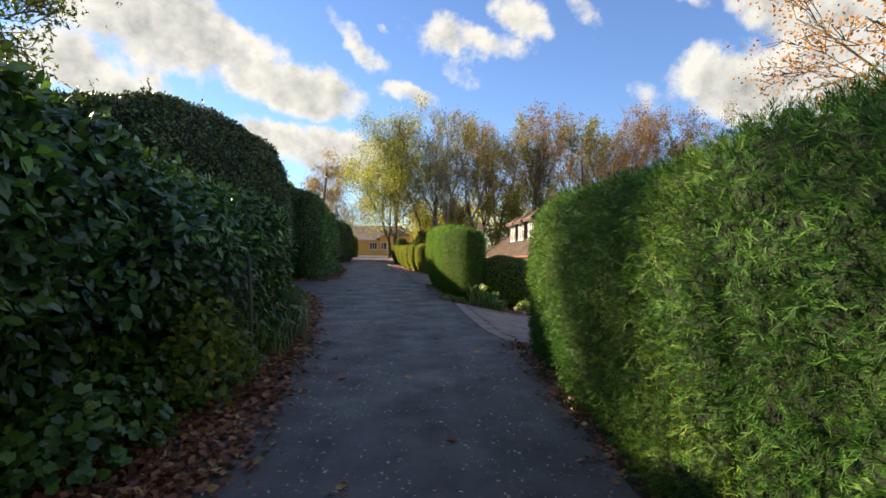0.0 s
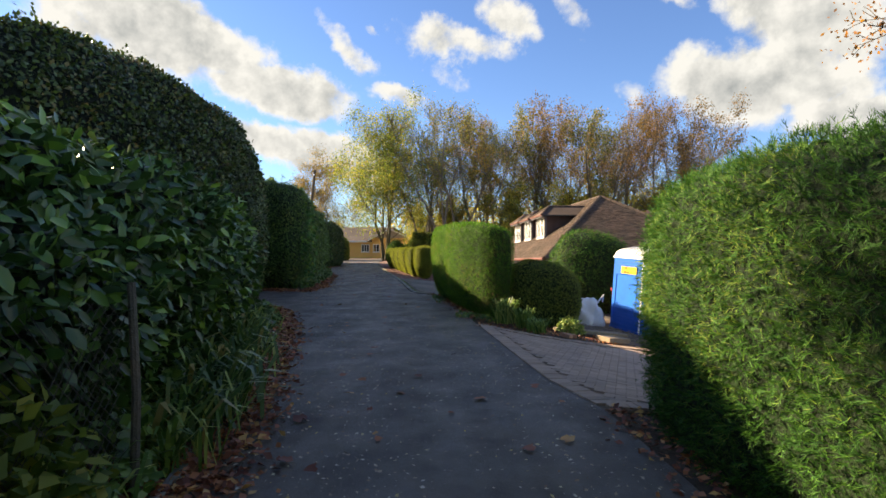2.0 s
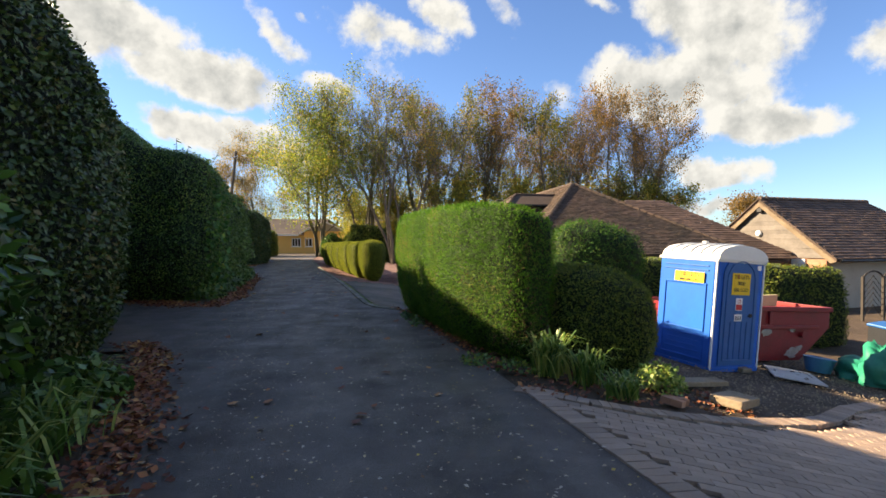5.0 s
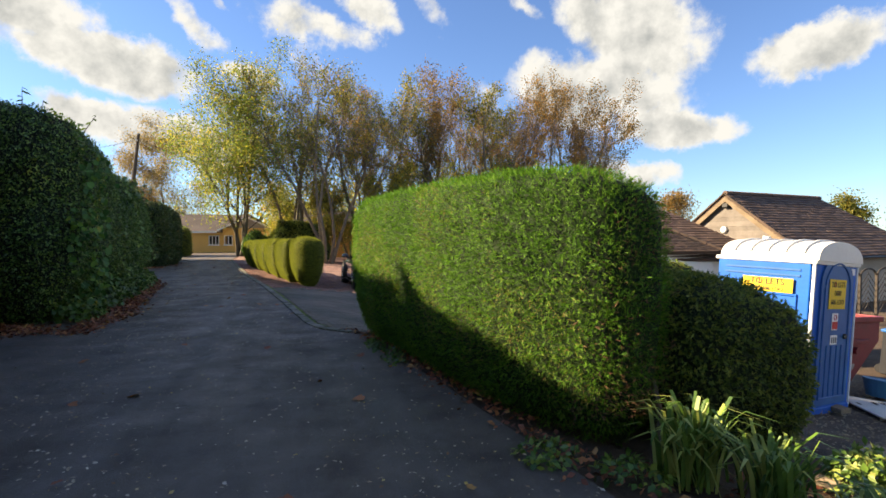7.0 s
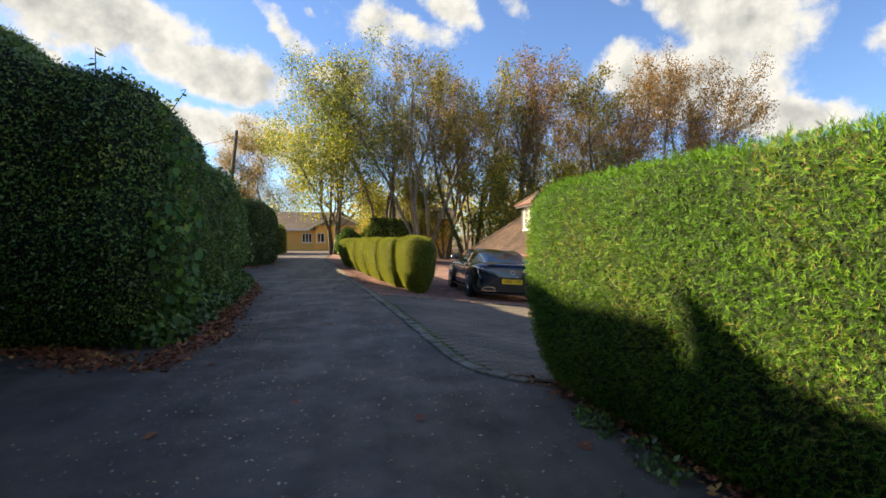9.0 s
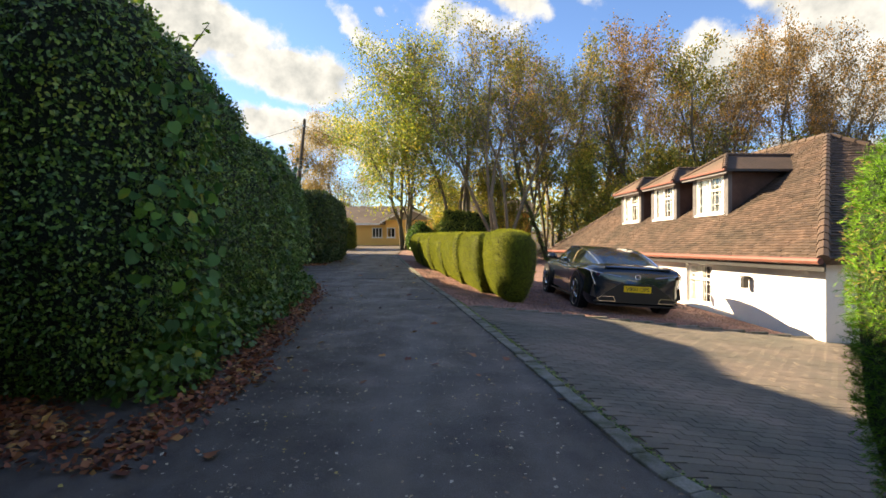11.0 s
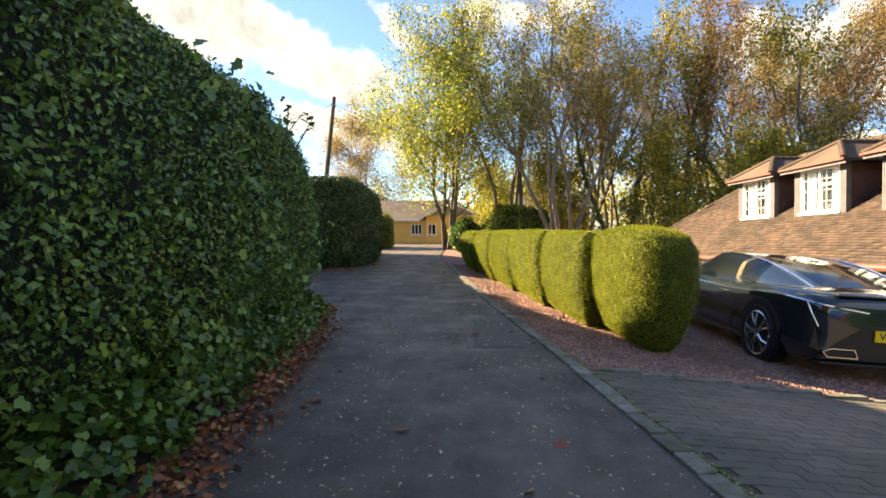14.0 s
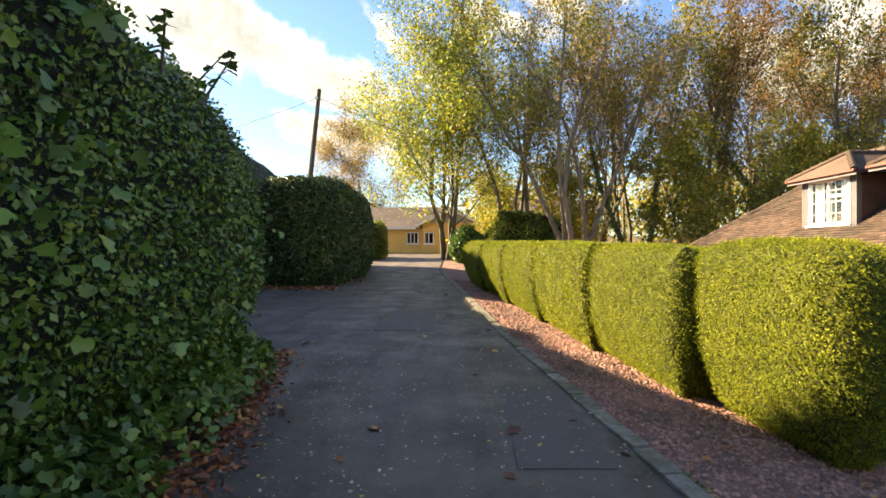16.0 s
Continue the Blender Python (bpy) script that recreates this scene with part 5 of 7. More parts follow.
M["plank"] = mat("muddy_plank", (0.30, 0.23, 0.15), 0.85, 0.3, 3, 30, 0.4)
M["bin_black"] = mat("black_bin_plastic", (0.03, 0.032, 0.036), 0.45, 0.2, 3, 30, 0.05)
M["bin_blue"] = mat("blue_bin_lid", (0.02, 0.14, 0.40), 0.45, 0.1, 3, 30, 0.05)
M["bucket"] = mat("blue_bucket", (0.05, 0.24, 0.42), 0.45, 0.15, 3, 30, 0.05)
M["car_paint"] = mat("dark_blue_car_paint", (0.014, 0.024, 0.036), 0.16, 0.06, 2, 30, 0.0, metal=0.35, spec=0.6, coat=1.0)
M["chrome"] = mat("chrome", (0.75, 0.75, 0.76), 0.12, 0.05, 3, 30, 0.0, metal=1.0)
M["alloy"] = mat("alloy", (0.55, 0.56, 0.58), 0.25, 0.08, 3, 30, 0.0, metal=1.0)
M["rubber"] = mat("tyre_rubber", (0.018, 0.018, 0.02), 0.8, 0.2, 5, 60, 0.2)
M["trim_black"] = mat("black_trim", (0.012, 0.012, 0.014), 0.4, 0.15, 3, 30, 0.02)
M["tail_red"] = mat("red_tail_lamp", (0.07, 0.006, 0.008), 0.12, 0.05, 3, 30, 0.0, coat=0.8)
M["plate_yellow"] = mat("yellow_plate", (0.85, 0.58, 0.02), 0.4, 0.03, 3, 30, 0.0)
M["leather"] = mat("tan_leather", (0.22, 0.16, 0.10), 0.6, 0.15, 3, 30, 0.1)
M["wire"] = mat("cable", (0.04, 0.04, 0.04), 0.6, 0.1, 3, 30, 0.0)
M["pole"] = mat("creosoted_pole", (0.115, 0.085, 0.06), 0.85, 0.3, 2, 30, 0.4)
M["lattice"] = mat("rusty_brown_lattice", (0.05, 0.040, 0.032), 0.8, 0.25, 3, 30, 0.1)


def letters(parent, text, size, material, m, name="lettering", depth=0.002):
    """Raised letters, centred at the pose m in the parent's space."""
    cu = bpy.data.curves.new(name, "FONT")
    cu.body, cu.size, cu.align_x, cu.align_y, cu.extrude = text, size, "CENTER", "CENTER", depth
    tmp = new(name, cu)
    me = bpy.data.meshes.new_from_object(tmp)
    bpy.data.objects.remove(tmp)
    me.materials.clear()
    me.materials.append(material)
    ob = new(name, me)
    ob.parent = parent
    ob.matrix_basis = m
    return ob


def portable_toilet():
    # local x along the front, local y backwards, z up; front corner at the origin
    t = empty("portable_toilet", pose(4.05, 14.72, -0.66, 1.5, 4.0, 15.5), "blue plastic portable toilet with white domed roof and yellow signs", "toilet cabin")
    W, D, H = 1.10, 1.14, 1.76
    part("skid", boxed(0.04, 0.16, 0.0, D, -0.10, 0.0, 0.01), M["trim_black"], t)
    part("skid", boxed(W - 0.16, W - 0.04, 0.0, D, -0.10, 0.0, 0.01), M["trim_black"], t)
    part("base", boxed(-0.01, W + 0.01, -0.01, D + 0.01, 0.0, 0.09, 0.015), M["loo_blue"], t)
    # side walls with pressed panels
    for x0, x1, s in ((0.0, 0.05, -1), (W - 0.05, W, 1)):
        side = part("side_wall", boxed(x0, x1, 0.04, D - 0.02, 0.09, H, 0.01), M["loo_blue"], t)
        xo = x0 if s < 0 else x1
        for y0, y1, z0, z1 in ((0.16, D - 0.14, 0.62, 1.40), (0.16, D - 0.14, 0.16, 0.56)):
            bm = bmesh.new()
            for a, b, c, d in ((y0, y1, z0, z0 + 0.03), (y0, y1, z1 - 0.03, z1), (y0, y0 + 0.03, z0 + 0.03, z1 - 0.03), (y1 - 0.03, y1, z0 + 0.03, z1 - 0.03)):
                box(bm, min(xo, xo + s * 0.018), max(xo, xo + s * 0.018), a, b, c, d, 0.006)
            part("pressed_rib", bm, M["loo_blue"], side)
        for z in (0.28, 0.36, 0.44):
            part("pressed_rib", boxed(min(xo, xo + s * 0.012), max(xo, xo + s * 0.012), 0.24, D - 0.22, z, z + 0.02, 0.004), M["loo_blue"], side)
        for z in (1.60, 1.67):
            part("vent_slot", boxed(min(xo - s * 0.004, xo + s * 0.01), max(xo - s * 0.004, xo + s * 0.01), 0.14, D - 0.12, z, z + 0.022), M["loo_door"], side)
    part("back_wall", boxed(0.05, W - 0.05, D - 0.05, D, 0.09, H, 0.008), M["loo_blue"], t)
    for x in (-0.008, W - 0.020):
        part("corner_trim", boxed(x, x + 0.028, -0.012, 0.022, 0.05, H + 0.02, 0.008), M["white_paint"], t, "white corner strip")
    # front: arched surround, door with pressed panels
    bm = prism([(0.035, 0.09), (W - 0.035, 0.09), (W - 0.035, H - 0.02)] + [(W / 2 + (W / 2 - 0.035) * math.cos(a), H - 0.02 + 0.24 * math.sin(a)) for a in [math.pi * k / 14 for k in range(1, 14)]] + [(0.035, H - 0.02)], 0.0, 0.05)
    part("front_wall", bm, M["loo_blue"], t)
    arch = [(0.15, 0.12), (W - 0.15, 0.12), (W - 0.15, H - 0.22)] + [(W / 2 + (W / 2 - 0.15) * math.cos(a), H - 0.22 + 0.34 * math.sin(a)) for a in [math.pi * k / 14 for k in range(1, 14)]] + [(0.15, H - 0.22)]
    door = part("door", prism(arch, -0.022, -0.002), M["loo_door"], t, "dark blue arched door")
    inner = [(W / 2 + (x - W / 2) * 0.80, 0.95 + (z - 0.95) * 0.90) for x, z in arch]
    bm = bmesh.new()
    tube(bm, [(x, -0.024, z) for x, z in inner] + [(inner[0][0], -0.024, inner[0][1])], 0.012, 6)
    part("door_rib", bm, M["loo_door"], door)
    for x in (0.36, 0.48, 0.62, 0.74):
        part("door_rib", tubed([(x, -0.022, 0.22), (x, -0.022, 0.82)], 0.012, 6), M["loo_door"], door)
    lk = part("latch", tubed([(0.80, -0.02, 0.92), (0.80, -0.045, 0.92)], 0.03, 12), M["trim_black"], door)
    part("lever", boxed(0.72, 0.81, -0.055, -0.042, 0.91, 0.93, 0.004), M["trim_black"], lk)
    # roof: white dome with ribs over a rim
    rim = part("roof_rim", boxed(-0.018, W + 0.018, -0.03, D + 0.018, H, H + 0.05, 0.015), M["loo_roof"], t, "white plastic roof rim")
    prof = [(-0.02, H + 0.045)] + [(W / 2 - (W / 2 + 0.02) * math.cos(math.pi * k / 16), H + 0.045 + 0.24 * math.sin(math.pi * k / 16) ** 0.8) for k in range(1, 16)] + [(W + 0.02, H + 0.045)]
    part("roof_dome", prism(prof, -0.045, D - 0.05), M["loo_roof"], t, "white domed roof")
    for k in range(5):
        y = 0.12 + k * 0.20
        part("roof_rib", tubed([(x, y, z + 0.004) for x, z in prof[1:-1]], 0.022, 6), M["loo_roof"], t)
    part("vent_pipe", tubed([(0.9, D - 0.14, H), (0.9, D - 0.14, H + 0.36)], 0.05), M["loo_roof"], t)
    # signs
    s1 = part("sign", boxed(0.33, 0.75, -0.030, -0.024, 1.25, 1.60, 0.002), M["sign_yellow"], door, "yellow printed hire sign")
    for tx, z, sz, mt in (("TO LETS", 1.535, 0.092, "ink"), ("0800", 1.435, 0.085, "ink"), ("606 LOO", 1.33, 0.085, "ink")):
        letters(s1, tx, sz, M[mt], pose(0.54, -0.031, z, 90, 0, 0))
    letters(s1, "I", 0.10, M["ink_red"], pose(0.462, -0.031, 1.54, 90, 0, -8))
    s2 = part("sign", boxed(-0.030, -0.022, 0.20, 0.78, 1.40, 1.57, 0.002), M["sign_yellow"], t, "yellow printed hire sign")
    letters(s2, "TO LETS", 0.105, M["ink"], pose(-0.034, 0.49, 1.52, 90, 0, -90))
    letters(s2, "0800 606 LOO", 0.06, M["ink"], pose(-0.034, 0.49, 1.435, 90, 0, -90))
    letters(s2, "I", 0.11, M["ink_red"], pose(-0.034, 0.58, 1.525, 90, 0, -90))
    n1 = part("notice", boxed(0.45, 0.60, -0.027, -0.023, 1.00, 1.20), M["white_paint"], door, "small red and white notice")
    part("notice_band", boxed(0.46, 0.59, -0.0305, -0.0275, 1.01, 1.10), M["ink_red"], n1)
    part("notice_ring", tubed([(0.525 + 0.03 * math.cos(a), -0.029, 1.15 + 0.03 * math.sin(a)) for a in [2 * math.pi * k / 12 for k in range(13)]], 0.005, 5), M["ink_red"], n1)
    n2 = part("notice", boxed(0.44, 0.61, -0.027, -0.023, 0.83, 0.94), M["white_paint"], door, "white pictogram notice")
    for x in (0.475, 0.525, 0.575):
        part("pictogram", boxed(x - 0.012, x + 0.012, -0.030, -0.0275, 0.845, 0.915), M["ink"], n2)
    n3 = part("notice", boxed(0.93, 1.02, -0.007, -0.002, 1.66, 1.74), M["white_paint"], t, "small white label")
    # chocks
    c = empty("timber_chock", pose(4.75, 14.82, ground(4.75, 14.82)), "short timber block under the toilet skid", "timber")
    part("timber", boxed(-0.08, 0.08, -0.06, 0.1, 0, 0.06, 0.006), M["plank"], c)


def skip():
    s = empty("skip", pose(6.35, 16.45, ground(6.3, 16.6) + 0.02, 0, 3, 8), "scuffed red steel skip full of boards", "skip")
    # long side seen: outline in x, z; sloping ends
    L, B, H, W = 1.75, 1.0, 1.05, 1.5
    bm = bmesh.new()
    t = 0.02
    o = [(-B, 0), (B, 0), (L, H * 0.62), (L, H), (-L, H), (-L, H * 0.62)]
    lo = [bm.verts.new((x, 0, z)) for x, z in o]
    hi = [bm.verts.new((x, W, z)) for x, z in o]
    bm.faces.new(lo)
    bm.faces.new(hi[::-1])
    for i in range(len(o)):
        if i != 3:
            bm.faces.new((lo[i], hi[i], hi[(i + 1) % 6], lo[(i + 1) % 6]))
    bmesh.ops.recalc_face_normals(bm, faces=bm.faces)
    bmesh.ops.solidify(bm, geom=list(bm.faces), thickness=0.02)
    part("hull", bm, M["skip_red"], s, "scuffed red steel hull")
    part("top_rail", boxed(-L - 0.03, L + 0.03, -0.05, 0.03, H - 0.07, H + 0.02, 0.01), M["skip_red"], s)
    part("top_rail", boxed(-L - 0.03, L + 0.03, W - 0.03, W + 0.05, H - 0.07, H + 0.02, 0.01), M["skip_red"], s)
    part("top_rail", boxed(L - 0.03, L + 0.05, 0.03, W - 0.03, H - 0.07, H + 0.02, 0.01), M["skip_red"], s)
    part("side_rail", boxed(-L + 0.1, L - 0.35, -0.06, -0.002, H * 0.60, H * 0.60 + 0.07, 0.012), M["skip_red"], s)
    for x in (-0.9, 0.15):
        part("stiffener", boxed(x, x + 0.07, -0.05, -0.002, H * 0.69, H - 0.08, 0.01), M["skip_red"], s)
    for x, z in ((-0.55, 0.5), (1.0, 0.52)):
        pin = part("lifting_lug", tubed([(x, -0.09, z), (x, 0.0, z)], 0.06, 12), M["skip_red"], s)
    rng = random.Random(5)
    for x, z, r in ((0.1, 0.55, 0.16), (0.75, 0.60, 0.07), (0.75, 0.16, 0.20), (0.95, 0.25, 0.12), (-0.5, 0.75, 0.14), (-0.75, 0.45, 0.16)):
        bm = bmesh.new()
        n = 14
        vs = [bm.verts.new((x + r * (0.5 + 0.6 * rng.random()) * math.cos(2 * math.pi * k / n), -0.0235, z + 0.6 * r * (0.5 + 0.6 * rng.random()) * math.sin(2 * math.pi * k / n))) for k in range(n)]
        bm.faces.new(vs)
        part("paint_scuff", bm, M["scuff"], s, "chalky scuff mark")
    z0 = s.location.z
    w = empty("door_leaf", pose(6.0, 17.0, z0 + 0.55, 12, 0, 10), "white panelled door leaf standing in the skip", "door")
    part("leaf", boxed(-0.75, 0.35, 0, 0.04, 0, 0.72, 0.006), M["board_white"], w)
    for x0, x1 in ((-0.65, -0.25), (-0.15, 0.25)):
        part("moulding", boxed(x0, x1, -0.012, -0.001, 0.42, 0.64, 0.005), M["white_paint"], w)
    w = empty("insulation_board", pose(6.9, 17.5, z0 + 0.55, 8, 0, 8), "cream board leaning in the skip", "board")
    part("sheet", boxed(-0.9, 0.75, 0, 0.05, 0, 0.62, 0.005), M["board_cream"], w)
    r = empty("rubble", pose(6.4, 17.2, z0 + 0.3), "broken boards and rubble heaped in the skip", "rubble")
    bm = bmesh.new()
    for i in range(60):
        a, b, c = rng.uniform(0.05, 0.3), rng.uniform(0.04, 0.2), rng.uniform(0.02, 0.08)
        box(bm, -a, a, -b, b, -c, c, 0, pose(rng.uniform(-1.0, 1.0), rng.uniform(-0.5, 0.5), rng.uniform(0, 0.45), rng.uniform(0, 180), rng.uniform(0, 60), rng.uniform(0, 360)))
    part("debris", bm, M["plank"], r, kind="stuff")


def ground_pose(x, y, turn=0, lift=0.0):
    e = 0.3
    n = Vector((ground(x - e, y) - ground(x + e, y), ground(x, y - e) - ground(x, y + e), 2 * e)).normalized()
    return Matrix.Translation((x, y, ground(x, y) + lift)) @ n.to_track_quat("Z", "Y").to_matrix().to_4x4() @ pose(0, 0, 0, 0, 0, turn)


def lumpy(rx, ry, rz, seed, rough=0.2, freq=2.5, sub=4):
    bm = bmesh.new()
    bmesh.ops.create_icosphere(bm, subdivisions=sub, radius=1.0)
    for v in bm.verts:
        k = 1 + rough * noise.noise(v.co * freq + Vector((seed, 0, 0))) + rough * 0.4 * noise.noise(v.co * freq * 3)
        v.co = Vector((v.co.x * rx * k, v.co.y * ry * k, max(-0.25, v.co.z) * rz * k))
    return bm


def plot_clutter():
    g = empty("tarpaulin", ground_pose(7.75, 15.55, -25, 0.05), "crumpled green plastic sheeting on the muddy ground", "sheet")
    part("sheet", lumpy(0.75, 0.36, 0.32, 3, 0.5, 1.9), M["green_sheet"], g, smooth=True)
    part("fold", lumpy(0.36, 0.24, 0.58, 8, 0.45, 2.0), M["green_sheet"], g, smooth=True).matrix_basis = pose(-0.62, 0.12, 0.1, 0, 14, 20)
    b = empty("cement_board", ground_pose(5.85, 15.1, -42, 0.01), "dirty white board lying on the mud", "board")
    part("sheet", boxed(-0.85, 0.75, -0.35, 0.35, 0.0, 0.02, 0.004), M["board_white"], b)
    rng = random.Random(9)
    for i in range(14):
        x, y = rng.uniform(-0.7, 0.6), rng.uniform(-0.3, 0.28)
        part("mud_smear", boxed(x, x + rng.uniform(0.06, 0.2), y, y + 0.03, 0.0205, 0.023), M["soil"], b)
    k = empty("bucket", ground_pose(7.25, 16.05, 0, 0.0), "blue plastic builder's bucket beside the skip", "bucket")
    part("tub", tubed([(0, 0, 0), (0, 0, 0.26)], [0.20, 0.26], 20), M["bucket"], k, smooth=False)
    part("rim", tubed([(0.26 * math.cos(a), 0.26 * math.sin(a), 0.26) for a in [2 * math.pi * q / 20 for q in range(21)]], 0.014, 6), M["bucket"], k)
    w = empty("wheelie_bin", ground_pose(11.6, 18.6, 15, 0.0), "black wheelie bin with a blue lid", "bin")
    part("body", prism([(-0.27, 0.0), (0.27, 0.0), (0.31, 0.95), (-0.31, 0.95)], -0.3, 0.3), M["bin_black"], w)
    part("lid", boxed(-0.34, 0.34, -0.36, 0.34, 0.955, 1.02, 0.02), M["bin_blue"], w, "blue lid")
    part("handle", tubed([(-0.25, 0.38, 0.97), (0.25, 0.38, 0.97)], 0.018), M["bin_black"], w)
    for x in (-0.24, 0.24):
        part("wheel", tubed([(x - 0.03, 0.3, 0.1), (x + 0.03, 0.3, 0.1)], 0.1, 14), M["rubber"], w)
    # bulk bag of sand behind the low hedge
    bag = empty("bulk_bag", ground_pose(3.0, 15.9, 20, 0.0), "slumped white woven builder's bag with red printing", "bag")
    part("bag", lumpy(0.62, 0.48, 0.62, 13, 0.25, 2.4), M["bag_white"], bag, smooth=True)
    part("loop", tubed([(-0.35, -0.2, 0.5), (-0.42, -0.3, 0.72), (-0.3, -0.42, 0.55)], 0.02, 6), M["bag_white"], bag)
    part("loop", tubed([(0.45, -0.2, 0.4), (0.6, -0.3, 0.50), (0.62, -0.36, 0.2)], 0.02, 6), M["bag_white"], bag)
    letters(bag, "ford", 0.22, M["ink_red"], pose(0.05, -0.56, 0.25, 78, 0, 5))
    p = empty("scaffold_plank", ground_pose(2.45, 12.95, -72, 0.02), "muddy old plank edging the plant bed", "plank")
    part("plank", boxed(-0.85, 0.85, -0.11, 0.11, 0, 0.06, 0.008), M["plank"], p)
    p = empty("concrete_slab", ground_pose(2.65, 12.3, -60, 0.0), "broken concrete slab at the end of the plank", "slab")
    part("slab", boxed(-0.3, 0.3, -0.16, 0.16, 0, 0.09, 0.012), M["plank"], p)
    for x, y, a in ((1.72, 11.95, 30), (1.80, 12.02, 75)):
        q = empty("loose_brick", ground_pose(x, y, a, 0.0), "loose orange brick on the soil", "brick", "loose bricks by the bed")
        part("brick", boxed(-0.107, 0.107, -0.051, 0.051, 0, 0.065, 0.006), M["orange_brick"], q)
    # arched lattice against the garage wall
    f = empty("trellis", pose(15.2, 22.6, ground(15.2, 22.6), 0, 0, 8), "arched brown lattice screen beside the garage", "trellis")
    for i in range(4):
        x = i * 0.95
        part("post", boxed(x - 0.04, x + 0.04, -0.04, 0.04, 0, 1.5, 0.006), M["lattice"], f)
    for i in range(3):
        x = i * 0.95 + 0.475
        part("arch", tubed([(x + 0.475 * math.cos(a), 0, 1.35 + 0.32 * math.sin(a)) for a in [math.pi * k / 10 for k in range(11)]], 0.03, 6), M["lattice"], f)
        for k in range(6):
            part("slat", tubed([(x - 0.44, -0.01, 0.1 + 0.2 * k), (x + 0.0, -0.01, 0.54 + 0.2 * k)], 0.012, 4), M["lattice"], f)
            part("slat", tubed([(x + 0.44, 0.012, 0.1 + 0.2 * k), (x - 0.0, 0.012, 0.54 + 0.2 * k)], 0.012, 4), M["lattice"], f)


def coupe():
    # local x forwards, y to its left, z up; the middle of the wheelbase on the ground at the origin
    c = empty("sports_coupe", Matrix.Translation((1.15, 28.3, ground(1.15, 28.3))) @ pose(0, 0, 0, 0, 0, 91.5) @ pose(0, 0, 0, 3.7, 0, 0), "dark blue two-door sports coupe parked on pink gravel", "car")
    st = [-2.36, -2.30, -2.15, -1.9, -1.43, -0.9, -0.3, 0.4, 1.0, 1.45, 1.9, 2.2, 2.36, 2.41]
    hwid = [0.74, 0.86, 0.92, 0.95, 0.965, 0.94, 0.91, 0.91, 0.93, 0.95, 0.93, 0.86, 0.72, 0.5]
    belt = [0.86, 0.93, 0.97, 0.99, 0.985, 0.95, 0.93, 0.93, 0.92, 0.89, 0.83, 0.75, 0.66, 0.55]
    floor = [0.36, 0.24, 0.20, 0.19, 0.19, 0.18, 0.18, 0.18, 0.18, 0.18, 0.17, 0.17, 0.2, 0.3]

    def section(i):
        w, zb, zf = hwid[i], belt[i], floor[i]
        m = (zf + zb) / 2
        half = [(0.0, zf), (w * 0.80, zf), (w * 0.95, zf + 0.05), (w * 0.985, m - 0.10), (w * 0.97, m + 0.02), (w, zb - 0.16), (w * 0.985, zb - 0.06), (w * 0.90, zb - 0.005), (w * 0.75, zb + 0.015), (0.0, zb + 0.035)]
        return half
    bm = bmesh.new()
    rings = []
    for i, x in enumerate(st):
        h = section(i)
        full = h + [(-y, z) for y, z in h[-2:0:-1]]
        rings.append([bm.verts.new((x, y, z)) for y, z in full])
    n = len(rings[0])
    for a, b in zip(rings, rings[1:]):
        for k in range(n):
            bm.faces.new((a[k], a[(k + 1) % n], b[(k + 1) % n], b[k]))
    bm.faces.new(rings[0])
    bm.faces.new(rings[-1])
    bmesh.ops.recalc_face_normals(bm, faces=bm.faces)
    bmesh.ops.subdivide_edges(bm, edges=list(bm.edges), cuts=1, smooth=0.6, use_grid_fill=True)
    body = part("body", bm, M["car_paint"], c, "glossy dark blue body", True)
    # cabin: windscreen, roof and fastback in one smooth shell, glass and roof as parts
    gx = [-1.95, -1.5, -1.0, -0.5, 0.0, 0.4, 0.8, 1.15]
    gz = [1.00, 1.13, 1.25, 1.325, 1.345, 1.32, 1.18, 0.965]
    gw = [0.60, 0.60, 0.60, 0.60, 0.61, 0.62, 0.66, 0.72]
    base = [0.70, 0.76, 0.80, 0.83, 0.83, 0.82, 0.80, 0.77]

    def shell(i0, i1, y0, y1, material, name, label, lift=0.0):
        bm = bmesh.new()
        g = []
        for i in range(i0, i1 + 1):
            row = []
            for k in range(9):
                f = y0 + (y1 - y0) * k / 8
                # f from -1 (right sill) over the roof to 1 (left sill)
                a = abs(f)
                s = 1 if f > 0 else -1
                zb = float(np.interp(gx[i], st, belt)) - 0.01
                if a <= 0.6:
                    y, z = gw[i] * (a / 0.6), gz[i] - 0.03 * (a / 0.6) ** 2
                else:
                    q = (a - 0.6) / 0.4
                    y, z = gw[i] + (base[i] - gw[i]) * q, (gz[i] - 0.03) * (1 - q) + min(zb, gz[i] - 0.035) * q
                    y += 0.035 * math.sin(math.pi * q)
                row.append(bm.verts.new((gx[i], s * y, z + lift)))
            g.append(row)
        for r0, r1 in zip(g, g[1:]):
            for k in range(8):
                bm.faces.new((r0[k], r0[k + 1], r1[k + 1], r1[k]))
        bmesh.ops.recalc_face_normals(bm, faces=bm.faces)
        return part(name, bm, material, c, label, True)
    shell(2, 5, -0.6, 0.6, M["car_paint"], "roof", "")
    shell(0, 2, -0.50, 0.50, M["car_glass"], "rear_window", "dark tinted rear glass").visible_shadow = False
    shell(5, 7, -0.56, 0.56, M["car_glass"], "windscreen", "").visible_shadow = False
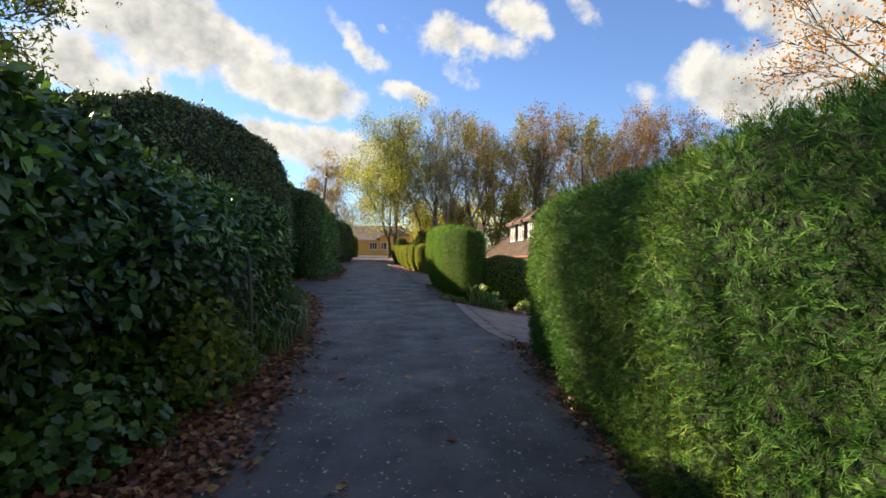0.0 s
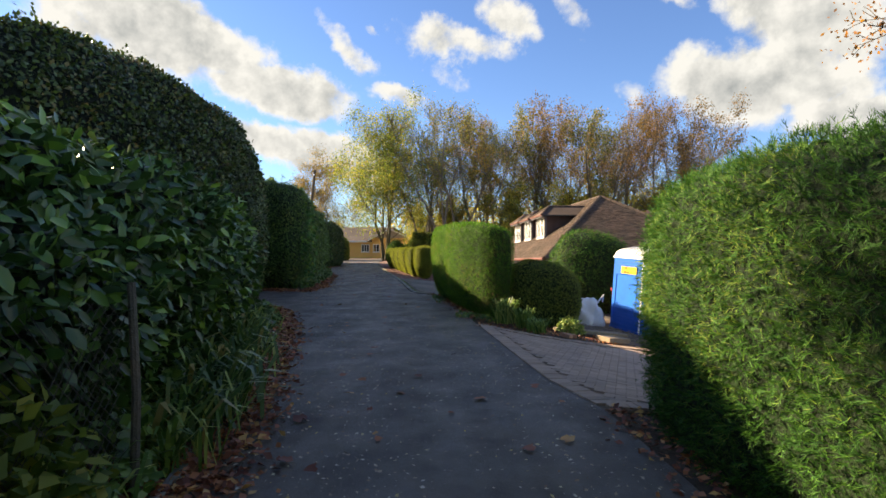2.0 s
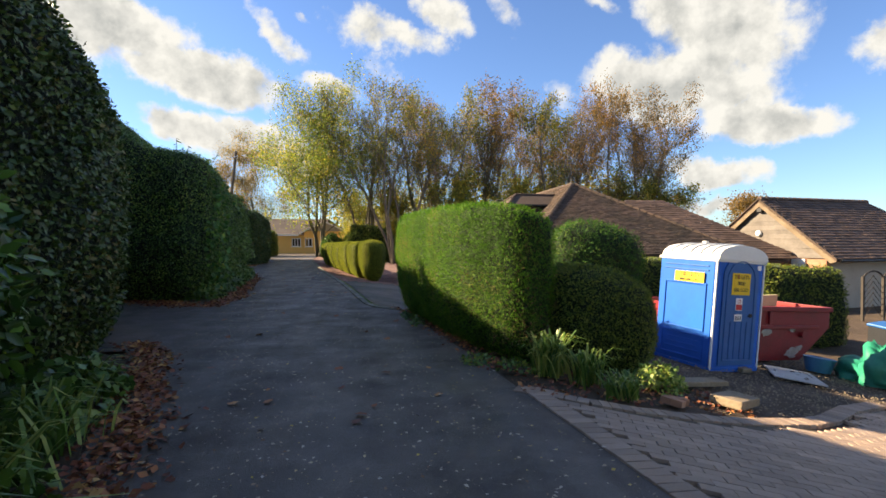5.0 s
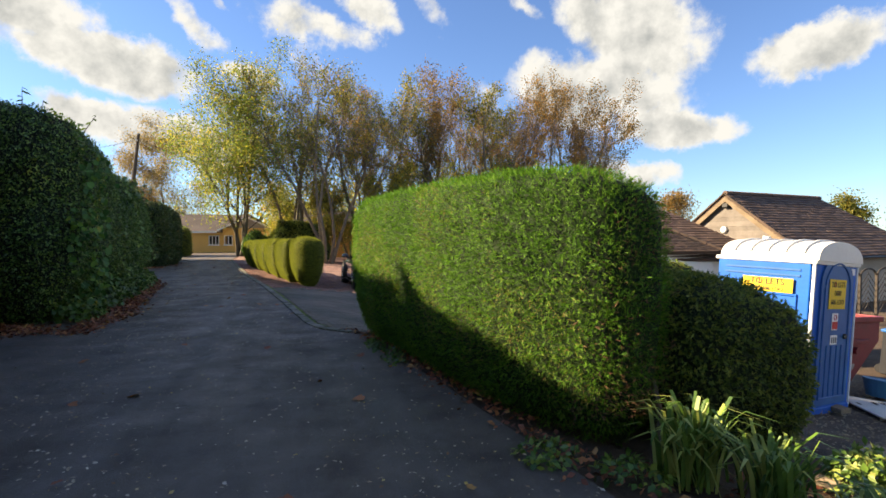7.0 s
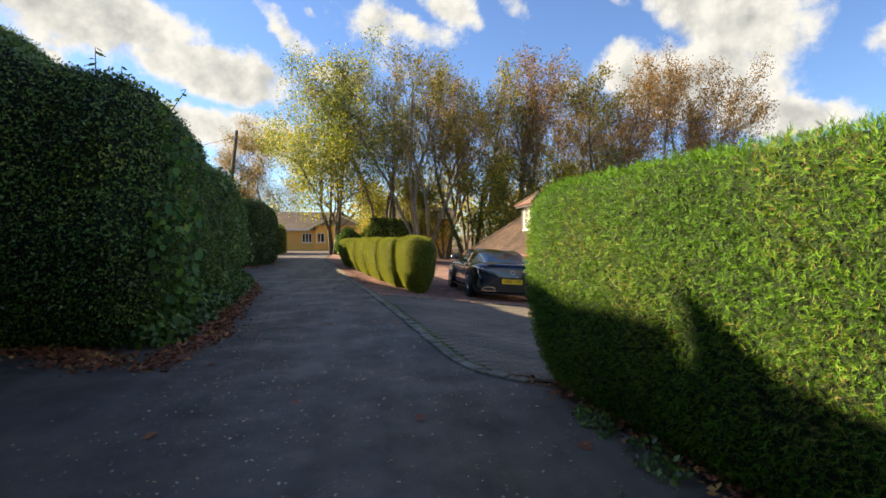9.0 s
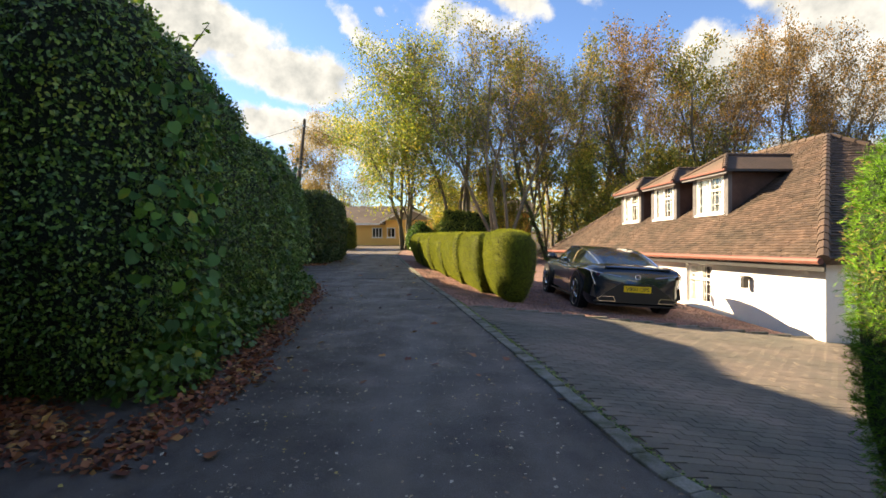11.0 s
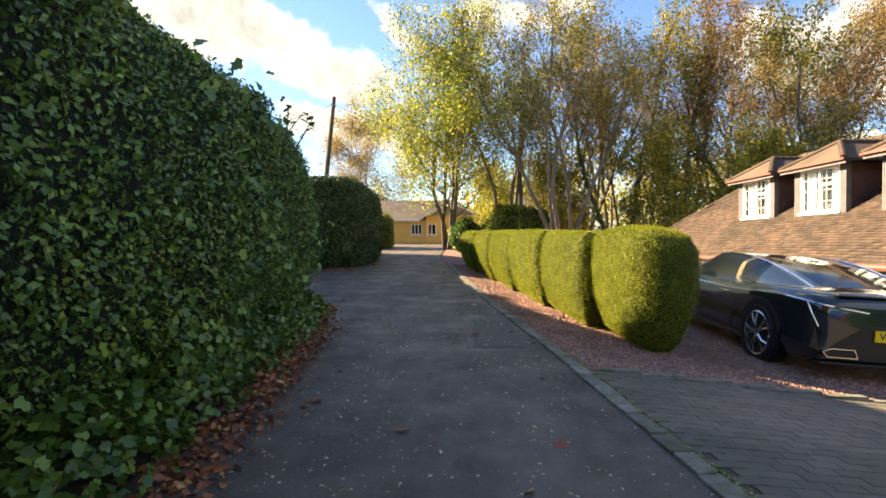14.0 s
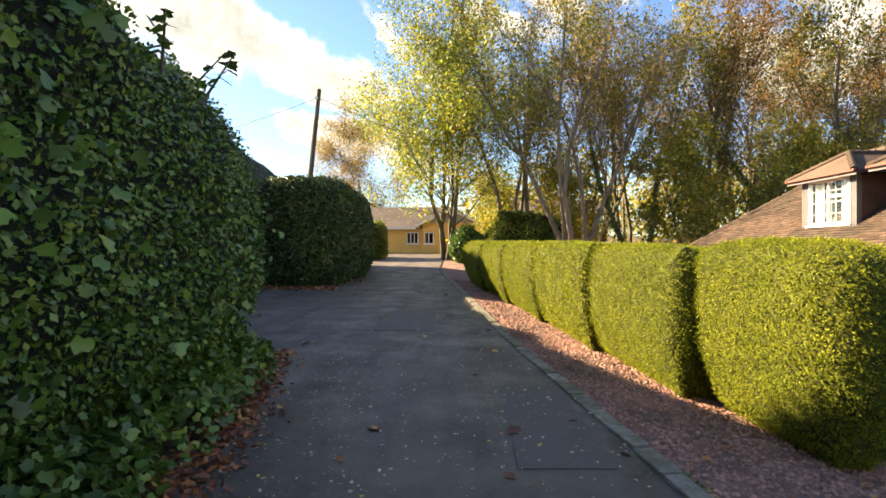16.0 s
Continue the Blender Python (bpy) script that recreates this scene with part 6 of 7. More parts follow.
    for s in (-1, 1):
        shell(0, 2, 0.50 * s, 0.60 * s, M["car_paint"], "roof_pillar", "")
        shell(5, 7, 0.56 * s, 0.62 * s, M["car_paint"], "roof_pillar", "")
        shell(2, 7, 0.60 * s, 1.0 * s, M["car_glass"], "side_window", "").visible_shadow = False
        shell(0, 2, 0.60 * s, 1.0 * s, M["car_paint"], "rear_quarter", "")
        bm = bmesh.new()
        tube(bm, [(gx[i], s * (gw[i] + 0.012), gz[i] - 0.022) for i in range(0, 6)], 0.014, 6)
        part("roof_trim", bm, M["chrome"], c, "chrome roof trim")
        mir = part("door_mirror", lumpy(0.10, 0.13, 0.11, 2, 0.05, 1.0, 2), M["car_paint"], c, smooth=True)
        mir.matrix_basis = pose(0.75, s * 1.0, 1.0)
        part("mirror_arm", boxed(0.72, 0.80, min(s * 0.84, s * 0.94), max(s * 0.84, s * 0.94), 0.95, 0.99), M["trim_black"], c)
        part("sill_trim", boxed(-1.0, 1.0, min(s * 0.915, s * 0.945), max(s * 0.915, s * 0.945), 0.22, 0.255, 0.008), M["trim_black"], c, "black sill strip")
        part("door_seam", tubed([(-0.62, s * 0.928, 0.30), (-0.72, s * 0.934, 0.62), (-0.55, s * 0.918, 0.90)], 0.006, 4), M["trim_black"], c)
        part("door_seam", tubed([(0.86, s * 0.926, 0.30), (0.90, s * 0.932, 0.62), (0.86, s * 0.905, 0.88)], 0.006, 4), M["trim_black"], c)
        part("door_handle", boxed(-0.5, -0.28, min(s * 0.90, s * 0.935), max(s * 0.90, s * 0.935), 0.76, 0.79, 0.008), M["chrome"], c)
        # tail lamp with a bright swage above, exhaust finisher, bumper blade
        part("tail_lamp", prism([(s * 0.34, 0.785), (s * 0.80, 0.845), (s * 0.84, 0.80), (s * 0.42, 0.735)], -2.352, -2.28, "x"), M["tail_red"], c, "slim red tail lamp")
        part("lamp_trim", tubed([(-2.362, s * 0.34, 0.795), (-2.345, s * 0.80, 0.858), (-2.20, s * 0.915, 0.885), (-1.95, s * 0.965, 0.90)], 0.010, 6), M["chrome"], c, "chrome trim over the lamp")
        part("bumper_vent", prism([(s * 0.86, 0.62), (s * 0.90, 0.40), (s * 0.80, 0.36)], -2.33, -2.27, "x"), M["trim_black"], c)
        part("vent_blade", tubed([(-2.24, s * 0.91, 0.875), (-2.29, s * 0.885, 0.76), (-2.33, s * 0.83, 0.62)], 0.009, 6), M["chrome"], c)
        ex = part("exhaust", prism([(s * 0.42, 0.30), (s * 0.74, 0.30), (s * 0.80, 0.36), (s * 0.70, 0.40), (s * 0.46, 0.40)], -2.385, -2.25, "x"), M["chrome"], c, "chrome exhaust finisher")
        part("exhaust_mouth", prism([(s * 0.435, 0.309), (s * 0.737, 0.309), (s * 0.788, 0.36), (s * 0.697, 0.391), (s * 0.468, 0.391)], -2.389, -2.30, "x"), M["trim_black"], ex)
        for x in (-1.43, 1.44):
            wheel(c, x, s)
    # rear: dark valance, plate, badge, spoiler lip
    part("valance", prism([(-0.84, 0.28), (0.84, 0.28), (0.62, 0.47), (0.34, 0.66), (-0.34, 0.66), (-0.62, 0.47)], -2.372, -2.30, "x"), M["trim_black"], c, "black rear valance")
    pl = part("number_plate", boxed(-2.392, -2.374, -0.27, 0.27, 0.50, 0.62, 0.003), M["plate_yellow"], c, "yellow number plate")
    letters(pl, "V800 OPS", 0.112, M["ink"], pose(-2.394, 0, 0.56, 90, 0, -90))
    bm = bmesh.new()
    tube(bm, [(-2.365, 0.055 * math.cos(a), 0.80 + 0.042 * math.sin(a)) for a in [2 * math.pi * k / 16 for k in range(17)]], 0.007, 6)
    part("badge", bm, M["chrome"], c, "plain chrome oval badge")
    part("spoiler", boxed(-2.34, -2.22, -0.66, 0.66, 0.955, 0.985, 0.012), M["car_paint"], c)
    part("diffuser", boxed(-2.36, -2.1, -0.80, 0.80, 0.215, 0.245, 0.01), M["trim_black"], c, "thin black bumper blade")
    for s in (-0.36, 0.36):
        st_ = part("front_seat", boxed(-0.25, 0.25, s - 0.24, s + 0.24, 0.45, 0.62, 0.06), M["leather"], c)
        part("seat_back", boxed(-0.40, -0.26, s - 0.23, s + 0.23, 0.55, 1.16, 0.05), M["leather"], st_)
    part("cabin_floor", boxed(-1.5, 1.0, -0.75, 0.75, 0.42, 0.45), M["trim_black"], c)
    part("dashboard", boxed(0.55, 0.95, -0.72, 0.72, 0.75, 0.94, 0.05), M["trim_black"], c)


def wheel(c, x, s):
    yo, r = s * 0.955, 0.36
    part("wheel_arch", tubed([(x, s * 0.80, r + 0.03), (x, s * 0.972, r + 0.03)], r + 0.055, 28), M["trim_black"], c, "dark wheel arch")
    bm = bmesh.new()
    prof = [(0.27, -0.11), (0.335, -0.12), (0.36, -0.09), (0.36, 0.09), (0.335, 0.12), (0.27, 0.11)]
    n = 28
    rows = [[bm.verts.new((x + q * math.cos(a), s * (0.865 + w), r + q * math.sin(a))) for q, w in prof] for a in [2 * math.pi * k / n for k in range(n)]]
    for i in range(n):
        for k in range(len(prof) - 1):
            bm.faces.new((rows[i][k], rows[i][k + 1], rows[(i + 1) % n][k + 1], rows[(i + 1) % n][k]))
    bmesh.ops.recalc_face_normals(bm, faces=bm.faces)
    w = part("wheel", bm, M["rubber"], c, "low-profile tyre")
    bm = bmesh.new()
    tube(bm, [(x + 0.268 * math.cos(a), s * 0.978, r + 0.268 * math.sin(a)) for a in [2 * math.pi * k / 24 for k in range(25)]], 0.014, 6)
    part("rim", bm, M["alloy"], w, "bright alloy rim")
    part("hub", tubed([(x, s * 0.93, r), (x, s * 0.985, r)], 0.045, 12), M["alloy"], w)
    part("brake_disc", tubed([(x, s * 0.90, r), (x, s * 0.915, r)], 0.19, 20), M["alloy"], w)
    for k in range(10):
        a = 2 * math.pi * (k // 2) / 5 + (0.16 if k % 2 else -0.16)
        part("spoke", tubed([(x + 0.04 * math.cos(a), s * 0.972, r + 0.04 * math.sin(a)), (x + 0.16 * math.cos(a * 1.0), s * 0.985, r + 0.16 * math.sin(a)), (x + 0.265 * math.cos(a + (0.10 if k % 2 else -0.10)), s * 0.976, r + 0.265 * math.sin(a + (0.10 if k % 2 else -0.10)))], [0.022, 0.017, 0.014], 5), M["alloy"], w)


def pole_and_wires():
    p = empty("utility_pole", pose(-10.9, 43.6, 0.1), "leaning dark wooden utility pole with cables", "pole")
    top = (0.75, 0.2, 7.3)
    part("shaft", tubed([(0, 0, -0.3), (0.37, 0.1, 3.6), top], [0.13, 0.11, 0.085], 10), M["pole"], p)
    part("cap", tubed([top, (0.755, 0.2, 7.36)], [0.095, 0.05], 10), M["lead"], p)
    part("insulator", tubed([(0.70, 0.1, 6.95), (0.70, -0.05, 6.95)], 0.05, 8), M["white_paint"], p)
    for tx, ty, tz in ((10.0, 12.0, -1.5), (4.5, 17.0, -4.0), (-14, 6, -1.0)):
        a = Vector((0.72, 0.18, 7.0))
        b = a + Vector((tx, ty, tz))
        pts = [a.lerp(b, k / 10) - Vector((0, 0, 0.5 * math.sin(math.pi * k / 10))) for k in range(11)]
        part("cable", tubed(pts, 0.012, 4), M["wire"], p)


portable_toilet()
skip()
plot_clutter()
coupe()
pole_and_wires()


# ---- small growth, litter and paving ----
def clump(name, label, x, y, n, length, seed, material="grass_blade", spread=0.18, category="plant", lean=0.6, blade=0.012):
    """A tuft of arching blades, each bent at three joints."""
    rng = np.random.default_rng(seed)
    th = empty(name, pose(x, y, ground(x, y)), label, category)
    verts, faces = [], []
    for i in range(n):
        a = rng.uniform(0, 2 * math.pi)
        d = np.array([math.cos(a), math.sin(a), 0])
        s = np.array([-d[1], d[0], 0])
        p = rng.normal(0, spread * 0.4, 3) * np.array([1, 1, 0])
        ln, w, ln_out = length * rng.uniform(0.6, 1.2), blade * rng.uniform(0.7, 1.3), lean * rng.uniform(0.3, 1.2)
        b = len(verts)
        for k, (o, z, ww) in enumerate(((0, 0, 0.8), (0.25, 0.5, 1.0), (0.6, 0.78, 0.8), (1.0, 0.72, 0.05))):
            q = p + d * o * ln * ln_out + np.array([0, 0, z * ln])
            verts += [q - s * w * ww, q + s * w * ww]
        for k in range(3):
            faces.append((b + 2 * k, b + 2 * k + 1, b + 2 * k + 3, b + 2 * k + 2))
    ob = mesh_object("foliage", verts, faces, M[material])
    ob.parent = th
    tagged(ob, kind="stuff")
    return th


def leafy(name, label, boxes, count, size, seed, material, shape="broad", category="plant"):
    """Low growth: leaves heaped over a few rounded mounds (x, y, rx, ry, height)."""
    rng = np.random.default_rng(seed)
    x0, y0 = boxes[0][0], boxes[0][1]
    th = empty(name, pose(x0, y0, ground(x0, y0)), label, category)
    pos, out = [], []
    for i in range(count):
        x, y, rx, ry, h = boxes[rng.integers(0, len(boxes))]
        a, r = rng.uniform(0, 2 * math.pi), math.sqrt(rng.random())
        dx, dy = math.cos(a) * r, math.sin(a) * r
        px, py = x + dx * rx, y + dy * ry
        z = ground(px, py) + h * math.sqrt(max(0.02, 1 - r * r)) * rng.uniform(0.45, 1.0)
        pos.append((px - x0, py - y0, z - ground(x0, y0)))
        out.append((dx, dy, 0.9))
    pos, out = np.array(pos), np.array(out) + unit_random(rng, count) * 0.5
    along = unit_random(rng, count) + np.array(out) * np.array([0.6, 0.6, -0.1])
    me = leaf_mesh("foliage", pos, along, out, size * rng.uniform(0.6, 1.3, count), shape, M[material])
    ob = new("foliage", me)
    ob.parent = th
    tagged(ob, kind="stuff")
    return th


clump("iris_clump", "clump of long arching green blades in the bed", 0.75, 12.72, 150, 0.52, 41, lean=0.7)
clump("iris_clump", "clump of long arching green blades in the bed", 1.05, 12.45, 110, 0.42, 42, lean=0.8)
clump("grass_tuft", "small tuft of pale green grass on the soil", 1.25, 12.0, 90, 0.30, 43, lean=1.0)
leafy("lavender_bush", "small grey-green bush at the edge of the bed", [(1.95, 12.55, 0.26, 0.22, 0.32)], 900, 0.06, 44, "grass_blade", "small")
leafy("ground_ivy", "low weeds at the foot of the clipped hedge", [(0.4, 12.75, 0.25, 0.2, 0.12), (0.0, 13.1, 0.2, 0.2, 0.10), (-0.45, 15.9, 0.14, 0.3, 0.12), (-0.55, 16.6, 0.1, 0.3, 0.1)], 700, 0.05, 45, "ivy")
for i, (x, y, n, l) in enumerate(((-2.45, 6.9, 90, 0.5), (-2.55, 7.6, 120, 0.55), (-2.75, 8.4, 130, 0.55), (-3.0, 9.2, 120, 0.5), (-3.2, 10.0, 120, 0.5), (-3.45, 11.0, 130, 0.5), (-3.75, 12.0, 120, 0.45), (-2.3, 6.2, 80, 0.45), (-2.2, 5.2, 60, 0.4))):
    clump("verge_grass", "tuft of drooping verge grass under the hedge", x, y, n, l, 60 + i, lean=0.9, spread=0.4)
for i, (x, y, n, l) in enumerate(((-2.35, 7.15, 60, 0.62), (-2.5, 7.7, 70, 0.60), (-2.72, 8.3, 80, 0.72), (-2.85, 8.9, 70, 0.66), (-2.3, 6.4, 40, 0.55))):
    clump("stinking_iris", "clump of broad arching dark green iris leaves in the verge", x, y, n, l, 160 + i, "iris_blade", lean=1.0, spread=0.42, blade=0.019)
leafy("bramble", "dark bramble and ivy at the foot of the laurel", [(-2.2, 3.2, 0.35, 0.7, 0.55), (-2.3, 4.6, 0.4, 0.8, 0.6), (-2.5, 5.8, 0.4, 0.7, 0.5), (-2.3, 1.5, 0.3, 1.0, 0.35), (-2.7, 7.0, 0.35, 0.8, 0.45), (-3.1, 9.5, 0.3, 1.0, 0.4), (-3.6, 11.5, 0.35, 1.0, 0.5)], 6000, 0.08, 46, "ivy", "lobed", "shrub")
leafy("hydrangea", "low shrub with yellowing leaves in the verge", [(-2.02, 4.3, 0.26, 0.40, 0.95), (-2.12, 4.9, 0.26, 0.35, 0.85)], 900, 0.10, 47, "maple", "broad", "shrub")
leafy("ground_ivy", "ivy and nettles spilling from the foot of the long hedge", [(-5.02, 20.3, 0.32, 0.6, 0.45), (-5.08, 21.4, 0.32, 0.8, 0.6), (-5.2, 22.4, 0.32, 0.9, 0.55), (-5.36, 23.6, 0.32, 0.9, 0.5), (-5.52, 24.9, 0.34, 0.9, 0.5), (-5.7, 26.2, 0.38, 0.9, 0.5), (-5.95, 27.5, 0.42, 0.8, 0.45), (-6.3, 28.5, 0.4, 0.5, 0.3)], 8000, 0.065, 48, "ivy", "lobed", "shrub")


def hanging(name, label, y0, y1, z0, z1, count, size, seed, shape, x_of, depth=0.16, material="ivy", category="shrub"):
    """Broad leaves hanging out of an upright hedge face that looks towards +x, each on its own short stalk."""
    rng = np.random.default_rng(seed)
    ym = (y0 + y1) / 2
    th = empty(name, pose(x_of(ym), ym, ground(x_of(ym), ym)), label, category)
    cl = np.column_stack([rng.uniform(y0, y1, 26), rng.uniform(z0, z1, 26)])
    k = rng.integers(0, 26, count)
    y = cl[k, 0] + rng.normal(0, 0.17, count)
    z = np.maximum(0.05, cl[k, 1] + rng.normal(0, 0.20, count))
    x = np.array([x_of(v) for v in y]) + rng.normal(0.02, depth * 0.6, count)
    pos = np.column_stack([x, y, z + 0.05]) - np.array(th.location)
    along = unit_random(rng, count) * 0.7 + np.array([0.35, 0, -0.7])
    out = unit_random(rng, count) * 0.85 + np.array([0.8, -0.2, 0.5])
    ob = new("foliage", leaf_mesh("foliage", pos, along, out, size * rng.uniform(0.6, 1.25, count), shape, M[material]))
    ob.parent = th
    tagged(ob, kind="stuff")


def face_x(y):
    return float(np.interp(y, [19.6, 22, 26, 28.2], [-4.82, -5.05, -5.5, -5.85]))


def old_fence():
    """A leaning timber post with a run of sagging chain link, half swallowed by the laurel."""
    f = empty("chain_link_fence", pose(-2.16, 5.7, ground(-2.16, 5.7), 0, 0, 3), "old chain-link fence on a leaning post in the laurel", "fence")
    part("post", tubed([(0, 0, -0.1), (0.01, 0.02, 0.6), (-0.03, 0.05, 1.2)], [0.026, 0.024, 0.022], 8), M["bark"], f, "weathered timber post")
    bm = bmesh.new()
    for k in range(-18, 15):
        for s in (1, -1):
            a, b = (k * 0.07, 0.12), (k * 0.07 + s * 1.0, 1.12)
            pts = []
            for i in range(11):
                t = i / 10
                y, z = a[0] + (b[0] - a[0]) * t, a[1] + (b[1] - a[1]) * t
                if -1.0 <= y <= 0.0:
                    pts.append((-0.03 + 0.02 * math.sin(y * 5), y, z))
            if len(pts) > 1:
                tube(bm, pts, 0.0022, 3, False)
    part("wire_mesh", bm, M["lattice"], f, "rusty brown wire mesh")


hanging("lime_sucker", "broad bright green leaves hanging out of the hedge face", 19.75, 20.9, 0.2, 2.7, 430, 0.105, 49, "round", face_x, 0.2, "hazel")
hanging("sycamore_sapling", "lobed sycamore leaves poking from the hedge", 23.8, 25.4, 1.0, 2.9, 110, 0.095, 50, "lobed", face_x)
hanging("ivy_curtain", "trailing ivy over the lower hedge", 22.0, 28.0, 0.2, 1.6, 500, 0.065, 51, "lobed", face_x)
def dead_corner():
    """Brown sprays over the near face of the clipped hedge, thickest low down at its corner."""
    rng = np.random.default_rng(53)
    n = 1300
    z = 0.25 + 1.45 * rng.random(n) ** 1.3
    x = np.clip(0.70 + rng.normal(0, 0.22, n) * (1.2 - 0.4 * z), 0.2, 1.05)
    y = 13.07 + 0.12 * (x - 0.05) + rng.normal(0, 0.035, n)
    th = empty("dead_foliage", pose(0.6, 13.1, ground(0.6, 13.1)), "dead brown sprays on the corner of the clipped hedge", "foliage")
    pos = np.column_stack([x, y, z + ground(0.6, 13.1)]) - np.array(th.location)
    ob = new("foliage", leaf_mesh("foliage", pos, unit_random(rng, n) + np.array([0, -0.2, 0.3]), unit_random(rng, n) * 0.6 + np.array([0, -1, 0.3]), 0.042 * rng.uniform(0.6, 1.3, n), "spray", M["dead_spray"]))
    ob.parent = th
    tagged(ob, kind="stuff")


dead_corner()
old_fence()


def sapling_shoots(name, label, x, y, z, n, ln, seed, leaf=0.11):
    """Leafy shoots standing up out of a hedge top."""
    rng = np.random.default_rng(seed)
    th = empty(name, pose(x, y, z), label, "shrub")
    bm = bmesh.new()
    pos, al, out = [], [], []
    for i in range(n):
        p = np.array([rng.normal(0, 0.12), rng.normal(0, 0.45), -0.3])
        lean = np.array([rng.normal(0.15, 0.2), rng.normal(0, 0.25), 1.0]) * ln * rng.uniform(0.6, 1.1)
        tube(bm, [tuple(p), tuple(p + lean * 0.5), tuple(p + lean)], [0.012, 0.009, 0.004], 4)
        for k in range(9):
            a = rng.uniform(0, 2 * math.pi)
            pos.append(p + lean * (0.35 + 0.65 * k / 8))
            al.append((math.cos(a), math.sin(a), -0.25))
            out.append((rng.normal(0, 0.3), rng.normal(0, 0.3), 1))
    part("stem", bm, M["bark"], th, kind="stuff")
    m = len(pos)
    ob = new("foliage", leaf_mesh("foliage", np.array(pos), np.array(al), np.array(out), leaf * rng.uniform(0.7, 1.3, m), "lobed", M["ivy"]))
    ob.parent = th
    tagged(ob, kind="stuff")


sapling_shoots("sycamore_shoots", "leafy shoots rising above the hedge top", -5.6, 21.2, 3.2, 9, 0.85, 54)
sapling_shoots("sycamore_shoots", "leafy shoots rising above the hedge top", -5.75, 26.1, 2.75, 4, 0.6, 55)
sapling_shoots("elder_shoots", "thin shoots rising above the high hedge", -5.0, 12.5, 3.9, 12, 0.35, 56, 0.06)
sapling_shoots("laurel_shoots", "bright new laurel shoots on the hedge top", -2.8, 3.9, 2.1, 10, 0.32, 57, 0.13)
tr = empty("hedge_stem", pose(0.90, 13.22, ground(0.9, 13.22)), "bare brown stem at the corner of the clipped hedge", "stem")
part("stem", tubed([(0, 0, -0.05), (0.02, 0, 0.3), (-0.03, 0.08, 0.7)], [0.03, 0.025, 0.02], 8), M["bark"], tr)


def litter(name, label, count, size, seed, material, place, shape="broad", flat=0.35, category="leaves", lift=0.012):
    rng = np.random.default_rng(seed)
    pts = np.array([place(rng) for _ in range(count)])
    z = np.array([ground(x, y) for x, y in pts])
    pos = np.column_stack([pts, z + lift + rng.random(count) * lift])
    a = rng.uniform(0, 2 * math.pi, count)
    along = np.column_stack([np.cos(a), np.sin(a), rng.normal(0, flat * 0.4, count)])
    out = unit_random(rng, count) * flat + np.array([0, 0, 1])
    th = new(name, leaf_mesh(name, pos, along, out, size * rng.uniform(0.5, 1.3, count), shape, M[material]))
    return tagged(th, label, category, kind="stuff")


def laurel_bank(rng):
    y = rng.uniform(-2, 6.5)
    return left_x(y) - 0.75 * rng.random() ** 1.3, y


def left_edge(rng):
    while True:
        y = rng.uniform(-3, 29)
        if not 14.8 < y < 18.6:
            break
    return left_x(y) + rng.normal(0.12, 0.14), y


def hedge_front(rng):
    s = rng.random()
    return -5.0 - 3.8 * s + rng.normal(0, 0.1), 19.2 + 2.6 * s + rng.normal(-0.25, 0.22)


def far_edge(rng):
    if rng.random() < 0.5:
        return rng.uniform(-10, -7.3), 36.4 + rng.normal(-0.2, 0.25)
    y = rng.uniform(36.5, 48)
    return left_x(y) + rng.normal(-0.1, 0.2), y


def right_edge(rng):
    y = rng.uniform(-3, 7.3) if rng.random() < 0.7 else rng.uniform(12.7, 18)
    return kerb_x(y) + rng.normal(0.12, 0.12), y


def on_lane(rng):
    y = rng.uniform(-1, 45)
    a, b = left_x(y), kerb_x(y)
    u = rng.random()
    if rng.random() < 0.55:
        u = np.clip(rng.normal(0.30 if rng.random() < 0.6 else 0.8, 0.12), 0.02, 0.98)
    return a + (b - a) * u, y


def on_gravel(rng):
    y = rng.uniform(25.3, 42)
    return kerb_x(y) + rng.uniform(0.15, 3.2), y


litter("leaf_litter", "drift of brown fallen leaves along the lane's edge", 12000, 0.07, 71, "dead_leaf", left_edge, flat=0.8)
litter("leaf_litter", "dry brown leaves banked under the laurel", 7000, 0.065, 79, "dead_leaf", laurel_bank, flat=0.9, lift=0.03)
litter("leaf_litter", "brown leaves gathered under the front of the long hedge", 2600, 0.075, 72, "dead_leaf", hedge_front, flat=0.8)
litter("leaf_litter", "brown leaves under the far hedge", 1500, 0.09, 73, "dead_leaf", far_edge, flat=0.8)
litter("leaf_litter", "brown leaves and crumbs under the conifer hedge", 2200, 0.06, 74, "dead_leaf", right_edge, flat=0.8)
litter("leaf_litter", "brown leaves caught among the plants in the bed", 520, 0.055, 76, "dead_leaf", lambda rng: (rng.uniform(0.15, 2.6), rng.uniform(11.75, 12.95)), flat=0.8)
litter("fallen_leaves", "scattered pale wet leaves stuck to the asphalt", 9000, 0.030, 75, "pale_leaf", on_lane, flat=0.4)
litter("fallen_leaves", "a few larger brown and yellow leaves on the lane", 170, 0.095, 76, "dead_leaf", on_lane, "lobed", flat=0.35)
litter("grit", "pale grit and leaf scraps on the asphalt", 9000, 0.014, 77, "pale_leaf", on_lane, "small", flat=0.2, category="grit", lift=0.004)
litter("fallen_leaves", "leaves fallen on the gravel", 500, 0.06, 78, "dead_leaf", on_gravel, flat=0.6)


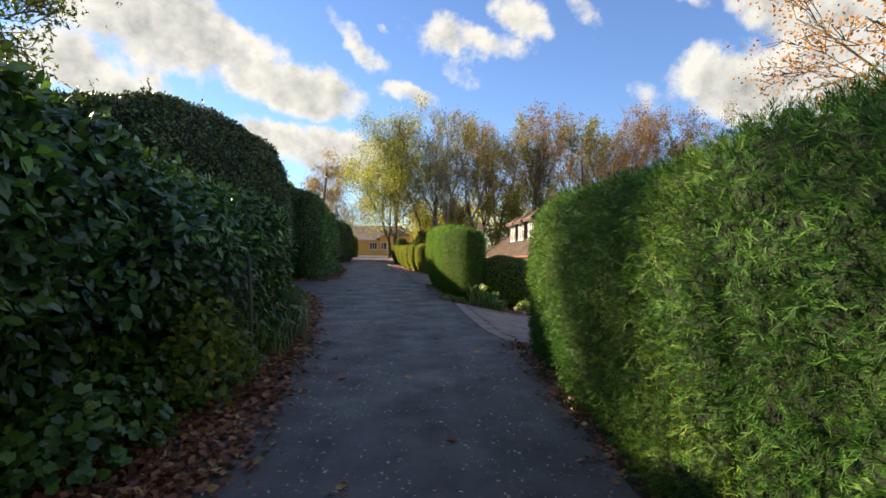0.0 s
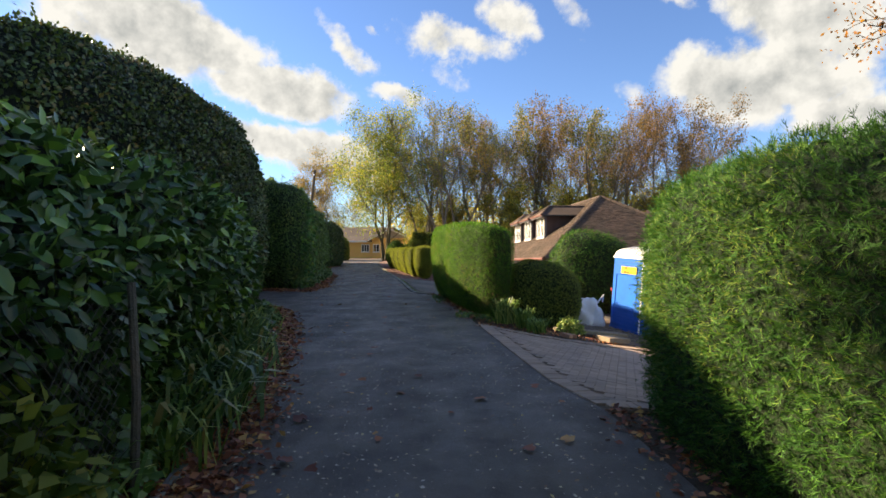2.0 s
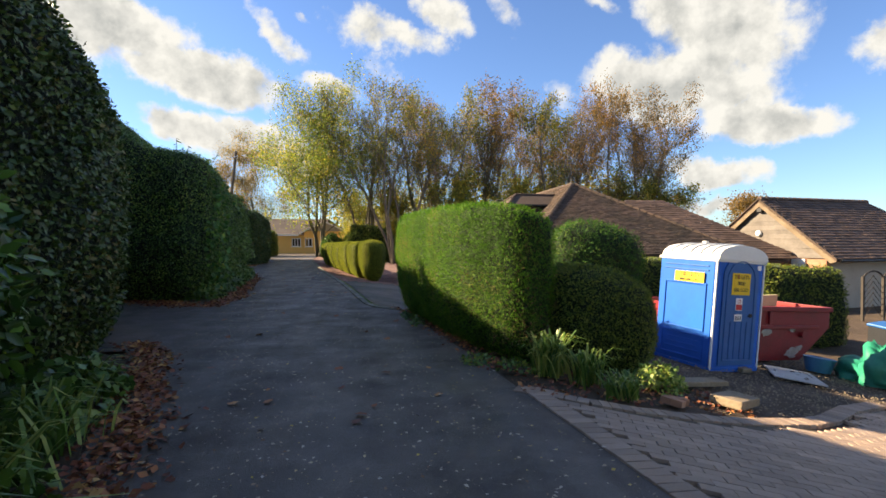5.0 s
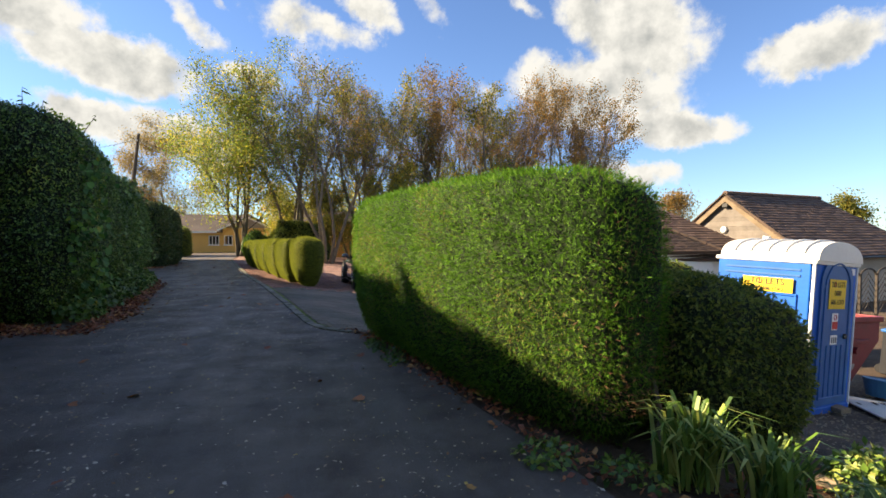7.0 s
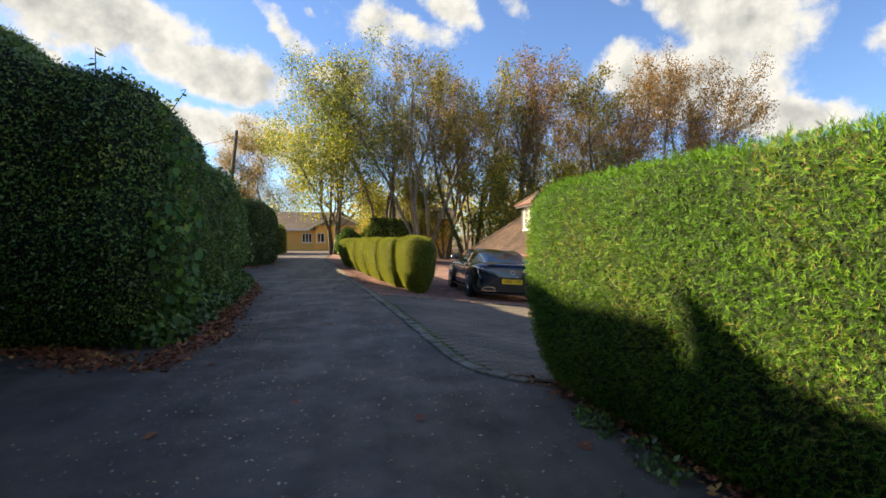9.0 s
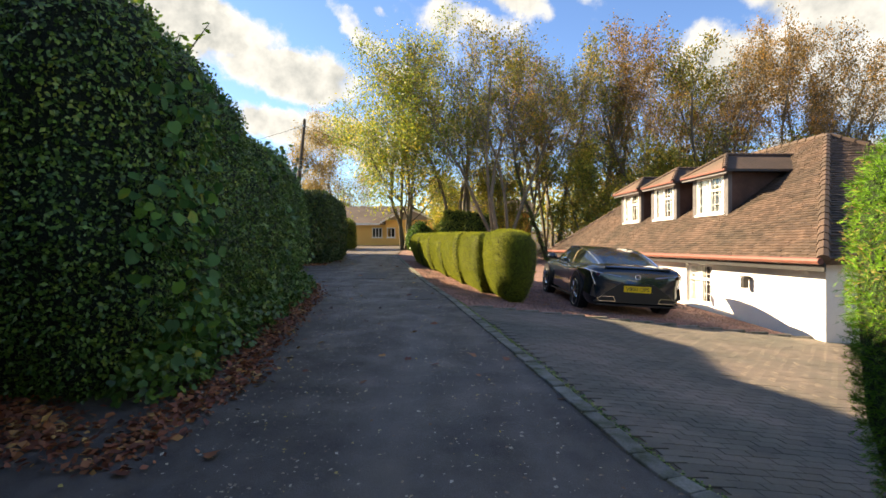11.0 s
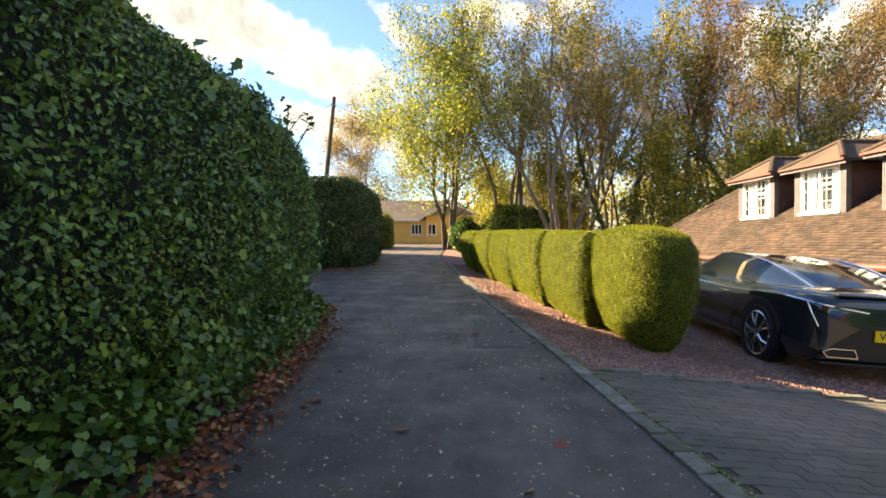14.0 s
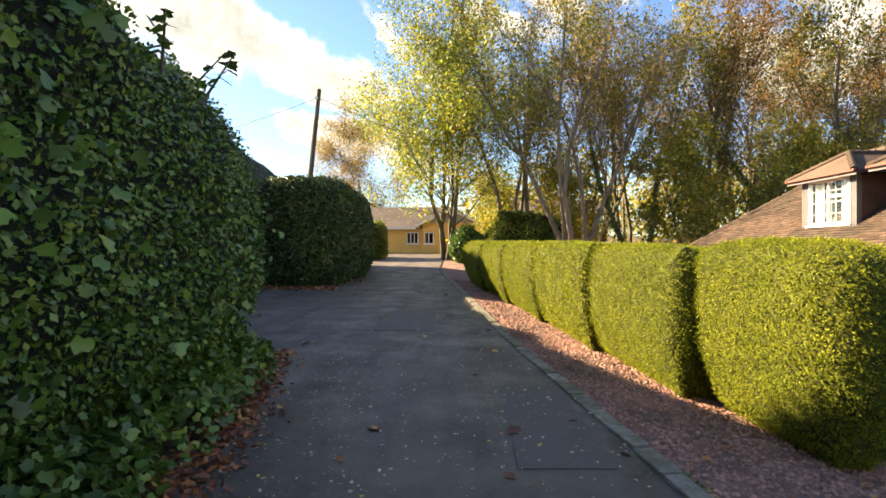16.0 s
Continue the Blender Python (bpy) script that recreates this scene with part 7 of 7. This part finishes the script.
# gravel stones, uncountable
def gravel_stones(name, label, count, place, size, seed, material):
    rng = np.random.default_rng(seed)
    pts = np.array([place(rng) for _ in range(count)])
    z = np.array([ground(x, y) for x, y in pts])
    tv = np.array([(1, 0, 0.2), (-0.5, 0.87, 0.15), (-0.5, -0.87, 0.25), (0.1, 0.05, 0.9), (0.4, 0.7, -0.3), (-0.9, 0, -0.3), (0.4, -0.7, -0.3)])
    tf = np.array([(0, 4, 3), (4, 1, 3), (1, 5, 3), (5, 2, 3), (2, 6, 3), (6, 0, 3)])
    a = rng.uniform(0, 2 * math.pi, count)
    sx = size * rng.uniform(0.5, 1.4, count)
    c, s = np.cos(a), np.sin(a)
    x = tv[None, :, 0] * rng.uniform(0.7, 1.3, count)[:, None]
    y = tv[None, :, 1]
    vx = pts[:, 0, None] + sx[:, None] * (c[:, None] * x - s[:, None] * y)
    vy = pts[:, 1, None] + sx[:, None] * (s[:, None] * x + c[:, None] * y)
    vz = z[:, None] + sx[:, None] * tv[None, :, 2] * 0.8 + 0.002
    v = np.stack([vx, vy, vz], -1).reshape(-1, 3)
    f = (tf[None] + (np.arange(count) * 7)[:, None, None]).reshape(-1, 3)
    me = bpy.data.meshes.new(name)
    me.from_pydata(v.tolist(), [], f.tolist())
    me.materials.append(M[material])
    return tagged(new(name, me), label, "gravel", kind="stuff")


def strip_place(rng):
    y = 25.3 + 14 * rng.random() ** 1.6
    return kerb_x(y) + 0.12 + rng.random() * (1.5 if y > 26 else 5.0), y


def yard_place(rng):
    return rng.uniform(-2.0, 3.8), rng.uniform(25.25, 33)


def mud_place(rng):
    return rng.uniform(2.2, 10), rng.uniform(12.0, 19.0)


gravel_stones("gravel_stones", "loose pink and grey gravel beside the lane", 16000, strip_place, 0.017, 81, "stone")
gravel_stones("gravel_stones", "loose pink gravel round the parked car", 9000, yard_place, 0.018, 82, "stone")
gravel_stones("rubble_stones", "stones and crumbs in the muddy building plot", 9000, mud_place, 0.012, 83, "plank")


# kerb stones along the lane
def kerb():
    k = new("kerb")
    tagged(k, "row of worn grey granite kerb stones along the lane", "kerb", kind="structure")
    pts = []
    y = 17.75
    rng = random.Random(4)
    bm = boxed(-0.5, 0.5, -0.5, 0.5, -0.5, 0.5, 0.06)
    me = bpy.data.meshes.new("kerb_stone")
    bm.to_mesh(me)
    bm.free()
    me.materials.append(M["kerbstone"])
    while y < 44:
        ln = rng.uniform(0.24, 0.40) if y < 30 else 0.6
        x0, x1 = kerb_x(y), kerb_x(y + ln)
        if abs(x1 - x0) > 0.1:
            ln = 0.16
            x1 = kerb_x(y + ln)
        v = Vector((x1 - x0, ln, 0))
        ob = new("kerb_stone", me)
        ob.parent = k
        xm, ym = (x0 + x1) / 2 + 0.04, y + ln / 2
        ob.matrix_basis = Matrix.Translation((xm, ym, 0.0023 * ym - 0.03 + rng.uniform(-0.006, 0.006))) @ pose(0, 0, 0, rng.uniform(-2, 2), rng.uniform(-2, 2), math.degrees(math.atan2(-v.x, v.y)) + rng.uniform(-1.5, 1.5)) @ Matrix.Diagonal((0.13 * rng.uniform(0.9, 1.1), v.length * 0.95, 0.11, 1))
        y += ln
    # second row, across the end of the paved drive
    for i in range(16):
        x = -2.05 + i * 0.42
        ob = new("kerb_stone", me)
        ob.parent = k
        ob.matrix_basis = Matrix.Translation((x + 0.2, 25.25, ground(x + 0.2, 25.25) - 0.035)) @ pose(0, 0, 0, 0, 4, 90) @ Matrix.Diagonal((0.10, 0.40, 0.11, 1))
    # low edging on the near verge
    for i in range(14):
        y = 4.2 + i * 0.36
        ob = new("kerb_stone", me)
        ob.parent = k
        ob.matrix_basis = Matrix.Translation((left_x(y) - 0.10, y, 0.005)) @ pose(0, 0, 0, 0, rng.uniform(-8, 2), math.degrees(math.atan2(-(left_x(y + 0.36) - left_x(y)), 0.36))) @ Matrix.Diagonal((0.07, 0.34, 0.12, 1))


def laid(x, y, turn=0.0, lift=0.0):
    """A pose on the sloping ground that keeps its bearing."""
    e = 0.3
    n = Vector((ground(x - e, y) - ground(x + e, y), ground(x, y - e) - ground(x, y + e), 2 * e)).normalized()
    return Matrix.Translation((x, y, ground(x, y) + lift)) @ Vector((0, 0, 1)).rotation_difference(n).to_matrix().to_4x4() @ pose(0, 0, 0, 0, 0, turn)


def paving(name, parent_label, x0, x1, y0, y1, keep, near, material, seed, turn=0.0, bl=0.2, bw=0.1):
    """Paving blocks in running bond: those near the lane as pieces, the rest joined."""
    rng = random.Random(seed)
    par = new(name)
    tagged(par, parent_label, "paving", kind="structure")
    bm = boxed(-0.5, 0.5, -0.5, 0.5, -1.0, 0.0)
    bmesh.ops.bevel(bm, geom=[e for e in bm.edges if all(v.co.z > -0.1 for v in e.verts)], offset=0.03, segments=1, affect="EDGES")
    me = bpy.data.meshes.new("paving_block")
    bm.to_mesh(me)
    me.materials.append(M[material])
    tv = np.array([tuple(v.co) for v in bm.verts])
    bm.verts.index_update()
    tf = [tuple(v.index for v in f.verts) for f in bm.faces if f.calc_center_median().z > -0.9]
    bm.free()
    spots = []
    c, s = math.cos(radians(turn)), math.sin(radians(turn))
    cx, cy = (x0 + x1) / 2, (y0 + y1) / 2
    R = max(x1 - x0, y1 - y0)
    for j in range(int(2 * R / bw)):
        for i in range(int(2 * R / bl)):
            u, v = -R + (i + 0.5 * (j % 2)) * bl, -R + j * bw
            x, y = cx + c * u - s * v, cy + s * u + c * v
            if keep(x, y):
                spots.append((x, y))
    spots.sort(key=lambda p: near(*p))
    verts, faces = [], []
    for n, (x, y) in enumerate(spots):
        m = laid(x, y, turn, rng.uniform(0.003, 0.006)) @ pose(0, 0, 0, rng.uniform(-0.4, 0.4), rng.uniform(-0.4, 0.4), rng.uniform(-0.6, 0.6)) @ Matrix.Diagonal((bl - 0.005, bw - 0.005, 0.05, 1))
        if n < 280:
            ob = new("paving_block", me)
            ob.parent = par
            ob.matrix_basis = m
        else:
            b = len(verts)
            mm = np.array(m)
            verts += (tv @ mm[:3, :3].T + mm[:3, 3]).tolist()
            faces += [tuple(b + k for k in f) for f in tf]
    if verts:
        ob = mesh_object("paving_field", verts, faces, M[material])
        ob.parent = par
        tagged(ob, kind="stuff")


def drive_keep(x, y):
    far = float(np.interp(x, [-0.1, 0.7, 1.6, 2.4, 3.5, 4.5, 7.5], [12.05, 11.66, 11.5, 11.55, 11.95, 12.7, 14.0]))
    return kerb_x(y) + 0.27 < x < 7.0 and 7.62 < y < far - 0.16


def edge_course(name, label, pts, material, seed, bl=0.2, bw=0.1):
    """A row of blocks laid head-on along a curved edge."""
    rng = random.Random(seed)
    par = new(name)
    tagged(par, label, "paving", kind="structure")
    bm = boxed(-0.5, 0.5, -0.5, 0.5, -1.0, 0.0)
    bmesh.ops.bevel(bm, geom=[e for e in bm.edges if all(v.co.z > -0.1 for v in e.verts)], offset=0.04, segments=1, affect="EDGES")
    me = bpy.data.meshes.new("edging_block")
    bm.to_mesh(me)
    bm.free()
    me.materials.append(M[material])
    for p, q in zip(pts, pts[1:]):
        p, q = Vector(p), Vector(q)
        n = max(1, round((q - p).length / bw))
        a = math.degrees(math.atan2(q.y - p.y, q.x - p.x))
        for i in range(n):
            c = p.lerp(q, (i + 0.5) / n)
            ob = new("edging_block", me)
            ob.parent = par
            ob.matrix_basis = laid(c.x, c.y, a, rng.uniform(0.008, 0.014)) @ pose(0, 0, 0, rng.uniform(-1, 1), rng.uniform(-1, 1), rng.uniform(-2, 2)) @ Matrix.Diagonal(((q - p).length / n - 0.007, bl, 0.06, 1))


kerb()
edge_course("pavement_edge_1", "row of brown blocks edging the drive along the lane", [(kerb_x(y) + 0.12, y) for y in (7.45, 8.3, 9.1, 9.9, 10.8, 11.6, 12.0)], "paver", 96)
edge_course("pavement_edge_2", "curving row of pale blocks edging the plant bed", [(0.15, 12.0), (0.45, 11.82), (0.75, 11.68), (1.1, 11.6), (1.6, 11.55), (2.1, 11.58), (2.6, 11.7), (3.1, 11.85), (3.6, 12.1), (4.5, 12.75), (5.5, 13.3)], "paver", 97)
edge_course("pavement_edge_3", "row of brown blocks at the near end of the drive", [(0.95, 7.45), (1.6, 7.5), (2.4, 7.5)], "paver", 98)
paving("pavement_blocks_1", "brown block-paved drive entrance sloping away from the lane", 0, 7, 7.3, 13, drive_keep, lambda x, y: (x - 0.3) ** 2 + (y - 9.5) ** 2, "paver", 91, turn=-20)
paving("pavement_blocks_2", "weathered grey-brown block-paved drive", -2, 6, 18, 25.2, lambda x, y: kerb_x(y) + 0.14 < x < 5.5 and 18.1 < y < 25.15, lambda x, y: (x + 1.5) ** 2 + (y - 20.5) ** 2, "paver_grey", 92, turn=8)
# rectangular repairs in the asphalt
for x, y, lx, ly in ((-3.0, 26.9, 0.6, 1.8), (-4.7, 31.5, 0.9, 2.2)):
    vs = [(x - lx / 2, y - ly / 2), (x + lx / 2, y - ly / 2 + 0.05), (x + lx / 2 - 0.1, y + ly / 2), (x - lx / 2 - 0.05, y + ly / 2 - 0.05)]
    bm = prism(vs, 0.0, 0.005, "z")
    ob = new("road_patch")
    ob.location = (0, 0, 0.0023 * y)
    tagged(ob, "lighter rectangular repair in the asphalt", "road repair", kind="structure")
    part("repair", bm, M["asphalt_patch"], ob)
# moss line beside the kerb
litter("moss_strip", "yellow-green moss along the kerb joint", 2600, 0.022, 95, "grass_blade", lambda rng: (lambda y: (kerb_x(y) + 0.125 + rng.normal(0, 0.018), y))(rng.uniform(18.3, 26)), "small", flat=0.9, category="moss", lift=0.006)
